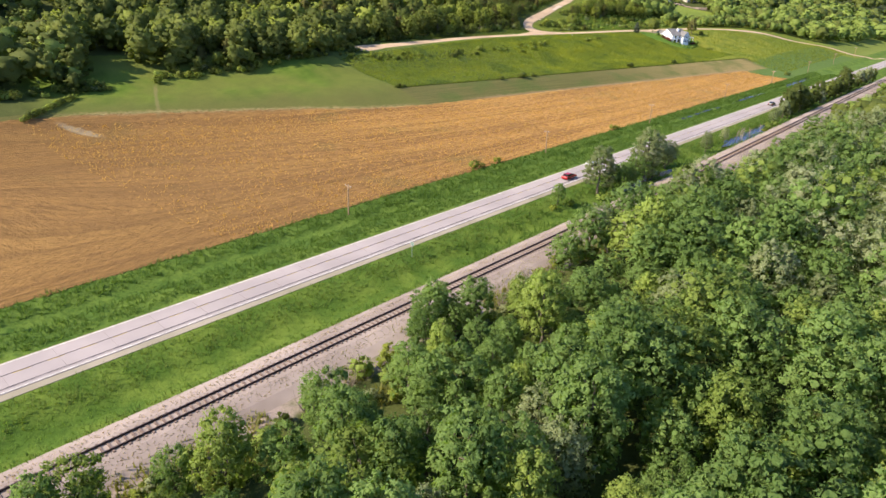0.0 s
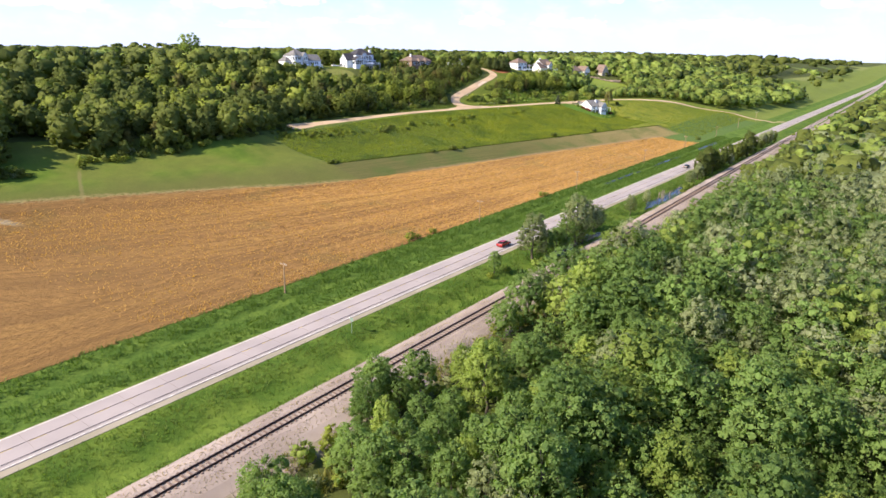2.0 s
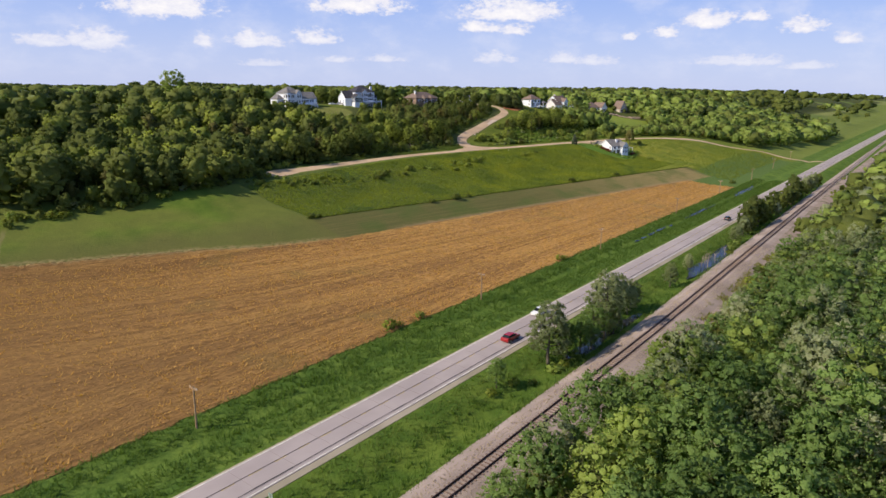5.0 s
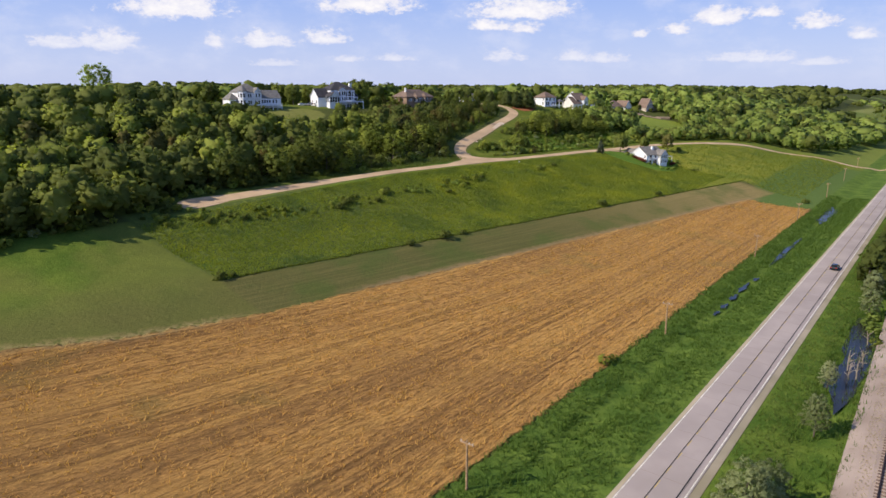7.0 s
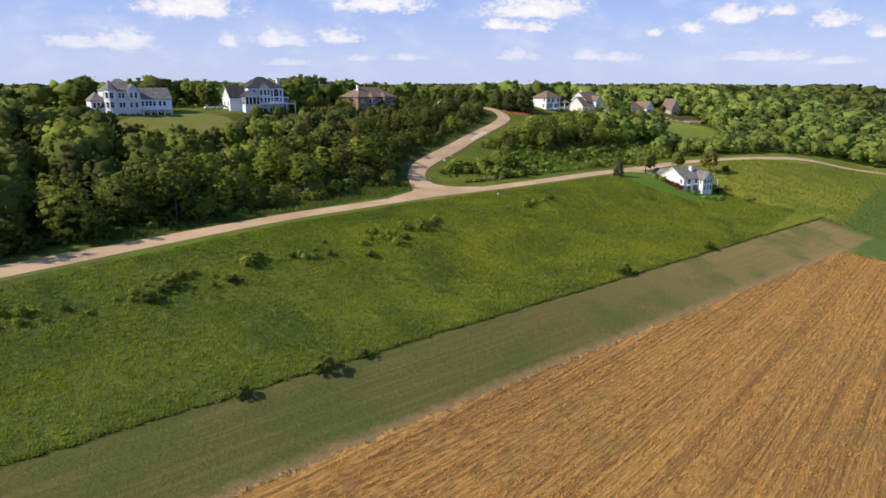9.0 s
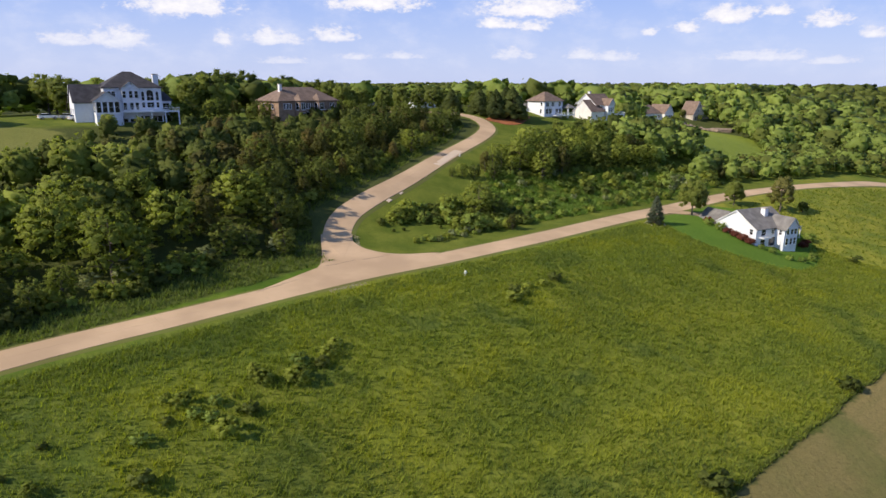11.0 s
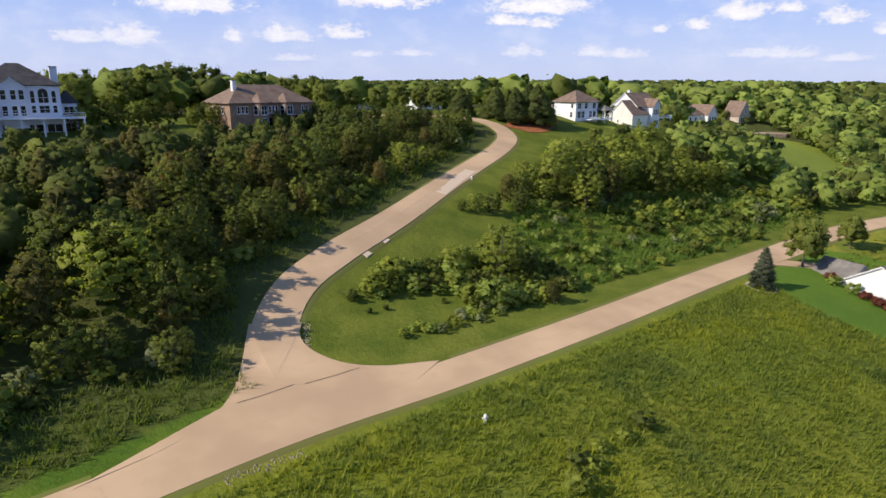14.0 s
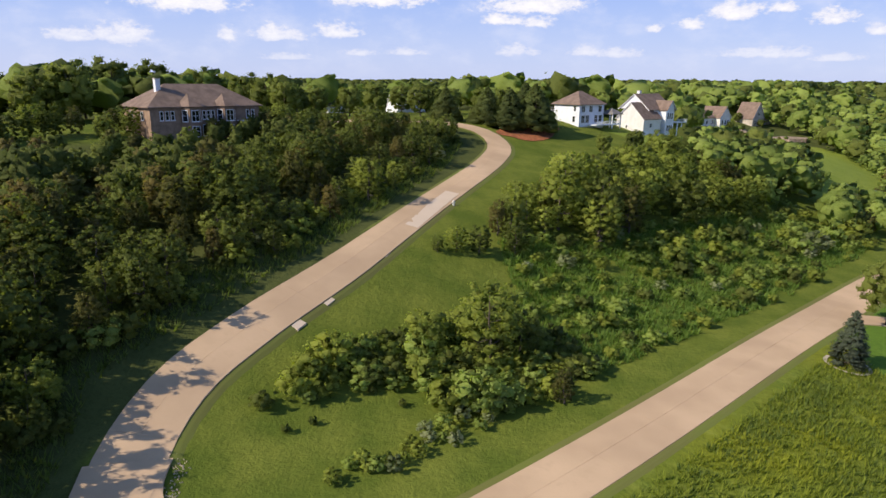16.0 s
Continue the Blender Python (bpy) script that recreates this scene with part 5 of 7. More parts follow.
# crest trees round the brick house and the big white houses
for x, y, s in ((-1, 375, 1.25), (2.5, 378.5, 1.5), (1.2, 397, 1.7), (4.4, 409, 1.75), (14.1, 408, 1.5), (24.0, 403, 1.3), (29.0, 400, 1.25), (33.5, 394, 1.1), (35.0, 397.5, 1.0), (38, 403, 1.0), (44.5, 404, 1.0), (49.6, 410, 1.15), (59, 404, 1.05),
                (62, 411, 1.0), (55, 423, 1.1), (66, 419, 1.0), (74, 425, 1.0), (80, 431, 1.0), (96, 428, 1.0), (104, 433, 1.05), (88, 436, 1.05), (118, 440, 1.0), (-7, 369, 1.2), (-12, 372, 1.3), (9, 421, 1.5), (-5, 399, 1.5), (-14, 385, 1.4),
                (-24, 362, 1.3), (-30, 366, 1.35), (-38, 358, 1.25), (-19, 370, 1.25), (-45, 352, 1.3), (-52, 343, 1.35), (-33, 375, 1.4), (-47, 364, 1.4), (-58, 355, 1.4)):
    tree(maple, x, y, s * 1.05, tall=1.08 if x < 35 else 1.0)
for u, v in ((273.0, 255.0), (274.4, 254.2), (275.8, 253.6), (277.2, 253.0), (278.4, 252.4), (283.5, 246.6), (285.0, 244.8), (281.5, 249.0)):
    shrub(u, v, 0, 0.62, 0.8, "clipped dark green bush in the garden hedge", "garden hedge")
big = oaks[4]
tree(big, -80, 312, 1.6, "garden trees", 1.1, "tall spreading tree standing above the wood")

# trees in the wet ditch between highway and tracks
for u, v, k, s, tall in ((100.8, 53.9, 2, 1.2, 0.95), (104.0, 52.8, 3, 0.7, 1.0), (107.5, 52.4, 5, 0.72, 1.0), (115.5, 52.4, 2, 1.2, 1.1), (112.0, 52.6, 0, 0.72, 1.1), (117.5, 51.6, 3, 0.55, 1.0), (110.0, 51.9, 0, 0.45, 1.0),
                         (89.6, 55.2, 3, 0.5, 1.0), (161.5, 53.9, 2, 0.38, 1.3), (125.5, 54.8, 2, 0.95, 0.95), (130.2, 54.0, 2, 0.72, 0.95), (127.5, 53.4, 2, 0.7, 0.9), (148.3, 53.2, 2, 0.55, 1.15), (196.1, 52.9, 2, 0.62, 1.0), (42.6, 40.6, 0, 0.8, 0.85), (46.0, 40.9, 0, 0.5, 1.0), (40.3, 39.9, 3, 0.5, 1.0)):
    x, y = to_xy(u, v)
    oaks[k].place(x, y, s, u, "ditch trees", "pale-leaved tree in the wet ditch by the railway" if k == 2 else "green tree in the wet ditch by the railway", tall=tall)
for u, v in scatter(205, 330, 50.2, 56.5, 3.6, lambda u, v: n2(u, v, 9) > -0.28 and (v > rail_u(u) + 4.6), 31):
    x, y = to_xy(u, v)
    ditch_kinds[g1.choices(range(3), (4, 3, 2))[0]].place(x, y, g1.uniform(0.5, 0.95), u, "ditch trees")
for u, v, s in ((219, 54.2, 1.15), (215.5, 54.0, 0.9), (223, 53.5, 1.0), (283, 55.0, 1.1), (279, 54.4, 0.95), (247, 54.6, 0.9)):
    x, y = to_xy(u, v)
    ditch_kinds[int(u) % 2].place(x, y, s, u, "ditch trees")
for u, v, s in ((99.0, 52.0, 0.9), (101.6, 51.8, 0.7), (92.0, 54.0, 0.6), (87.5, 54.6, 0.55), (94.2, 52.6, 0.5), (104.8, 51.9, 0.8), (118.6, 52.3, 0.6), (182.0, 50.7, 0.7), (188, 51.5, 0.9), (191, 52.5, 1.0), (195, 52.2, 0.9)):
    shrub(u, v, 1 if s > 0.75 else 2, s, 0.9, "green bush in the wet ditch", "ditch bushes")

for k in range(6):
    joined("woods", ("green", "bright green", "pale silvery", "green", "bright green", "dark green")[k] + " trees crowded in the wood by the railway", "woods", near_split[k], oaks, oaks[k].mat, 2)
for k in range(4):
    joined("woods", ("green trees", "tall green trees", "pale silvery trees", "bright green trees")[k] + " filling the wood by the railway", "woods", rail_split[k], rail_kinds, rail_kinds[k].mat)
for k in range(4):
    joined("woods", ("green trees", "dark green trees", "dark brownish cedars", "bright green trees")[k] + " crowded on the hillside", "woods", hill_split[k], hill_trees, hill_trees[k].mat)
for k in range(4):
    joined("woods", ("green trees", "dark green trees", "dark brownish cedars", "bright green trees")[k] + " massed higher on the hillside", "woods", hill_far_split[k], hill_far_kinds, hill_far_kinds[k].mat)
for k in range(4):
    joined("bushes", ("dark green", "bright green", "green", "pale grey-green")[k] + " bushes along the foot of the wood", "bushes", foot_split[k], bush_kinds, bush_kinds[k].mat)
for k in range(4):
    joined("bushes", ("dark green", "bright green", "green", "pale grey-green")[k] + " low scrub in rough grass", "bushes", scrub_split[k], bush_kinds, bush_kinds[k].mat)
NAMES = ("green broadleaf woods", "dark green woods", "bright green woods", "brownish-green cedars", "pale silvery-green woods")
for k in range(4):
    joined("woods", ("green broadleaf woods", "dark green woods", "bright green woods", "dim green woods far off")[k] + " stretching to the horizon", "woods", far_split[k], far_kinds, far_kinds[k].mat)
for k in range(5):
    joined("woods", NAMES[k] + " filling the hillside and valley floor", "woods", mid_split[k], mid_kinds, mid_kinds[k].mat)


# ---- grasses, weeds and straw ----
def tufts(name, label, category, spots, height, width, blades, mat, seed, lean=0.5):
    """Tufts of blades as one mesh. spots: rows of x, y, scale."""
    r = np.random.default_rng(seed)
    s = np.repeat(np.asarray(spots, float), blades, 0)
    n = len(s)
    z = terrain(s[:, 0], s[:, 1])
    a = r.random(n) * 6.283
    out = np.stack([np.cos(a), np.sin(a)], 1)
    side = np.stack([-out[:, 1], out[:, 0]], 1)
    h = height * s[:, 2] * (0.6 + 0.7 * r.random(n))
    w = width * s[:, 2] * (0.6 + 0.8 * r.random(n))
    base = s[:, :2] + out * (h * 0.5 * r.random(n))[:, None]
    tip = base + out * (h * lean * (0.4 + r.random(n)))[:, None]
    zz = z - 0.05
    p0 = np.concatenate([base - side * (w * 0.5)[:, None], zz[:, None]], 1)
    p1 = np.concatenate([base + side * (w * 0.5)[:, None], zz[:, None]], 1)
    p2 = np.concatenate([tip, (zz + h)[:, None]], 1)
    v = np.stack([p0, p1, p2], 1).reshape(-1, 3)
    me = array_mesh(name, v, np.arange(n * 3).reshape(-1, 3), [mat])
    return tagged(new(name, me), label, category, kind="stuff")


def field_of(n, u0, u1, v0, v1, keep, seed, lo=0.6, hi=1.3):
    """Random spots x, y, scale in a rectangle of the plan."""
    r = np.random.default_rng(seed)
    out = []
    for u, v, k in zip(r.uniform(u0, u1, n), r.uniform(v0, v1, n), r.uniform(lo, hi, n)):
        q = keep(u, v)
        if q:
            out.append((*to_xy(u, v), k * q))
    return out


def meadow_at(u, v):
    w = v + float(shift(u))
    road_v = np.interp(u, (176, 205, 240, 275, 305), (167.3, 166.6, 162.5, 155.6, 151.0)) - 1.5
    if not 139.3 < w or v > road_v or not 131 < u < 320 or math.hypot(u - 311, (v - 139) * 1.14) < 15.4:
        return 0
    return 1.0 if u > 205 else 0.9


def patchy(f, s, lo):
    def keep(u, v):
        return f(u, v) * (1.0 if n2(u, v, s) + 0.3 * n2(u, v, s / 4) > lo else 0)
    return keep


tufts("meadow_grass", "yellow-green tall meadow grass on the slope", "grass", field_of(110000, 132, 320, 110, 170, meadow_at, 61), 0.42, 0.095, 4, MEADOW, 1, 0.7)
tufts("meadow_weeds", "darker green weed patches in the meadow", "weeds", field_of(72000, 132, 320, 110, 170, patchy(meadow_at, 9.0, -0.04), 62), 0.32, 0.06, 5, GRASS_DARK, 2, 0.6)


tufts("meadow_weeds", "dark clumpy weeds beside the lane", "weeds",
      field_of(26000, 176, 292, 145, 168, lambda u, v: meadow_at(u, v) if v > np.interp(u, (176, 205, 240, 275, 292), (167.3, 166.6, 162.5, 155.6, 153)) - 5.5 + 3 * n2(u, v, 6) and n2(u, v, 3) > -0.25 else 0, 73), 0.34, 0.09, 5, GRASS_DARK, 13, 0.6)
tufts("meadow_grass", "yellowish meadow grass past the white house", "grass", field_of(14000, 316, 425, 84, 150, lambda u, v: 1.0 if v < np.interp(u, (316, 352, 378, 415, 425), (146, 139, 130, 111, 95)) else 0, 72), 0.4, 0.14, 4, GRASS, 12, 1.0)


def verge_at(u, v):
    return 1.0 if 66.2 < v < 77.8 + 0.6 * n2(u, v, 3) and not 71.6 < v < 73.8 else (0.6 if 66.2 < v < 77 else 0)


tufts("verge_weeds", "rank dark green weeds along the highway", "weeds", field_of(34000, 0, 330, 66, 79, verge_at, 63), 0.40, 0.095, 4, WEED, 3, 0.9)
tufts("bank_grass", "green grass on the railway bank", "grass", field_of(14000, 0, 300, 48, 59.5, lambda u, v: 1.0 if 48.6 < v < 58.6 and abs(v - 52.5) > 1.6 else 0, 64), 0.34, 0.085, 4, GRASS_DARK, 4, 0.7)
tufts("bank_grass", "bright grass beside the tracks", "grass", field_of(16000, 0, 300, 48, 59.5, lambda u, v: 0.8 if 48.6 < v < 58.8 else 0, 65), 0.34, 0.085, 4, WEED, 5, 0.7)
tufts("hedge_grass", "dark rough grass along the old fence line", "grass",
      [(*to_xy(u, 139.3 - float(shift(u)) + 0.35 * n2(u, 1, 2.0)), 0.6 + 0.5 * abs(n2(u, 5, 1.5))) for u in np.arange(131, 318, 0.22)], 0.55, 0.3, 4, LEAF_DARK, 6, 0.5)


def understory(u, v):
    if u < 243:
        lo = 173.0 if u < 205 else 170.9
        return 0.9 if lo + n2(u, v, 4) < v < 178.5 else 0
    lo = np.interp(u, (243, 247, 252, 263, 277, 306, 326), (173.5, 180.0, 185.5, 188.0, 191.2, 201.5, 212.0))
    return 0.9 if lo < v < lo + 5 else 0


tufts("undergrowth", "rank green undergrowth along the edge of the wood", "undergrowth", field_of(40000, 175, 322, 170, 216, understory, 66), 0.62, 0.15, 4, GRASS_DARK, 7, 0.7)


def thicket_floor(u, v):
    return 1.0 if in_thicket(u, v) and n2(u, v, 5.0) > -0.55 else 0


tufts("undergrowth", "tangled green brambles and tall weeds below the houses", "undergrowth", field_of(22000, 274, 345, 153, 197, thicket_floor, 67), 0.55, 0.14, 6, WEED, 8, 0.6)
tufts("scrub_grass", "dry brownish weeds beside the ballast", "weeds", field_of(14000, 0, 190, 35, 43.2, lambda u, v: 0.9 if v > wood_edge(u) - 2 and n2(u, v, 4) > -0.1 else 0, 68), 0.6, 0.22, 3, LEAF_OLIVE, 9, 0.5)

# straw left standing in rows
straw_spots = []
r_ = np.random.default_rng(9)
for row in np.arange(70.0, 128.0, 0.66):
    for u in np.arange(40, 297, 0.55):
        uu_ = u + r_.uniform(-0.3, 0.3)
        rr = row + 0.5 * n2(u, row, 14) + 0.12 * r_.normal()
        s0, v_ = float(row_shift(uu_)), rr
        for _ in range(5):
            v_ = rr - s0 * float(sstep(74.0, 134.0, v_))
        if v_ + float(shift(uu_)) > 126.2 + 0.1 * max(0.0, 131 - uu_) or v_ < 78.2 or r_.random() < 0.25:
            continue
        clump_ = 0.9 + 0.8 * n2(uu_, row * 1.6, 2.6)
        if r_.random() < clump_:
            straw_spots.append((*to_xy(uu_, v_), (0.45 + 0.75 * r_.random()) * (0.6 + 0.5 * clump_)))
tufts("straw", "golden cut straw standing in rows", "straw", straw_spots, 0.30, 0.12, 4, STRAW, 10, 1.2)

def reeds_at(u, v):
    return 1.0 if (abs(v - 52.5) < 3.2 or abs(v - 72.6) < 2.2) and n2(u, v, 2.5) > -0.12 else 0


tufts("reeds", "green reeds and sedge in the wet ditches", "reeds", field_of(15000, 60, 320, 49, 76, reeds_at, 69), 0.75, 0.12, 4, WEED, 11, 0.4)


def stones(name, label, n, u0, u1, v0, v1, size, mat, seed):
    """Loose stones as one mesh of small three-sided lumps."""
    r = np.random.default_rng(seed)
    u, v = r.uniform(u0, u1, n), r.uniform(v0, v1, n)
    v = v + 0.012 * np.maximum(0, u - 120)
    x, y = to_xy(u, v)
    off = np.abs(v - 0.012 * np.maximum(0, u - 120) - RAIL_V)
    z = TRACK_Z + np.interp(off, (0, 1.5, 3.0), (0.0, 0.0, -0.3))
    s = size * (0.5 + r.random(n))
    a = r.random(n) * 6.28
    c = np.stack([x, y, z], 1)
    ring_ = [c + np.stack([s * np.cos(a + k * 2.094), s * np.sin(a + k * 2.094), -0.3 * s], 1) for k in range(3)]
    top_ = c + np.stack([0.3 * s * r.normal(size=n), 0.3 * s * r.normal(size=n), 0.8 * s], 1)
    verts = np.stack(ring_ + [top_], 1).reshape(-1, 3)
    b = (np.arange(n) * 4)[:, None]
    faces = np.concatenate([b + np.array([0, 1, 3]), b + np.array([1, 2, 3]), b + np.array([2, 0, 3])], 0)
    tagged(new(name, array_mesh(name, verts, faces, [mat])), label, "ballast", kind="stuff")


STONES = leaf_material("crushed_stone", (0.36, 0.285, 0.25), (0.60, 0.50, 0.45))
stones("ballast_stones", "loose pinkish-grey crushed stone along the track", 16000, 5, 190, 43.0, 48.3, 0.065, STONES, 77)

# ---- wet ditches ----
WATER = plain("ditch_water", (0.018, 0.017, 0.018), 0.25, 0.2, 0.5)
WATER.node_tree.nodes["Principled BSDF"].inputs["Specular IOR Level"].default_value = 0.35


# pale gravel spilled at the nose of the island and across the lane
for u0_, u1_, v0_, v1_, n_ in ((249.6, 252.4, 173.2, 176.2, 90), (235.2, 240.2, 161.2, 162.6, 130)):
    r_ = np.random.default_rng(int(u0_))
    stone_b = Build()
    for _ in range(n_):
        f_ = r_.random()
        c_ = at_uv(u0_ + (u1_ - u0_) * f_, (v0_ + (v1_ - v0_) * f_ if n_ == 90 else v1_ - 1.0 * f_) + 0.35 * r_.normal(), 0.02)
        k_ = r_.uniform(0.05, 0.14)
        a_ = r_.uniform(0, 6.28)
        tri_ = [c_ + Vector((k_ * math.cos(a_ + j * 2.09), k_ * math.sin(a_ + j * 2.09), -0.06)) for j in range(3)]
        tip_ = c_ + Vector((0, 0, 0.08))
        for j in range(3):
            stone_b.face([tri_[j], tri_[(j + 1) % 3], tip_])
    tagged(new("gravel", stone_b.mesh("gravel", [SHOULDER])), "pale loose gravel washed over the lane's edge", "gravel", kind="stuff")


def pool(u0, u1, v0, v1, level, label):
    b = Build()
    n = 48
    ring_ = [((u0 + u1) / 2 + (u1 - u0) / 2 * math.cos(a) * (1 + 0.22 * math.sin(4 * a + u0)), (v0 + v1) / 2 + (v1 - v0) / 2 * math.sin(a) * (1 + 0.38 * math.sin(3 * a + u0) + 0.25 * math.sin(7 * a + v0 * 9))) for a in np.linspace(0, 2 * math.pi, n, False)]
    b.face([(*to_xy(u, v), level) for u, v in ring_])
    tagged(new("water", b.mesh("water", [WATER])), label, "water", kind="structure")


pool(157, 192, 50.2, 55.0, -0.52, "dark still water in the ditch by the tracks")
pool(104, 128, 50.6, 54.4, -0.66, "dark still water in the ditch by the tracks")
for u0_, u1_, v0_, v1_ in ((190, 194, 72.4, 73.4), (196, 203, 72.6, 73.5), (205, 208, 72.2, 73.0), (180, 183, 72.5, 73.1), (184.5, 187.5, 72.3, 73.2)):
    pool(u0_, u1_, v0_, v1_, -0.38, "dark puddle in the roadside ditch")
pool(276, 306, 70.5, 75.2, -0.33, "dark blue puddle in the roadside ditch")
pool(222, 250, 72.3, 73.5, -0.42, "dark blue puddle in the roadside ditch")

# bare dead trees standing in the water
for k, (u, v, h) in enumerate(((165.0, 52.2, 3.4), (167.0, 51.4, 3.8), (169.5, 52.6, 3.2), (172.0, 51.2, 2.6), (181.5, 51.6, 2.4))):
    g4 = random.Random(90 + k)
    dead = thing("dead_tree", "bare pale dead tree standing in ditch water", "tree", group="dead trees")
    dead.matrix_basis = pose(*at_uv(u, v), 0, 0, 40 * k)
    t = Build().tube((0, 0, -0.4), (0.15, 0.1, h * 0.55), 0.10, 0.07, 6).tube((0.15, 0.1, h * 0.55), (0.35, -0.1, h), 0.07, 0.02, 6)
    part("trunk", t, TWIG, dead)
    for _ in range(7):
        f = g4.uniform(0.25, 0.8)
        a = g4.uniform(0, 6.28)
        q = Vector((0.2 * f, 0.05, h * f))
        e = q + Vector((math.cos(a) * 0.8, math.sin(a) * 0.8, g4.uniform(0.3, 1.1)))
        part("branch", Build().tube(q, e, 0.045, 0.012, 5), TWIG, dead)
# leafless grey scrub by the tracks
for k in range(26):
    g4 = random.Random(200 + k)
    u, v = g4.uniform(25, 118), g4.uniform(38.5, 41.8)
    bare = thing("bare_bush", "leafless grey-brown bush beside the ballast", "shrub", group="bare bushes")
    bare.matrix_basis = pose(*at_uv(u, v), 0, 0, g4.uniform(0, 360))
    b = Build()
    for _ in range(16):
        a, h = g4.uniform(0, 6.28), g4.uniform(0.8, 2.0)
        m_ = Vector((math.cos(a) * 0.3 * h, math.sin(a) * 0.3 * h, h * 0.6))
        e = m_ + Vector((g4.uniform(-0.4, 0.4), g4.uniform(-0.4, 0.4), h * 0.5))
        b.tube((0, 0, -0.1), m_, 0.025, 0.018, 4, caps=False).tube(m_, e, 0.018, 0.006, 4, caps=False)
    part("branches", b, TWIG, bare)

# ---- wooden power poles along the corn ----
POLE = plain("pole_wood", (0.40, 0.27, 0.16), 0.9, 0.2, 3.0)
CERAMIC = plain("insulator", (0.55, 0.55, 0.52), 0.3, 0.1, 5.0)
first_pole = thing("power_pole", "weathered wooden power pole with one crossarm", "power pole", group="poles along the highway")
part("pole", Build().tube((0, 0, -0.6), (0, 0, 5.0), 0.13, 0.09, 9), POLE, first_pole)
part("crossarm", Build().box(-0.75, 0.75, -0.06, 0.06, 4.62, 4.76), POLE, first_pole)
for x in (-0.65, -0.25, 0.65):
    part("insulator", Build().tube((x, 0, 4.76), (x, 0, 4.92), 0.05, 0.03, 7), CERAMIC, first_pole)
part("brace", Build().tube((0.5, -0.08, 4.66), (0, -0.11, 4.15), 0.025, 0.025, 5), POLE, first_pole)
pole_spots = [(8.0, 74.8), (60.3, 75.2), (116.5, 76.0), (166.0, 75.7), (223.4, 76.8), (274.6, 77.8), (324.6, 78.0), (373.9, 79.3), (424.0, 80.5)]
YAW_U = math.degrees(math.atan2(DY, DX))
for k, (u, v) in enumerate(pole_spots):
    m = pose(*at_uv(u, v), 0, (1.2, -0.8, 0.4)[k % 3], YAW_U + 90)
    if k == 0:
        first_pole.matrix_basis = m
    else:
        copy_thing(first_pole, m)

# ---- junction of the lanes: the flared corners, kerb stones and cracks ----
flare = Build()
rim_hill = smooth_line([(229.0, 168.0), (233.9, 167.9), (236.2, 168.3), (238.6, 169.2), (241.2, 171.1), (244.0, 174.2), (246.4, 177.2), (247.9, 179.0)], 0.8)
rim_nose = smooth_line([(251.9, 176.6), (250.7, 175.4), (249.8, 173.6), (249.6, 171.0), (250.3, 168.3), (252.3, 165.9), (256.0, 163.6)], 0.8)
outline = [(p, 0.10 if k == 0 else 0.16) for k, p in enumerate(rim_hill)] + [(p, 0.10 if k == len(rim_nose) - 1 else 0.16) for k, p in enumerate(rim_nose)] + [((252.0, 162.6), 0.10), ((240.0, 165.0), 0.10), ((231.0, 166.6), 0.09)]
hub = (244.5, 170.5)
centre = at_uv(*hub, 0.20)
for k, ((a, ha), (b_, hb)) in enumerate(zip(outline, outline[1:] + outline[:1])):
    ma, mb = [((p[0] + hub[0]) / 2, (p[1] + hub[1]) / 2) for p in (a, b_)]
    flare.face([centre, at_uv(*mb, 0.18), at_uv(*ma, 0.18)])
    flare.face([at_uv(*ma, 0.18), at_uv(*mb, 0.18), at_uv(*b_, hb), at_uv(*a, ha)])
    if k < len(rim_hill) - 1 or len(rim_hill) <= k < len(rim_hill) + len(rim_nose) - 1:
        flare.face([at_uv(*a, ha), at_uv(*b_, hb), at_uv(*b_, -0.2), at_uv(*a, -0.2)])
tagged(new("junction", flare.mesh("junction", [LANE], True)), "worn concrete apron where the lanes meet", "road junction", kind="structure")


turning = Build()
outline = smooth_line([(143.4, 169.2), (143.2, 171.3), (144.4, 172.8), (147.0, 173.4), (152.0, 172.9), (157.0, 171.9)], 0.8) + smooth_line([(157.0, 169.0), (152.0, 168.0), (147.0, 167.7), (144.6, 168.2)], 0.8)
centre = at_uv(149.0, 170.6, 0.17)
for a, b_ in zip(outline, outline[1:] + outline[:1]):
    turning.face([centre, at_uv(*b_, 0.10), at_uv(*a, 0.10)])
    turning.face([at_uv(*a, 0.10), at_uv(*b_, 0.10), at_uv(*b_, -0.2), at_uv(*a, -0.2)])
tagged(new("turning_place", turning.mesh("turning_place", [LANE])), "worn concrete turning place at the end of the lane", "turning place", kind="structure")


def crack(points, width, mat, name, parent, lift):
    b = Build()
    for (ua, va), (ub, vb) in zip(points, points[1:]):
        d = Vector((ub - ua, vb - va)).normalized() * width / 2
        b.face([at_uv(ua - d.y, va + d.x, lift), at_uv(ub - d.y, vb + d.x, lift), at_uv(ub + d.y, vb - d.x, lift), at_uv(ua + d.y, va - d.x, lift)])
    return part(name, b, mat, parent)


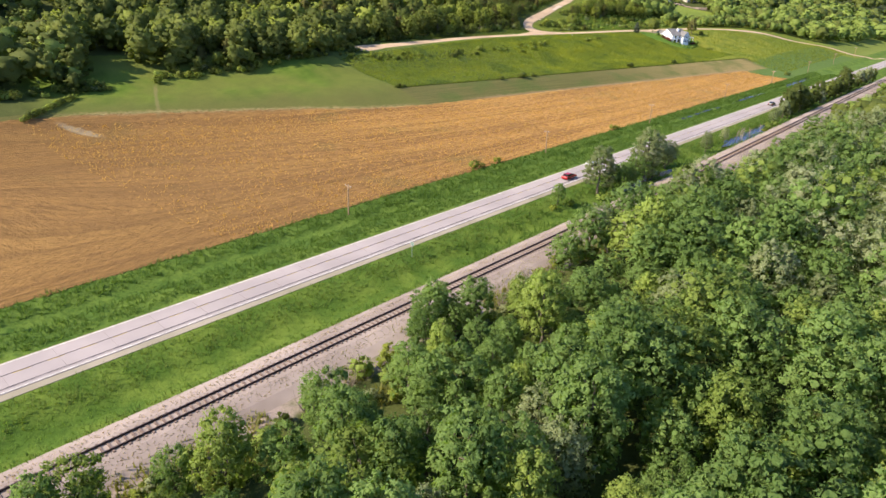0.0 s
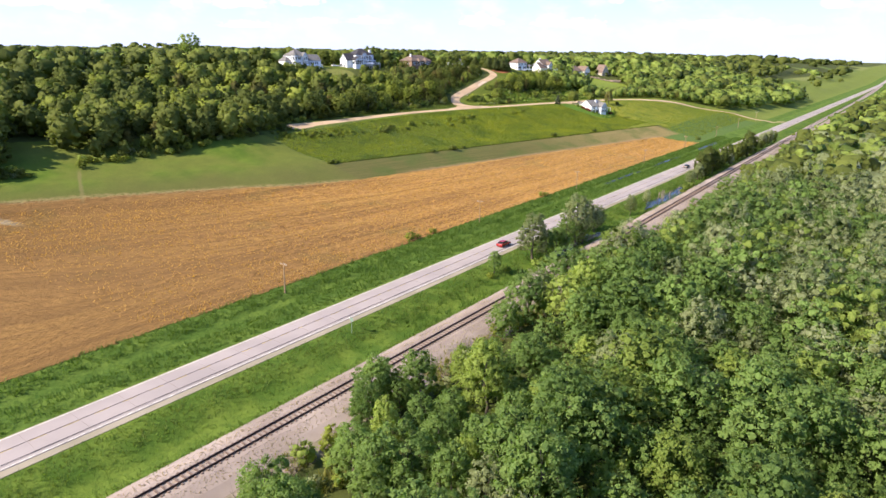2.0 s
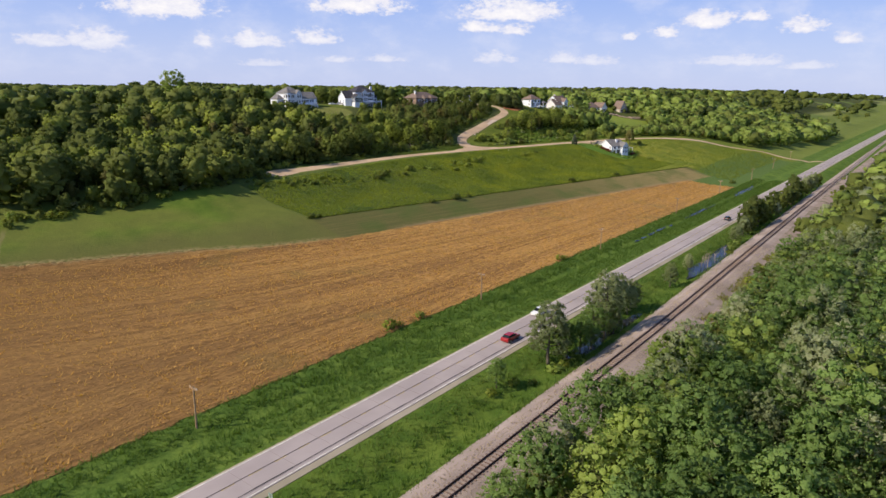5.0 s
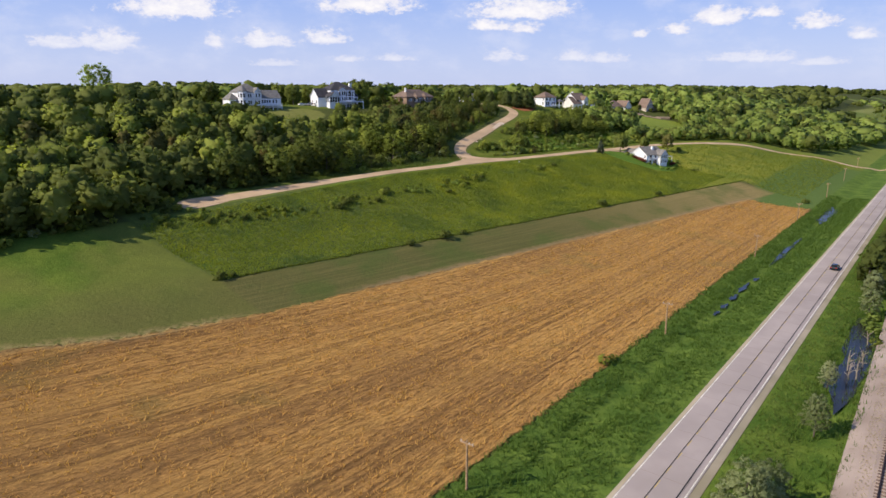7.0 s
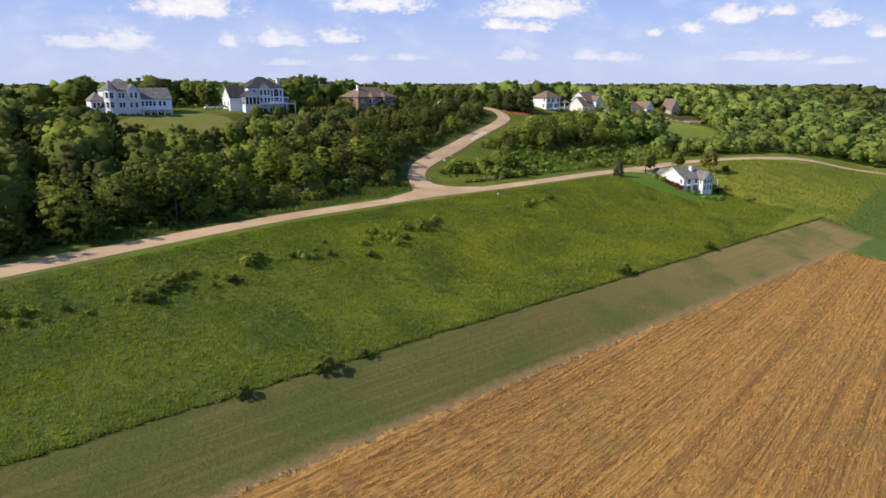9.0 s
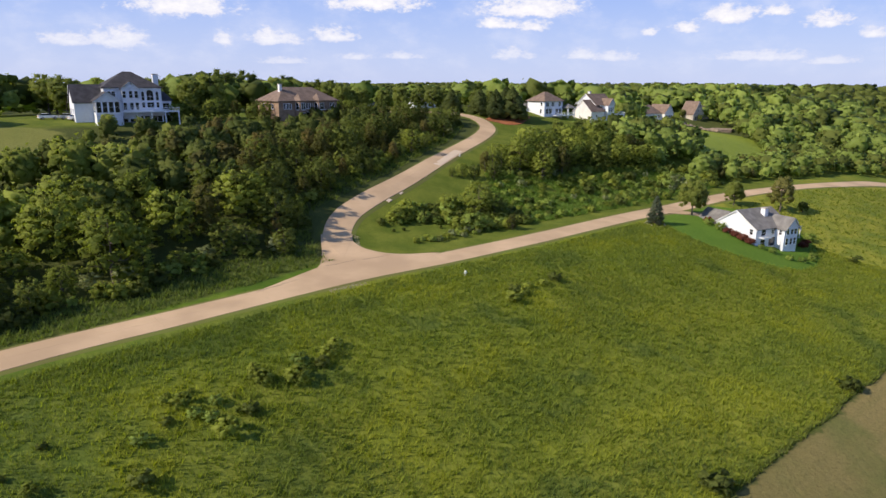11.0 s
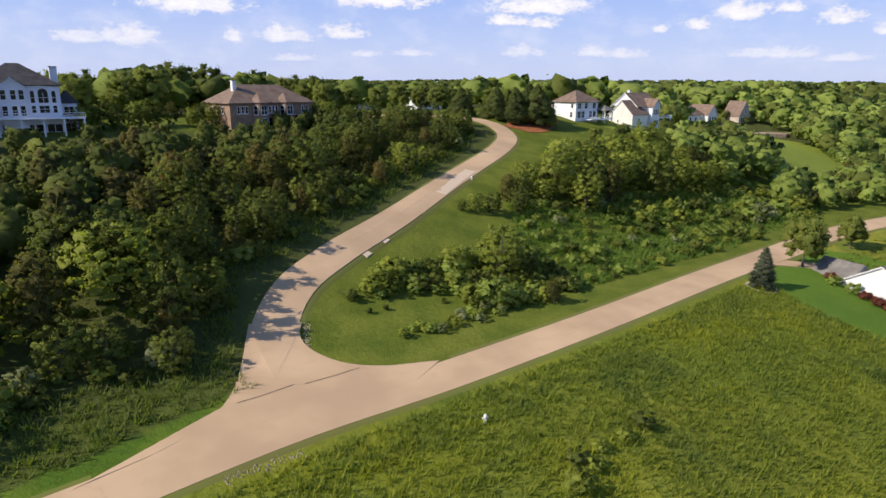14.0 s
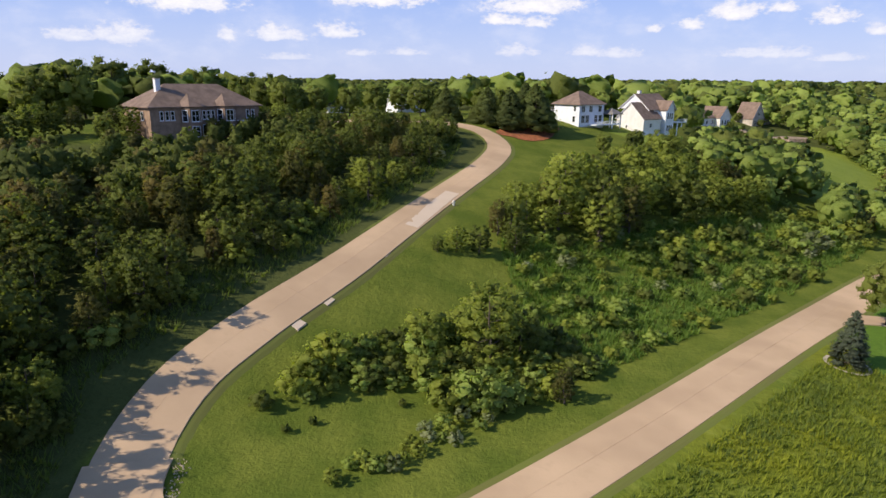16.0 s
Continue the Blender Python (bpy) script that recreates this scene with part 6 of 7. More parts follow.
crack([(240.5, 169.4), (242.5, 169.0), (245.0, 168.7)], 0.05, TAR, "tar_crack", lane, 0.225)
crack([(245.6, 168.2), (248.0, 167.6), (250.3, 167.2)], 0.05, TAR, "tar_crack", lane, 0.225)
for u, v, a in ((265.8, 182.9, 15), (269.8, 184.0, 15), (279.5, 186.8, 18)):
    slab = Build()
    turn_ = math.radians(a)
    ring_ = [(u + du * math.cos(turn_) - dv * math.sin(turn_), v + du * math.sin(turn_) + dv * math.cos(turn_)) for du, dv in ((-0.55, -0.55), (0.55, -0.55), (0.55, 0.55), (-0.55, 0.55))]
    base_ = at_uv(u, v)
    tops, lows = [at_uv(*q, 0.14) - base_ for q in ring_], [at_uv(*q, -0.2) - base_ for q in ring_]
    slab.face(tops)
    for i_ in range(4):
        slab.face([lows[i_], lows[(i_ + 1) % 4], tops[(i_ + 1) % 4], tops[i_]])
    pad = part("slab", slab, LANE_NEW)
    tagged(pad, "pale concrete mailbox pad beside the lane", "concrete pad", "pads beside the lane")
    pad.matrix_basis = pose(*base_)
patch = ribbon(smooth_line([(286.5, 189.6), (292, 191.5), (299.5, 194.2)], 1.5), [-0.9, 0.9], [0.16, 0.16], 0.05)
part("slab", patch, LANE_NEW, upper_lane, "new pale concrete slab")

# ---- hydrants, markers, spruce ring ----
HYDRANT = plain("hydrant_paint", (0.75, 0.73, 0.68), 0.5, 0.1, 4.0)
for u, v in ((251.3, 155.3), (296.0, 191.2)):
    hyd = thing("hydrant", "small pale fire hydrant in long grass", "hydrant")
    hyd.matrix_basis = Matrix.LocRotScale(at_uv(u, v), Euler((0, 0, 0.4)), (0.8, 0.8, 0.72))
    part("body", Build().tube((0, 0, -0.1), (0, 0, 0.75), 0.17, 0.16, 10).tube((0, 0, 0.75), (0, 0, 0.95), 0.20, 0.06, 10), HYDRANT, hyd)
    for s in (-1, 1):
        part("nozzle", Build().tube((0.1 * s, 0, 0.55), (0.3 * s, 0, 0.55), 0.09, 0.09, 8), HYDRANT, hyd)
ring_mesh = Build()
c0 = at_uv(297.6, 149.0)
for i in range(28):
    a0, a1 = 2 * math.pi * i / 28, 2 * math.pi * (i + 1) / 28
    quad = []
    for a, r in ((a0, 1.55), (a1, 1.55), (a1, 1.85), (a0, 1.85)):
        x, y = c0.x + r * math.cos(a), c0.y + r * math.sin(a)
        quad.append((x, y, ground_z(x, y) + 0.10))
    ring_mesh.face(quad)
tagged(new("edging", ring_mesh.mesh("edging", [STONE_EDGE := plain("edging_stone", (0.55, 0.48, 0.40), 0.9, 0.15, 3.0)])), "pale stone edging round the spruce", "edging")
SIGN = plain("sign_metal", (0.28, 0.36, 0.30), 0.6, 0.1, 3.0)
sign = thing("road_sign", "small road sign on a thin post beside the highway", "road sign")
sign.matrix_basis = pose(*at_uv(56.0, 56.6), 0, 0, YAW_U + 90)
part("post", Build().tube((0, 0, -0.3), (0, 0, 2.2), 0.035, 0.035, 6), SIGN, sign)
part("plate", Build().box(-0.28, 0.28, -0.06, -0.03, 1.65, 2.2), SIGN, sign)


# ---- cars ----
TYRE = plain("tyre", (0.02, 0.02, 0.02), 0.8, 0.1, 5.0)
RIM = plain("rim", (0.5, 0.5, 0.5), 0.35, 0.1, 5.0, metal=0.8)
LAMP = plain("lamp_glass", (0.75, 0.75, 0.72), 0.15, 0.05, 5.0)
TAIL = plain("tail_lamp", (0.4, 0.02, 0.02), 0.2, 0.05, 5.0)


def car(label, paint, m, group=""):
    """A saloon or wagon 3.4 m long, shaped from a side profile."""
    c = thing("car", label, "car", m, group)
    k = 0.74
    side = [(-2.25, 0.35), (-2.3, 0.75), (-2.2, 0.98), (-1.75, 1.04), (1.0, 1.0), (1.9, 0.90), (2.25, 0.72), (2.28, 0.38)]
    b, w = Build(), 0.88
    n = len(side)
    for y, tuck in ((-w, 0.0), (w, 0.0)):
        b.v += [(x * k, y * k * (0.94 if z > 0.9 else 1.0), z * k) for x, z in side]
    b.f += [tuple(range(n)), tuple(reversed(range(n, 2 * n)))] + [(i, n + i, n + (i + 1) % n, (i + 1) % n) for i in range(n)]
    b.m += [0] * (n + 2)
    part("body", b, paint, c)
    cab = [(-1.85, 1.02), (-1.45, 1.42), (0.25, 1.45), (1.05, 1.0)]
    g = Build()
    for y in (-0.78, 0.78):
        g.v += [(x * k, y * k * (0.82 if z > 1.2 else 1.0), z * k) for x, z in cab]
    g.f += [(0, 1, 2, 3), (7, 6, 5, 4), (0, 4, 5, 1), (2, 6, 7, 3)]
    g.m += [0] * 4
    part("windows", g, GLASS_CAR, c)
    part("roof", Build().box(-1.42 * k, 0.22 * k, -0.64 * k, 0.64 * k, 1.42 * k, 1.49 * k), paint, c)
    for x in (-1.4, 1.4):
        for y in (-0.86, 0.86):
            t = part("wheel", Build().tube((x * k, (y - 0.1) * k, 0.33 * k), (x * k, (y + 0.1) * k, 0.33 * k), 0.33 * k, 0.33 * k, 14), TYRE, c)
            part("rim", Build().tube((x * k, (y - 0.115) * k, 0.33 * k), (x * k, (y + 0.115) * k, 0.33 * k), 0.19 * k, 0.19 * k, 10), RIM, t)
    for y in (-0.62, 0.62):
        part("headlight", Build().box(2.18 * k, 2.28 * k, (y - 0.17) * k, (y + 0.17) * k, 0.62 * k, 0.76 * k), LAMP, c)
        part("tail_light", Build().box(-2.31 * k, -2.22 * k, (y - 0.15) * k, (y + 0.15) * k, 0.7 * k, 0.9 * k), TAIL, c)
    return c


GLASS_CAR = plain("car_glass", (0.015, 0.018, 0.02), 0.08, 0.1, 3.0)
PAINT_RED = plain("red_paint", (0.33, 0.012, 0.015), 0.25, 0.05, 2.0)
PAINT_DARK = plain("dark_paint", (0.022, 0.022, 0.028), 0.25, 0.05, 2.0)
PAINT_WHITE = plain("white_paint", (0.78, 0.78, 0.78), 0.25, 0.04, 2.0)
PAINT_SILVER = plain("silver_paint", (0.42, 0.43, 0.45), 0.3, 0.05, 2.0, metal=0.4)
for label, paint, u, v, way_ in (("red car on the highway", PAINT_RED, 103.0, 61.5, 0), ("dark car on the highway", PAINT_DARK, 222.0, 61.5, 0), ("white car on the highway", PAINT_WHITE, 115.6, 63.8, 180)):
    q = at_uv(u, HIGHWAY_V)
    x, y = to_xy(u, v)
    car(label, paint, pose(x, y, q.z + 0.32, 0, 0, YAW_U + way_), "cars on the highway")
for label, paint, x, y, a in (("white car parked on the drive", PAINT_WHITE, -17.5, 341.0, 40), ("silver car parked on the drive", PAINT_SILVER, -14.2, 342.2, 35), ("white car parked near the garage", PAINT_WHITE, -12.0, 341.0, 45)):
    car(label, paint, pose(x, y, ground_z(x, y) + 0.05, 0, 0, a), "parked cars")

# clipped and flowering shrubs round the white house
RED_BUSH = Plant("shrub", "dark red-leaved shrub against the white wall", "shrub", 1.3, 0.9, 0.0, 12, 48, 0.12, LEAF_RED, 71, size=0.45, trunk=False)
for x, y, s, red in ((107.2, 320.2, 0.9, 1), (107.9, 318.8, 1.0, 1), (108.6, 317.4, 1.1, 1), (109.3, 316.2, 1.0, 1), (106.6, 321.6, 0.8, 0), (105.4, 323.6, 0.75, 0), (106.0, 325.2, 0.9, 1), (110.8, 315.0, 0.5, 0), (112.4, 314.2, 0.6, 0),
                     (114.6, 312.6, 0.5, 0), (117.0, 312.8, 0.6, 0), (121.4, 319.8, 1.0, 1), (122.8, 321.4, 0.9, 1), (124.5, 323.0, 0.9, 0), (119.6, 314.2, 0.6, 0), (121.0, 316.0, 0.6, 0)):
    (RED_BUSH if red else bush_kinds[1]).place(x, y, s, x, "shrubs round the white house", sink=0.05)
drive = ribbon(smooth_line([(309.0, 152.0), (312.5, 149.0), (316.0, 144.6), (317.5, 141.0)], 1.0), [-1.2, 1.2], [0.09, 0.09], 0.3)
tagged(new("driveway", drive.mesh("driveway", [LANE])), "short concrete drive to the white house", "driveway", kind="structure")


# ---- sleepers under the rails ----
sleeper_mesh = Build().box(-0.09, 0.09, -0.92, 0.92, -0.06, 0.07).mesh("sleeper", [SLEEPER])
for k in range(300):
    u = 4.0 + 0.62 * k
    x, y = to_xy(u, rail_u(u))
    ob = part("sleeper", sleeper_mesh, [], rails)
    ob.matrix_basis = pose(x, y, TRACK_Z, 0, 0, YAW_U + 0.7 + 1.2 * math.sin(7.1 * k))
rest_b = Build()
for k in range(300, 620):
    u = 4.0 + 0.62 * k
    v = rail_u(u)
    q = [(*to_xy(u + a, v + c), TRACK_Z + 0.07) for a, c in ((-0.09, -0.92), (0.09, -0.92), (0.09, 0.92), (-0.09, 0.92))]
    rest_b.face(q)
tagged(part("sleepers", rest_b, SLEEPER, rails), kind="stuff")

# ---- concrete slabs of the highway and the lanes ----
slab_mesh = Build().box(-2.385, 2.385, -1.13, 1.13, -0.05, 0.035).mesh("slab", [CONCRETE])
road_z = at_uv(200, HIGHWAY_V).z
for k in range(74):
    for side_ in (-1, 1):
        u = 2.0 + 4.8 * k
        x, y = to_xy(u, HIGHWAY_V + side_ * 1.165)
        ob = part("slab", slab_mesh, [], highway)
        ob.matrix_basis = pose(x, y, road_z + 0.27, -0.9 * side_, 0, YAW_U)


def lane_slabs(line, right, left, lift, parent, lo, hi, every=3):
    """Concrete slabs laid along a lane, two abreast, with open joints."""
    def edge_point(k, o):
        (u0, v0), (u1, v1) = line[max(0, k - 1)], line[min(len(line) - 1, k + 1)]
        d = Vector((u1 - u0, v1 - v0)).normalized()
        u, v = line[k]
        p = at_uv(u - d.y * o, v + d.x * o)
        p.z = 0.85 * p.z + 0.15 * at_uv(u, v).z + lift + 0.03 * (1 - abs(o) / max(left, right))
        return p
    ks = [k for k, (u, v) in enumerate(line) if lo <= u <= hi]
    for k0 in range(ks[0], ks[-1] - every + 1, every):
        for o0, o1 in ((-right + 0.02, -0.006), (0.006, left - 0.02)):
            b = Build()
            for k in range(k0, k0 + every):
                a, c, e, f = edge_point(k, o0), edge_point(k + 1, o0), edge_point(k + 1, o1), edge_point(k, o1)
                if k == k0:
                    d = (c - a).normalized() * 0.03
                    a, f = a + d * 0.35, f + d * 0.35
                b.face([a, c, e, f])
                for p, q in ((a, c), (c, e), (e, f), (f, a)):
                    b.face([p, q, q - Vector((0, 0, 0.03)), p - Vector((0, 0, 0.03))])
            part("slab", b, LANE, parent)


lane_slabs(LOW, 2.25, 1.95, 0.085, lane, 172, 236)
lane_slabs(LOW, 2.25, 1.95, 0.085, lane, 258, 350)
lane_slabs(UPPER, 2.2, 1.85, 0.105, upper_lane, 251, 332)


# ---- houses ----
SIDING = plain("white_siding", (0.74, 0.76, 0.82), 0.6, 0.05, 0.8, bumpy=0.15, fine=9.0)
CREAM = plain("cream_siding", (0.74, 0.725, 0.70), 0.65, 0.06, 0.8, bumpy=0.15, fine=9.0)
BRICK = plain("tan_brick", (0.30, 0.205, 0.145), 0.85, 0.16, 1.2, bumpy=0.3, fine=6.0)
STONE = plain("pale_stone", (0.50, 0.44, 0.37), 0.9, 0.2, 1.0, bumpy=0.5, fine=4.0)
TRIM = plain("white_trim", (0.78, 0.79, 0.83), 0.5, 0.04, 2.0)
GREY_ROOF = plain("grey_shingle", (0.20, 0.19, 0.185), 0.9, 0.16, 0.9, bumpy=0.4, fine=12.0)
DARK_ROOF = plain("dark_shingle", (0.065, 0.062, 0.072), 0.9, 0.2, 0.9, bumpy=0.4, fine=12.0)
BROWN_ROOF = plain("brown_shingle", (0.215, 0.155, 0.125), 0.9, 0.16, 0.9, bumpy=0.4, fine=12.0)
GLASS = plain("window_glass", (0.012, 0.015, 0.02), 0.08, 0.2, 0.7)
GLASS.node_tree.nodes["Principled BSDF"].inputs["Specular IOR Level"].default_value = 0.6
WOOD = plain("deck_wood", (0.20, 0.12, 0.075), 0.85, 0.2, 2.0)


def block(house, x0, x1, y0, y1, z0, z1, mat, name="wall"):
    return part(name, Build().box(x0, x1, y0, y1, z0, z1), mat, house)


def roof_gable(house, x0, x1, y0, y1, ze, zr, roof, wall, axis="x", over=0.25, thick=0.12):
    """A gable roof with real thickness, and the wall triangles below its ends."""
    def turn(p):
        return (p[1], p[0], p[2]) if axis == "y" else p
    if axis == "y":
        x0, x1, y0, y1 = y0, y1, x0, x1
    ym = (y0 + y1) / 2
    drop = (zr - ze) / (ym - y0) * over
    b = Build()
    a0, a1 = x0 - over, x1 + over
    for ya, sgn in ((y0 - over, 1), (y1 + over, -1)):
        p = [(a0, ya, ze - drop), (a1, ya, ze - drop), (a1, ym, zr), (a0, ym, zr)]
        up = [(x, y, z + thick) for x, y, z in p]
        for q in ([p[0], p[1], p[2], p[3]], up, [p[0], p[1], up[1], up[0]], [p[0], p[3], up[3], up[0]], [p[1], p[2], up[2], up[1]]):
            b.face([turn(c) for c in q])
    part("roof", b, roof, house)
    for x in (x0, x1 - 0.12):
        g = Build()
        tri = [(x, y0, ze), (x, y1, ze), (x, ym, zr)]
        tri2 = [(x + 0.12, c[1], c[2]) for c in tri]
        g.face([turn(c) for c in tri])
        g.face([turn(c) for c in tri2])
        part("gable_wall", g, wall, house)
    for x in (a0, a1 - 0.05):
        f = Build()
        for ya in (y0 - over, y1 + over):
            for s in (0, 1):
                f.face([turn(c) for c in ((x + 0.05 * s, ya, ze - drop - 0.12), (x + 0.05 * s, ya, ze - drop + thick), (x + 0.05 * s, ym, zr + thick), (x + 0.05 * s, ym, zr - 0.12))])
        part("bargeboard", f, TRIM, house)


def roof_hip(house, x0, x1, y0, y1, ze, zr, roof, over=0.3, name="roof", parent=None):
    x0, x1, y0, y1 = x0 - over, x1 + over, y0 - over, y1 + over
    w, d = x1 - x0, y1 - y0
    if w >= d:
        ra, rb = (x0 + d / 2, (y0 + y1) / 2, zr), (x1 - d / 2, (y0 + y1) / 2, zr)
    else:
        ra, rb = ((x0 + x1) / 2, y0 + w / 2, zr), ((x0 + x1) / 2, y1 - w / 2, zr)
    c = [(x0, y0, ze), (x1, y0, ze), (x1, y1, ze), (x0, y1, ze)]
    low = [(x, y, z - 0.12) for x, y, z in c]
    b = Build()
    if w >= d:
        b.face([c[0], c[1], rb, ra])
        b.face([c[1], c[2], rb])
        b.face([c[2], c[3], ra, rb])
        b.face([c[3], c[0], ra])
    else:
        b.face([c[0], c[1], ra])
        b.face([c[1], c[2], rb, ra])
        b.face([c[2], c[3], rb])
        b.face([c[3], c[0], ra, rb])
    for i in range(4):
        b.face([low[i], low[(i + 1) % 4], c[(i + 1) % 4], c[i]])
    b.face(low[::-1])
    return part(name, b, roof, parent or house)


WINDOWS = {}


def window(house, x, y, z, w, h, face=0, bars=1, arch=False, frame_mat=None):
    """A window with frame, sill, glazing bar and pane, on a wall that looks along -y when face is 0 (degrees)."""
    key = (w, h, bars, arch)
    if key not in WINDOWS:
        t, n = 0.07, 9
        outer = [(-w / 2, -0.04), (w / 2, -0.04), (w / 2, h)]
        inner = [(-w / 2 + t, 0.03), (w / 2 - t, 0.03), (w / 2 - t, h - t)]
        if arch:
            outer += [(w / 2 * math.cos(math.pi * i / n), h + w * 0.42 * math.sin(math.pi * i / n)) for i in range(1, n)]
            inner += [((w / 2 - t) * math.cos(math.pi * i / n), h - t + w * 0.42 * math.sin(math.pi * i / n)) for i in range(1, n)]
        outer.append((-w / 2, h))
        inner.append((-w / 2 + t, h - t))
        f, m = Build(), len(outer)
        f.v = [(a, d, c) for d in (-0.06, 0.0) for ring_ in (outer, inner) for a, c in ring_]
        for i in range(m):
            k = (i + 1) % m
            f.f += [(i, k, m + k, m + i), (i + 2 * m, k + 2 * m, k, i), (m + i, m + k, 3 * m + k, 3 * m + i)]
            f.m += [0, 0, 0]
        p = Build().face_ring(inner, -0.02)
        sill = Build().box(-w / 2 - 0.06, w / 2 + 0.06, -0.11, 0.0, -0.10, -0.045)
        post = Build().box(-0.025, 0.025, -0.05, -0.022, 0.03, h - t)
        cross = Build().box(-w / 2 + t, w / 2 - t, -0.045, -0.022, h * 0.5 - 0.025, h * 0.5 + 0.025)
        WINDOWS[key] = (f.mesh("window", [TRIM]), p.mesh("pane", [GLASS]), sill.mesh("sill", [TRIM]), post.mesh("glazing_bar", [TRIM]), cross.mesh("glazing_bar", [TRIM]))
    frame_mesh, pane, sill, post, cross = WINDOWS[key]
    ob = part("window", frame_mesh, [], house, m=pose(x, y, z, 0, 0, face))
    part("pane", pane, [], ob)
    part("sill", sill, [], ob)
    part("glazing_bar", cross, [], ob)
    for i in range(1, bars):
        part("glazing_bar", post, [], ob, m=pose(-w / 2 + w * i / bars, 0, 0))
    return ob


def chimney(house, x, y, z0, z1, mat, w=0.8):
    c = part("chimney", Build().box(x - w / 2, x + w / 2, y - w / 2, y + w / 2, z0, z1), mat, house)
    part("chimney_cap", Build().box(x - w / 2 - 0.08, x + w / 2 + 0.08, y - w / 2 - 0.08, y + w / 2 + 0.08, z1, z1 + 0.12), STONE, c)


def railing(house, x0, x1, y, z, mat, h=0.7):
    rail_ = part("railing", Build().box(x0, x1, y - 0.03, y + 0.03, z + h - 0.06, z + h).box(x0, x1, y - 0.02, y + 0.02, z + 0.06, z + 0.11), mat, house)
    n = max(2, int((x1 - x0) / 0.28))
    b = Build()
    for i in range(n + 1):
        c = x0 + (x1 - x0) * i / n
        b.box(c - 0.02, c + 0.02, y - 0.02, y + 0.02, z, z + h - 0.05)
    part("balusters", b, mat, rail_)


def house_at(label, x, y, z, yaw, group="", wide=1.0):
    return thing("house", label, "house", pose(x, y, z, 0, 0, yaw) @ Matrix.Diagonal((wide, 1, 1, 1)), group)


# the white house below the lane
hs = house_at("white two-storey house with grey shingle roof on the slope", 113.0, 321.9, 9.0, 22.0, "", 0.94)
block(hs, -5, 3.9, -4.3, 4.3, -1.2, 3.15, SIDING)
roof_gable(hs, -5, 3.9, -4.3, 4.3, 3.1, 5.75, GREY_ROOF, SIDING)
block(hs, 0.3, 3.9, -6.0, -4.2, -1.2, 3.1, SIDING)
roof_gable(hs, 0.3, 3.9, -6.2, 1.0, 3.05, 4.9, GREY_ROOF, SIDING, "y")
block(hs, -4.6, 0.8, 4.2, 8.8, -0.6, 2.6, SIDING)
roof_gable(hs, -4.6, 0.8, 4.0, 9.0, 2.55, 4.5, GREY_ROOF, SIDING, "y")
chimney(hs, 0.2, -1.6, 3.2, 6.0, SIDING, 0.9)
for y, z in ((-3.3, 0.35), (-3.3, 2.0)):
    window(hs, -5.0, y, z, 0.75, 1.0, -90)
for x in (1.1, 2.2, 3.2):
    window(hs, x, -6.0, 2.0, 0.7, 0.95)
    window(hs, x, -6.0, 0.2, 0.7, 1.2)
window(hs, -0.5, -4.3, 1.9, 0.9, 1.0)
for y in (-5.2,):
    window(hs, 0.3, y, 1.9, 0.6, 0.9, -90)
door = part("door", Build().box(-1.6, 0.2, -4.36, -4.3, -0.2, 1.5), TRIM, hs, "white sliding patio door")
part("pane", Build().box(-1.5, 0.1, -4.39, -4.37, -0.1, 1.4), GLASS, door)
part("balcony", Build().box(-4.2, -2.0, -5.3, -4.3, 1.55, 1.68), TRIM, hs, "white balcony")
railing(hs, -4.2, -2.0, -5.25, 1.66, TRIM)
window(hs, -3.1, -4.3, 1.75, 1.3, 1.2)
window(hs, -3.1, -4.3, -0.1, 1.3, 1.3)
part("deck", Build().box(3.8, 7.2, -3.6, 1.5, 0.1, 0.25), WOOD, hs, "brown wooden deck")
pergola = thing("pergola", "pale wooden pergola beside the white house", "pergola", pose(121.9, 324.6, ground_z(121.9, 324.6), 0, 0, 22))
for i, (x, y) in enumerate(((-1, -1), (1, -1), (-1, 1), (1, 1))):
    part("post", Build().box(x - 0.07, x + 0.07, y - 0.07, y + 0.07, -0.3, 1.9), CREAM, pergola)
for i in range(6):
    part("beam", Build().box(-1.3, 1.3, -1.1 + 0.44 * i - 0.04, -1.1 + 0.44 * i + 0.04, 1.9, 2.05), CREAM, pergola)

# the big white house on the crest
big_white = house_at("large white three-storey house with dark hip roof on the hill crest", -3.0, 342.7, 27.7, 32.0, "houses on the crest", 0.965)
block(big_white, -4.3, 6.3, 0, 9, -1.5, 7.4, SIDING)
roof_hip(big_white, -4.3, 6.3, 0, 9, 7.4, 10.4, DARK_ROOF)
block(big_white, -9.6, -4.2, 0.6, 7.4, -0.5, 4.7, SIDING)
roof_gable(big_white, -9.6, -3.8, 0.6, 7.4, 4.7, 7.8, DARK_ROOF, SIDING)
block(big_white, 6.2, 8.4, 1.2, 6.5, -1.5, 4.9, SIDING)
roof_hip(big_white, 6.2, 8.4, 1.2, 6.5, 4.9, 6.6, DARK_ROOF)
block(big_white, -1.2, 1.9, -0.8, 0.2, 1.5, 7.2, SIDING)
roof_gable(big_white, -1.2, 1.9, -0.9, 3.5, 7.2, 8.4, DARK_ROOF, SIDING, "y")
block(big_white, -6.4, -2.1, -3.0, 0.7, -0.8, 2.6, SIDING)
block(big_white, -6.4, -2.1, -3.0, 0.7, 2.6, 5.0, TRIM, "porch_wall")
roof_gable(big_white, -6.4, -2.1, -3.1, 0.9, 5.0, 6.5, DARK_ROOF, TRIM, "y")
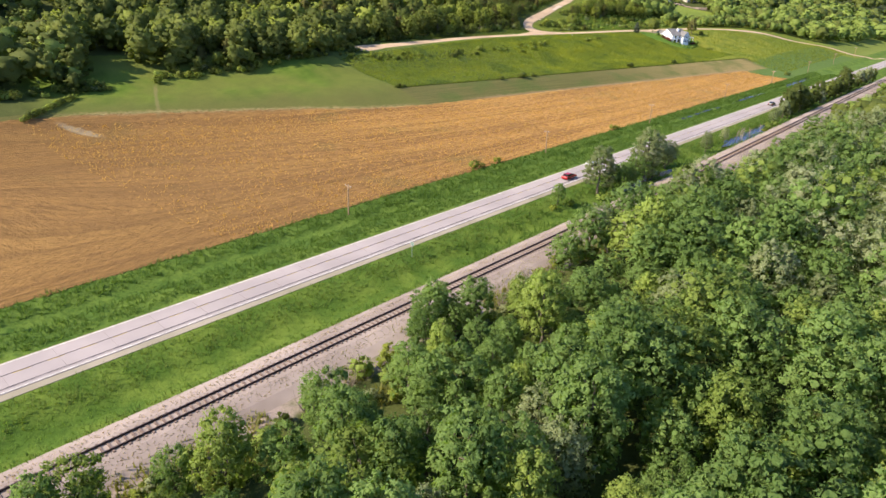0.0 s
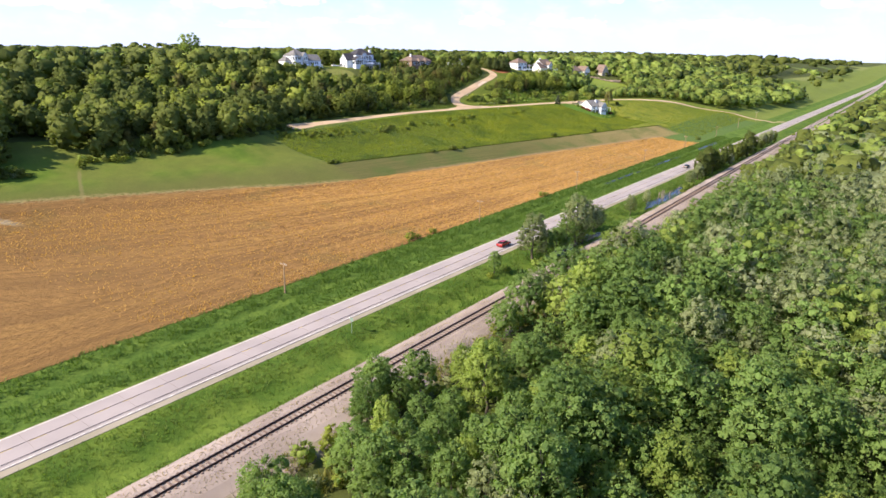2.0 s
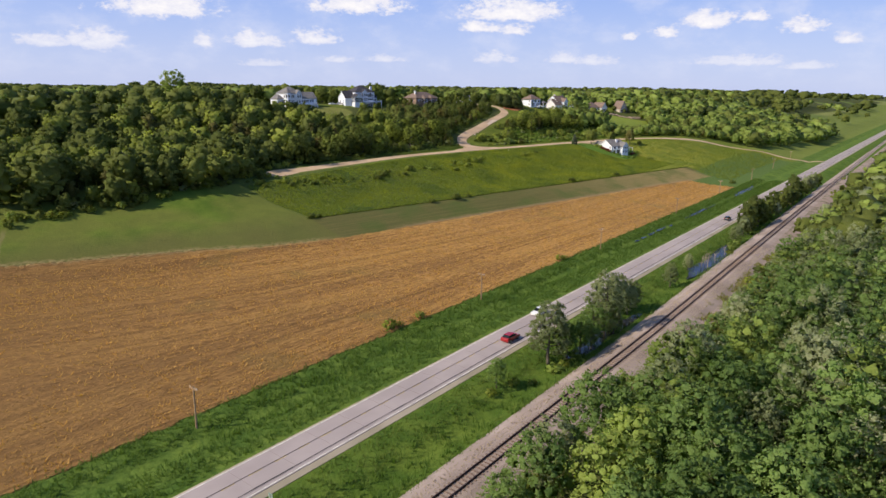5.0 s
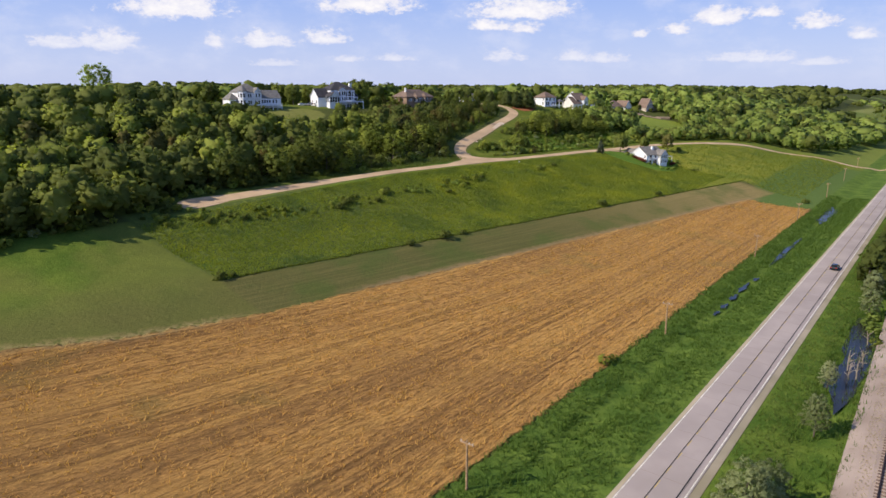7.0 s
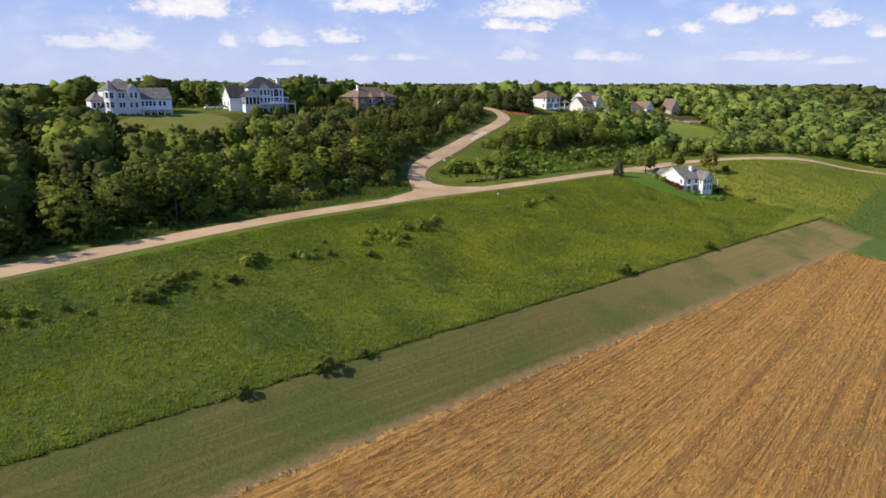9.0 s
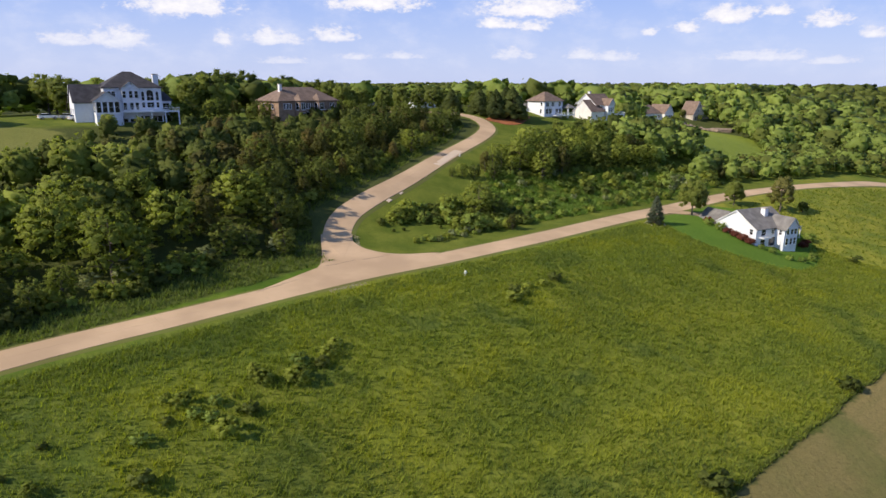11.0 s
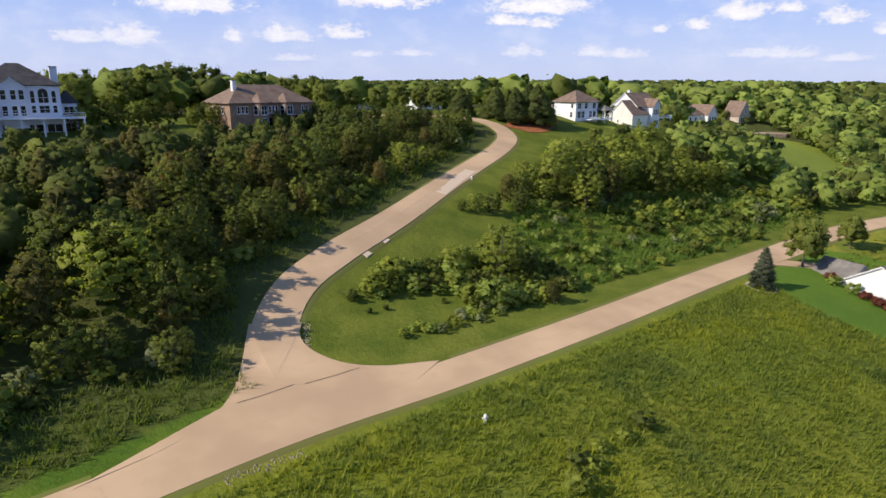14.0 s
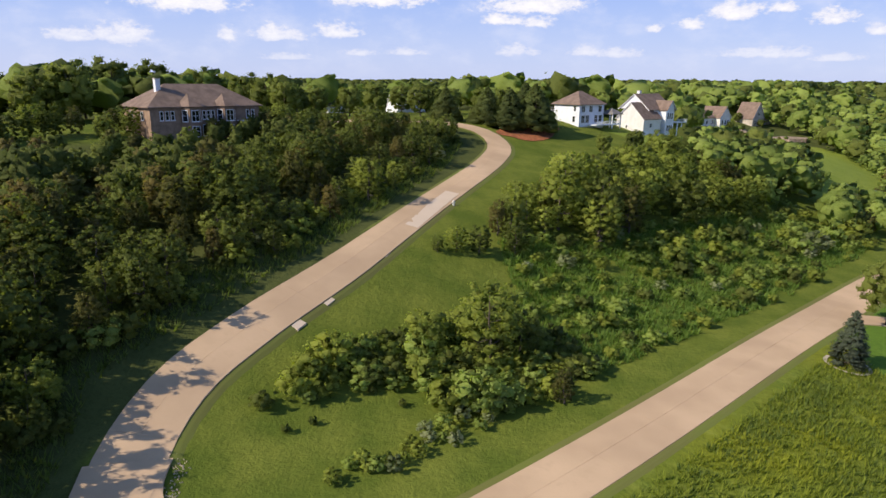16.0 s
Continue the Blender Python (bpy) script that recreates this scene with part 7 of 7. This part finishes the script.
for x in (-5.85, -4.8, -3.7, -2.65):
    window(big_white, x, -3.0, 2.8, 0.9, 2.0)
for y in (-2.4, -1.4, -0.4):
    window(big_white, -6.4, y, 2.8, 0.85, 2.0, -90)
window(big_white, -4.8, -3.0, 5.2, 0.9, 0.7)
window(big_white, -3.7, -3.0, 5.2, 0.9, 0.7)
for x in (-3.4, -2.6):
    window(big_white, x, 0, 5.6, 0.75, 1.1)
for x in (-0.8, 0.4, 1.4):
    window(big_white, x, -0.8, 5.4, 0.75, 1.35)
    window(big_white, x, -0.8, 3.2, 0.75, 1.4)
window(big_white, 4.1, 0, 3.5, 1.4, 1.1, 0, 2)
window(big_white, 4.1, 0, 4.9, 1.4, 1.5, 0, 2, True)
for x in (2.75, 5.45):
    window(big_white, x, 0, 4.9, 0.65, 1.5, 0, 1, True)
    window(big_white, x, 0, 3.5, 0.65, 1.1)
for x in (-0.9, 0.5, 2.0, 3.2, 4.6, 5.6):
    window(big_white, x, 0, -0.3, 1.05, 2.3)
window(big_white, 7.3, 1.2, 3.2, 1.4, 1.2, 0, 2)
window(big_white, 7.3, 1.2, -0.3, 1.5, 2.3, 0, 2)
for y in (2.2, 5.5):
    window(big_white, -9.6, y, 2.4, 0.9, 1.1, -90)
chimney(big_white, 6.0, 3.0, 6.5, 9.9, SIDING, 1.0)
deck = part("deck", Build().box(-2.0, 9.0, -2.6, 0.0, 2.75, 2.95), TRIM, big_white, "white raised deck on posts")
railing(big_white, -2.0, 9.0, -2.5, 2.95, TRIM)
for x in (-1.8, 0.9, 3.6, 6.2, 8.8):
    part("post", Build().box(x - 0.11, x + 0.11, -2.55, -2.33, -1.2, 2.75), TRIM, big_white)
part("terrace", Build().box(-2.2, 9.2, -3.4, 0.0, -0.9, -0.6), STONE, big_white, "brown stone terrace")

# the long white house further along the crest
manor = house_at("wide white three-storey house with grey roofs on the hill crest", -31.7, 321.0, 27.2, 34.0, "houses on the crest", 0.765)
block(manor, -6.5, 4.0, 0, 9, -1.5, 7.0, SIDING)
roof_hip(manor, -6.5, 4.0, 0, 9, 7.0, 9.9, GREY_ROOF)
block(manor, -10.5, -6.4, 1.2, 8, -1.5, 4.6, SIDING)
roof_hip(manor, -10.5, -6.4, 1.2, 8, 4.6, 6.6, GREY_ROOF)
block(manor, 3.9, 14.0, 1.0, 8, -1.5, 5.0, SIDING)
roof_gable(manor, 3.9, 14.0, 1.0, 8, 5.0, 7.6, GREY_ROOF, SIDING)
oct_ = [(-5.0 + 1.9 * math.cos(math.pi / 8 + i * math.pi / 4), 0.2 + 1.9 * math.sin(math.pi / 8 + i * math.pi / 4)) for i in range(8)]
part("turret", Build().prism(oct_, -1.5, 7.3), SIDING, manor, "white corner turret")
cone = Build()
for i in range(8):
    a, c = oct_[i], oct_[(i + 1) % 8]
    cone.face([(-5 + (a[0] + 5) * 1.15, 0.2 + (a[1] - 0.2) * 1.15, 7.25), (-5 + (c[0] + 5) * 1.15, 0.2 + (c[1] - 0.2) * 1.15, 7.25), (-5, 0.2, 9.6)])
part("turret_roof", cone, GREY_ROOF, manor)
for z in (0.3, 2.9, 5.2):
    window(manor, -5.0, -1.56, z, 1.1, 1.4, 0, 2)
    window(manor, -6.75, 0.2, z, 1.0, 1.4, -90, 2)
    window(manor, -6.25, -1.05, z, 0.9, 1.4, -45)
    for x in (-2.2, -1.2, 1.0, 2.6):
        window(manor, x, 0, z, 0.8, 1.25)
block(manor, 0.2, 3.2, -0.9, 0.1, 4.6, 7.2, SIDING)
roof_gable(manor, 0.2, 3.2, -1.0, 3.0, 7.2, 8.5, GREY_ROOF, SIDING, "y")
for x in (1.0, 2.4):
    window(manor, x, -0.9, 5.3, 0.8, 1.3)
for x in (-9.6, -8.4, -7.2):
    window(manor, x, 1.2, 0.5, 0.9, 1.3)
    window(manor, x, 1.2, 2.9, 0.9, 1.2)
for x in (4.8, 6.0, 7.2, 8.4, 10.2, 11.6):
    window(manor, x, 1.0, 3.2, 0.9, 1.2)
part("porch_floor", Build().box(3.9, 13.0, -1.8, 1.0, 2.3, 2.5), TRIM, manor)
railing(manor, 3.9, 13.0, -1.75, 2.5, TRIM)
for x in (4.0, 6.2, 8.4, 10.6, 12.8):
    part("post", Build().box(x - 0.15, x + 0.15, -1.8, -1.5, -1.2, 2.3), TRIM, manor)
for x in (5.1, 7.3, 9.5):
    window(manor, x, 1.0, 0.0, 1.3, 1.7, 0, 2)

# the brick house with two bays
brick_house = house_at("long tan brick house with brown hip roof and two bays", 22.8, 357.5, 28.6, 43.0, "houses on the crest", 0.93)
block(brick_house, 0, 17.0, 0, 8.6, -1.5, 3.75, BRICK)
roof_hip(brick_house, 0, 17.0, 0, 8.6, 3.75, 6.7, BROWN_ROOF, 0.45)
for cx in (5.9, 11.3):
    bay = [(cx - 1.5, 0.1), (cx - 0.8, -1.3), (cx + 0.8, -1.3), (cx + 1.5, 0.1)]
    part("bay", Build().prism(bay, -1.5, 3.8), BRICK, brick_house, "brick bay")
    peak, eave = (cx, 0.6, 5.45), [(cx - 1.9, 0.6), (cx - 1.0, -1.75), (cx + 1.0, -1.75), (cx + 1.9, 0.6)]
    r = Build()
    for a, c in zip(eave, eave[1:]):
        r.face([(*a, 3.78), (*c, 3.78), peak])
    r.face([(*eave[3], 3.78), (*eave[0], 3.78), peak])
    r.face([(*p, 3.77) for p in eave])
    part("bay_roof", r, BROWN_ROOF, brick_house)
    window(brick_house, cx, -1.3, 1.8, 1.2, 1.5, 0, 2)
    window(brick_house, cx - 1.17, -0.6, 1.8, 0.9, 1.5, -63)
    window(brick_house, cx + 1.17, -0.6, 1.8, 0.9, 1.5, 63)
    window(brick_house, cx, -1.3, -0.2, 1.2, 1.4, 0, 2)
for x in (1.6, 2.4, 3.2, 7.9, 8.6, 9.3, 15.0, 15.9):
    window(brick_house, x, 0, 2.0, 0.55, 1.2)
for x in (8.0, 9.2):
    window(brick_house, x, 0, -0.2, 0.9, 1.5)
for y in (2.5, 6.0):
    window(brick_house, 0, y, 2.0, 0.7, 1.1, -90)
chimney(brick_house, 2.9, 3.4, 5.0, 7.3, TRIM, 0.7)
stair = part("stair", Build().box(13.2, 15.2, -1.6, 0.0, 1.6, 1.75), TRIM, brick_house, "white wooden stair and landing")
for i in range(8):
    part("step", Build().box(15.2 + 0.26 * i, 15.5 + 0.26 * i, -1.5, -0.4, 1.5 - 0.26 * (i + 1) + 0.1, 1.5 - 0.26 * i), TRIM, brick_house)

# two houses beside the upper lane
hip_house = house_at("white two-storey house with brown hip roof and side porches", 91.8, 404.0, 27.6, 35.0, "houses by the upper lane")
block(hip_house, 0, 8, 0, 7, -1.5, 4.1, SIDING)
roof_hip(hip_house, 0, 8, 0, 7, 4.1, 6.8, BROWN_ROOF, 0.5)
block(hip_house, -0.2, 3.5, 6.9, 11.0, -1.5, 2.0, SIDING)
roof_hip(hip_house, -0.6, 3.5, 6.9, 11.4, 2.0, 3.4, GREY_ROOF, 0.4)
for x in (1.2, 3.6, 6.6):
    window(hip_house, x, 0, 2.5, 1.15, 1.3, 0, 2)
for x in (1.2, 2.6, 5.4, 6.8):
    window(hip_house, x, 0, 0.3, 1.15, 1.6, 0, 2)
window(hip_house, 0, 1.2, 2.7, 0.7, 1.0, -90)
window(hip_house, 0, 1.4, 0.5, 0.8, 1.2, -90)
for x, y in ((8.2, -2.2), (11.0, -2.2), (11.0, 0.6), (8.2, 0.6)):
    part("post", Build().box(x - 0.1, x + 0.1, y - 0.1, y + 0.1, -1.0, 2.1), TRIM, hip_house)
roof_hip(hip_house, 8.1, 11.1, -2.3, 0.7, 2.1, 3.3, GREY_ROOF, 0.35, "porch_roof")
part("porch_floor", Build().box(3.0, 11.1, -2.3, 0.0, -0.2, 0.0), TRIM, hip_house)
railing(hip_house, 3.0, 11.0, -2.25, 0.0, TRIM)

gable_house = house_at("white gabled house with brown roof and a lower wing", 107.8, 410.0, 25.4, 35.0, "houses by the upper lane")
block(gable_house, 0, 6.4, 0, 7.2, -1.5, 3.2, CREAM)
roof_gable(gable_house, 0, 6.4, 0, 7.2, 3.15, 6.5, BROWN_ROOF, CREAM)
block(gable_house, 5.6, 12.6, 1.4, 9.4, -1.5, 5.1, SIDING)
roof_gable(gable_house, 3.6, 12.6, 1.4, 9.4, 5.05, 8.3, BROWN_ROOF, SIDING)
chimney(gable_house, 6.0, 6.0, 6.5, 9.0, SIDING, 0.7)
block(gable_house, 7.6, 10.8, -0.4, 1.6, -1.5, 5.1, SIDING)
roof_gable(gable_house, 7.6, 10.8, -0.6, 5.0, 5.05, 6.9, BROWN_ROOF, SIDING, "y")
window(gable_house, 9.2, -0.4, 5.2, 0.7, 0.8, 0, 1, True)
for x in (8.4, 9.2, 10.0):
    window(gable_house, x, -0.4, 2.9, 0.65, 1.4)
    window(gable_house, x, -0.4, 0.3, 0.65, 1.3)
window(gable_house, 2.6, 0, 1.2, 0.8, 0.9)
for x in (1.4, 3.6):
    part("garage_door", Build().box(x - 0.9, x + 0.9, -0.05, 0.0, -1.2, 0.6), TRIM, gable_house, "white panelled garage door")
window(gable_house, 0, 4.4, 1.0, 0.6, 0.7, -90)
part("deck", Build().box(12.5, 16.4, -0.4, 3.0, 1.9, 2.1), TRIM, gable_house, "white raised deck")
railing(gable_house, 12.5, 16.4, -0.35, 2.1, TRIM)
for x in (12.8, 14.5, 16.2):
    part("post", Build().box(x - 0.1, x + 0.1, -0.3, -0.1, -1.5, 1.9), TRIM, gable_house)

tan_house = house_at("low cream house with wide brown roofs beyond the lawn", 152.0, 480.0, ground_z(152, 480) - 0.3, 30.0, "houses beyond the lawn")
block(tan_house, 0, 9.5, 0, 8, -1.5, 2.6, CREAM)
roof_hip(tan_house, 0, 9.5, 0, 8, 2.6, 6.4, BROWN_ROOF, 0.4)
block(tan_house, 9.3, 15, -2.0, 7, -1.5, 2.8, CREAM)
roof_gable(tan_house, 9.3, 15, -2.0, 7, 2.75, 6.2, BROWN_ROOF, CREAM, "y")
for x in (10.6, 12.2, 13.6):
    window(tan_house, x, -2.0, 0.4, 0.9, 1.5)
for x in (2.0, 5.0, 8.0):
    window(tan_house, x, 0, 0.6, 1.0, 1.2)
stone_house = house_at("steep-roofed grey stone house beyond the lawn", 180.0, 497.0, ground_z(180, 497) - 0.3, 30.0, "houses beyond the lawn")
block(stone_house, 0, 7, 0, 7, -1.5, 3.2, STONE)
roof_gable(stone_house, 0, 7, 0, 7, 3.15, 8.6, BROWN_ROOF, STONE, "y")
block(stone_house, 6.9, 13, 1, 7, -1.5, 2.8, STONE)
roof_gable(stone_house, 6.9, 13, 1, 7, 2.75, 6.5, BROWN_ROOF, STONE)
for x in (1.6, 3.5, 5.4):
    window(stone_house, x, 0, 0.6, 0.9, 1.5)
window(stone_house, 3.5, 0, 4.0, 0.8, 1.2)

shed = thing("shed", "small white shed with grey roof behind the garden", "shed", pose(39.0, 429.0, ground_z(39, 429) - 0.2, 0, 0, 20))
block(shed, -1.9, 1.9, -1.5, 1.5, -0.5, 1.9, SIDING)
roof_hip(shed, -1.9, 1.9, -1.5, 1.5, 1.9, 3.0, GREY_ROOF)
part("door", Build().box(-0.6, 0.6, -1.55, -1.5, 0.0, 1.5), TRIM, shed)
grey_house = house_at("grey-roofed white house behind garden trees", 56.0, 432.0, ground_z(56, 432) - 0.2, 30.0)
block(grey_house, -4, 4, -3, 3, -1, 2.6, SIDING)
roof_gable(grey_house, -4, 4, -3, 3, 2.55, 4.6, GREY_ROOF, SIDING)
for x in (-2.5, 0, 2.5):
    window(grey_house, x, -3, 0.8, 0.9, 1.1)

# mulch bed below the pines, with low plants
# stone terrace and boulders below the far houses
ROCK = plain("boulder", (0.34, 0.26, 0.20), 0.9, 0.25, 1.2, bumpy=0.6, fine=3.0)
terrace = Build()
terrace.prism([tuple(at_uv(u, v))[:2] for u, v in ((468, 204.0), (468, 198.0), (470, 191.0), (474, 186.5), (482, 187.5), (483, 198), (476, 204.0))], at_uv(475, 195).z - 3.0, at_uv(475, 195).z + 0.3)
tagged(new("terrace", terrace.mesh("terrace", [ROCK])), "pale stone terrace on the slope below the houses", "terrace", kind="structure")


def boulder(seed):
    g = random.Random(seed)
    bm = bmesh.new()
    bmesh.ops.create_icosphere(bm, subdivisions=2, radius=1.0)
    for q in bm.verts:
        q.co *= 1.0 + 0.35 * noise.noise(q.co * 1.3 + Vector((seed, 0, 0)))
        q.co.z *= 0.65
    me = bpy.data.meshes.new("boulder")
    bm.to_mesh(me)
    bm.free()
    me.materials.append(ROCK)
    return me


boulders = [boulder(k) for k in range(4)]
for k in range(34):
    g4 = random.Random(700 + k)
    f = g4.random()
    u, v = np.interp(f, (0, 0.5, 1), (467, 468.5, 475)) + g4.uniform(-2, 5), np.interp(f, (0, 0.5, 1), (206, 197, 186)) + g4.uniform(-1, 2)
    rock = tagged(new("boulder", boulders[k % 4]), "brown boulder in the terraced bank", "boulder", "boulders in the bank")
    z = g4.uniform(0.5, 1.15)
    rock.matrix_basis = Matrix.LocRotScale(at_uv(u, v, 0.25), Euler((0, 0, g4.uniform(0, 6.28))), (z, z, z))

MULCH = plain("red_mulch", (0.36, 0.13, 0.055), 0.95, 0.25, 1.5, bumpy=0.5)
bed = Build()
ring = []
for i in range(24):
    a = 2 * math.pi * i / 24
    r = 1.0 + 0.18 * math.sin(3 * a + 1.0)
    u, v = 342.0 + 9.0 * r * math.cos(a), 209.2 + 3.6 * r * math.sin(a)
    ring.append((u, v))
cu, cv = 342.0, 209.5
for k in range(24):
    (ua, va), (ub, vb) = ring[k], ring[(k + 1) % 24]
    for f0, f1 in ((0.0, 0.5), (0.5, 1.0)):
        pts = [at_uv(cu + (uu_ - cu) * f, cv + (vv_ - cv) * f, 0.12) for uu_, vv_, f in ((ua, va, f0), (ua, va, f1), (ub, vb, f1), (ub, vb, f0))]
        bed.face(pts if f0 > 0 else [pts[0], pts[1], pts[2]])
tagged(new("mulch_bed", bed.mesh("mulch_bed", [MULCH])), "red-brown mulch bed under the pines", "mulch bed")
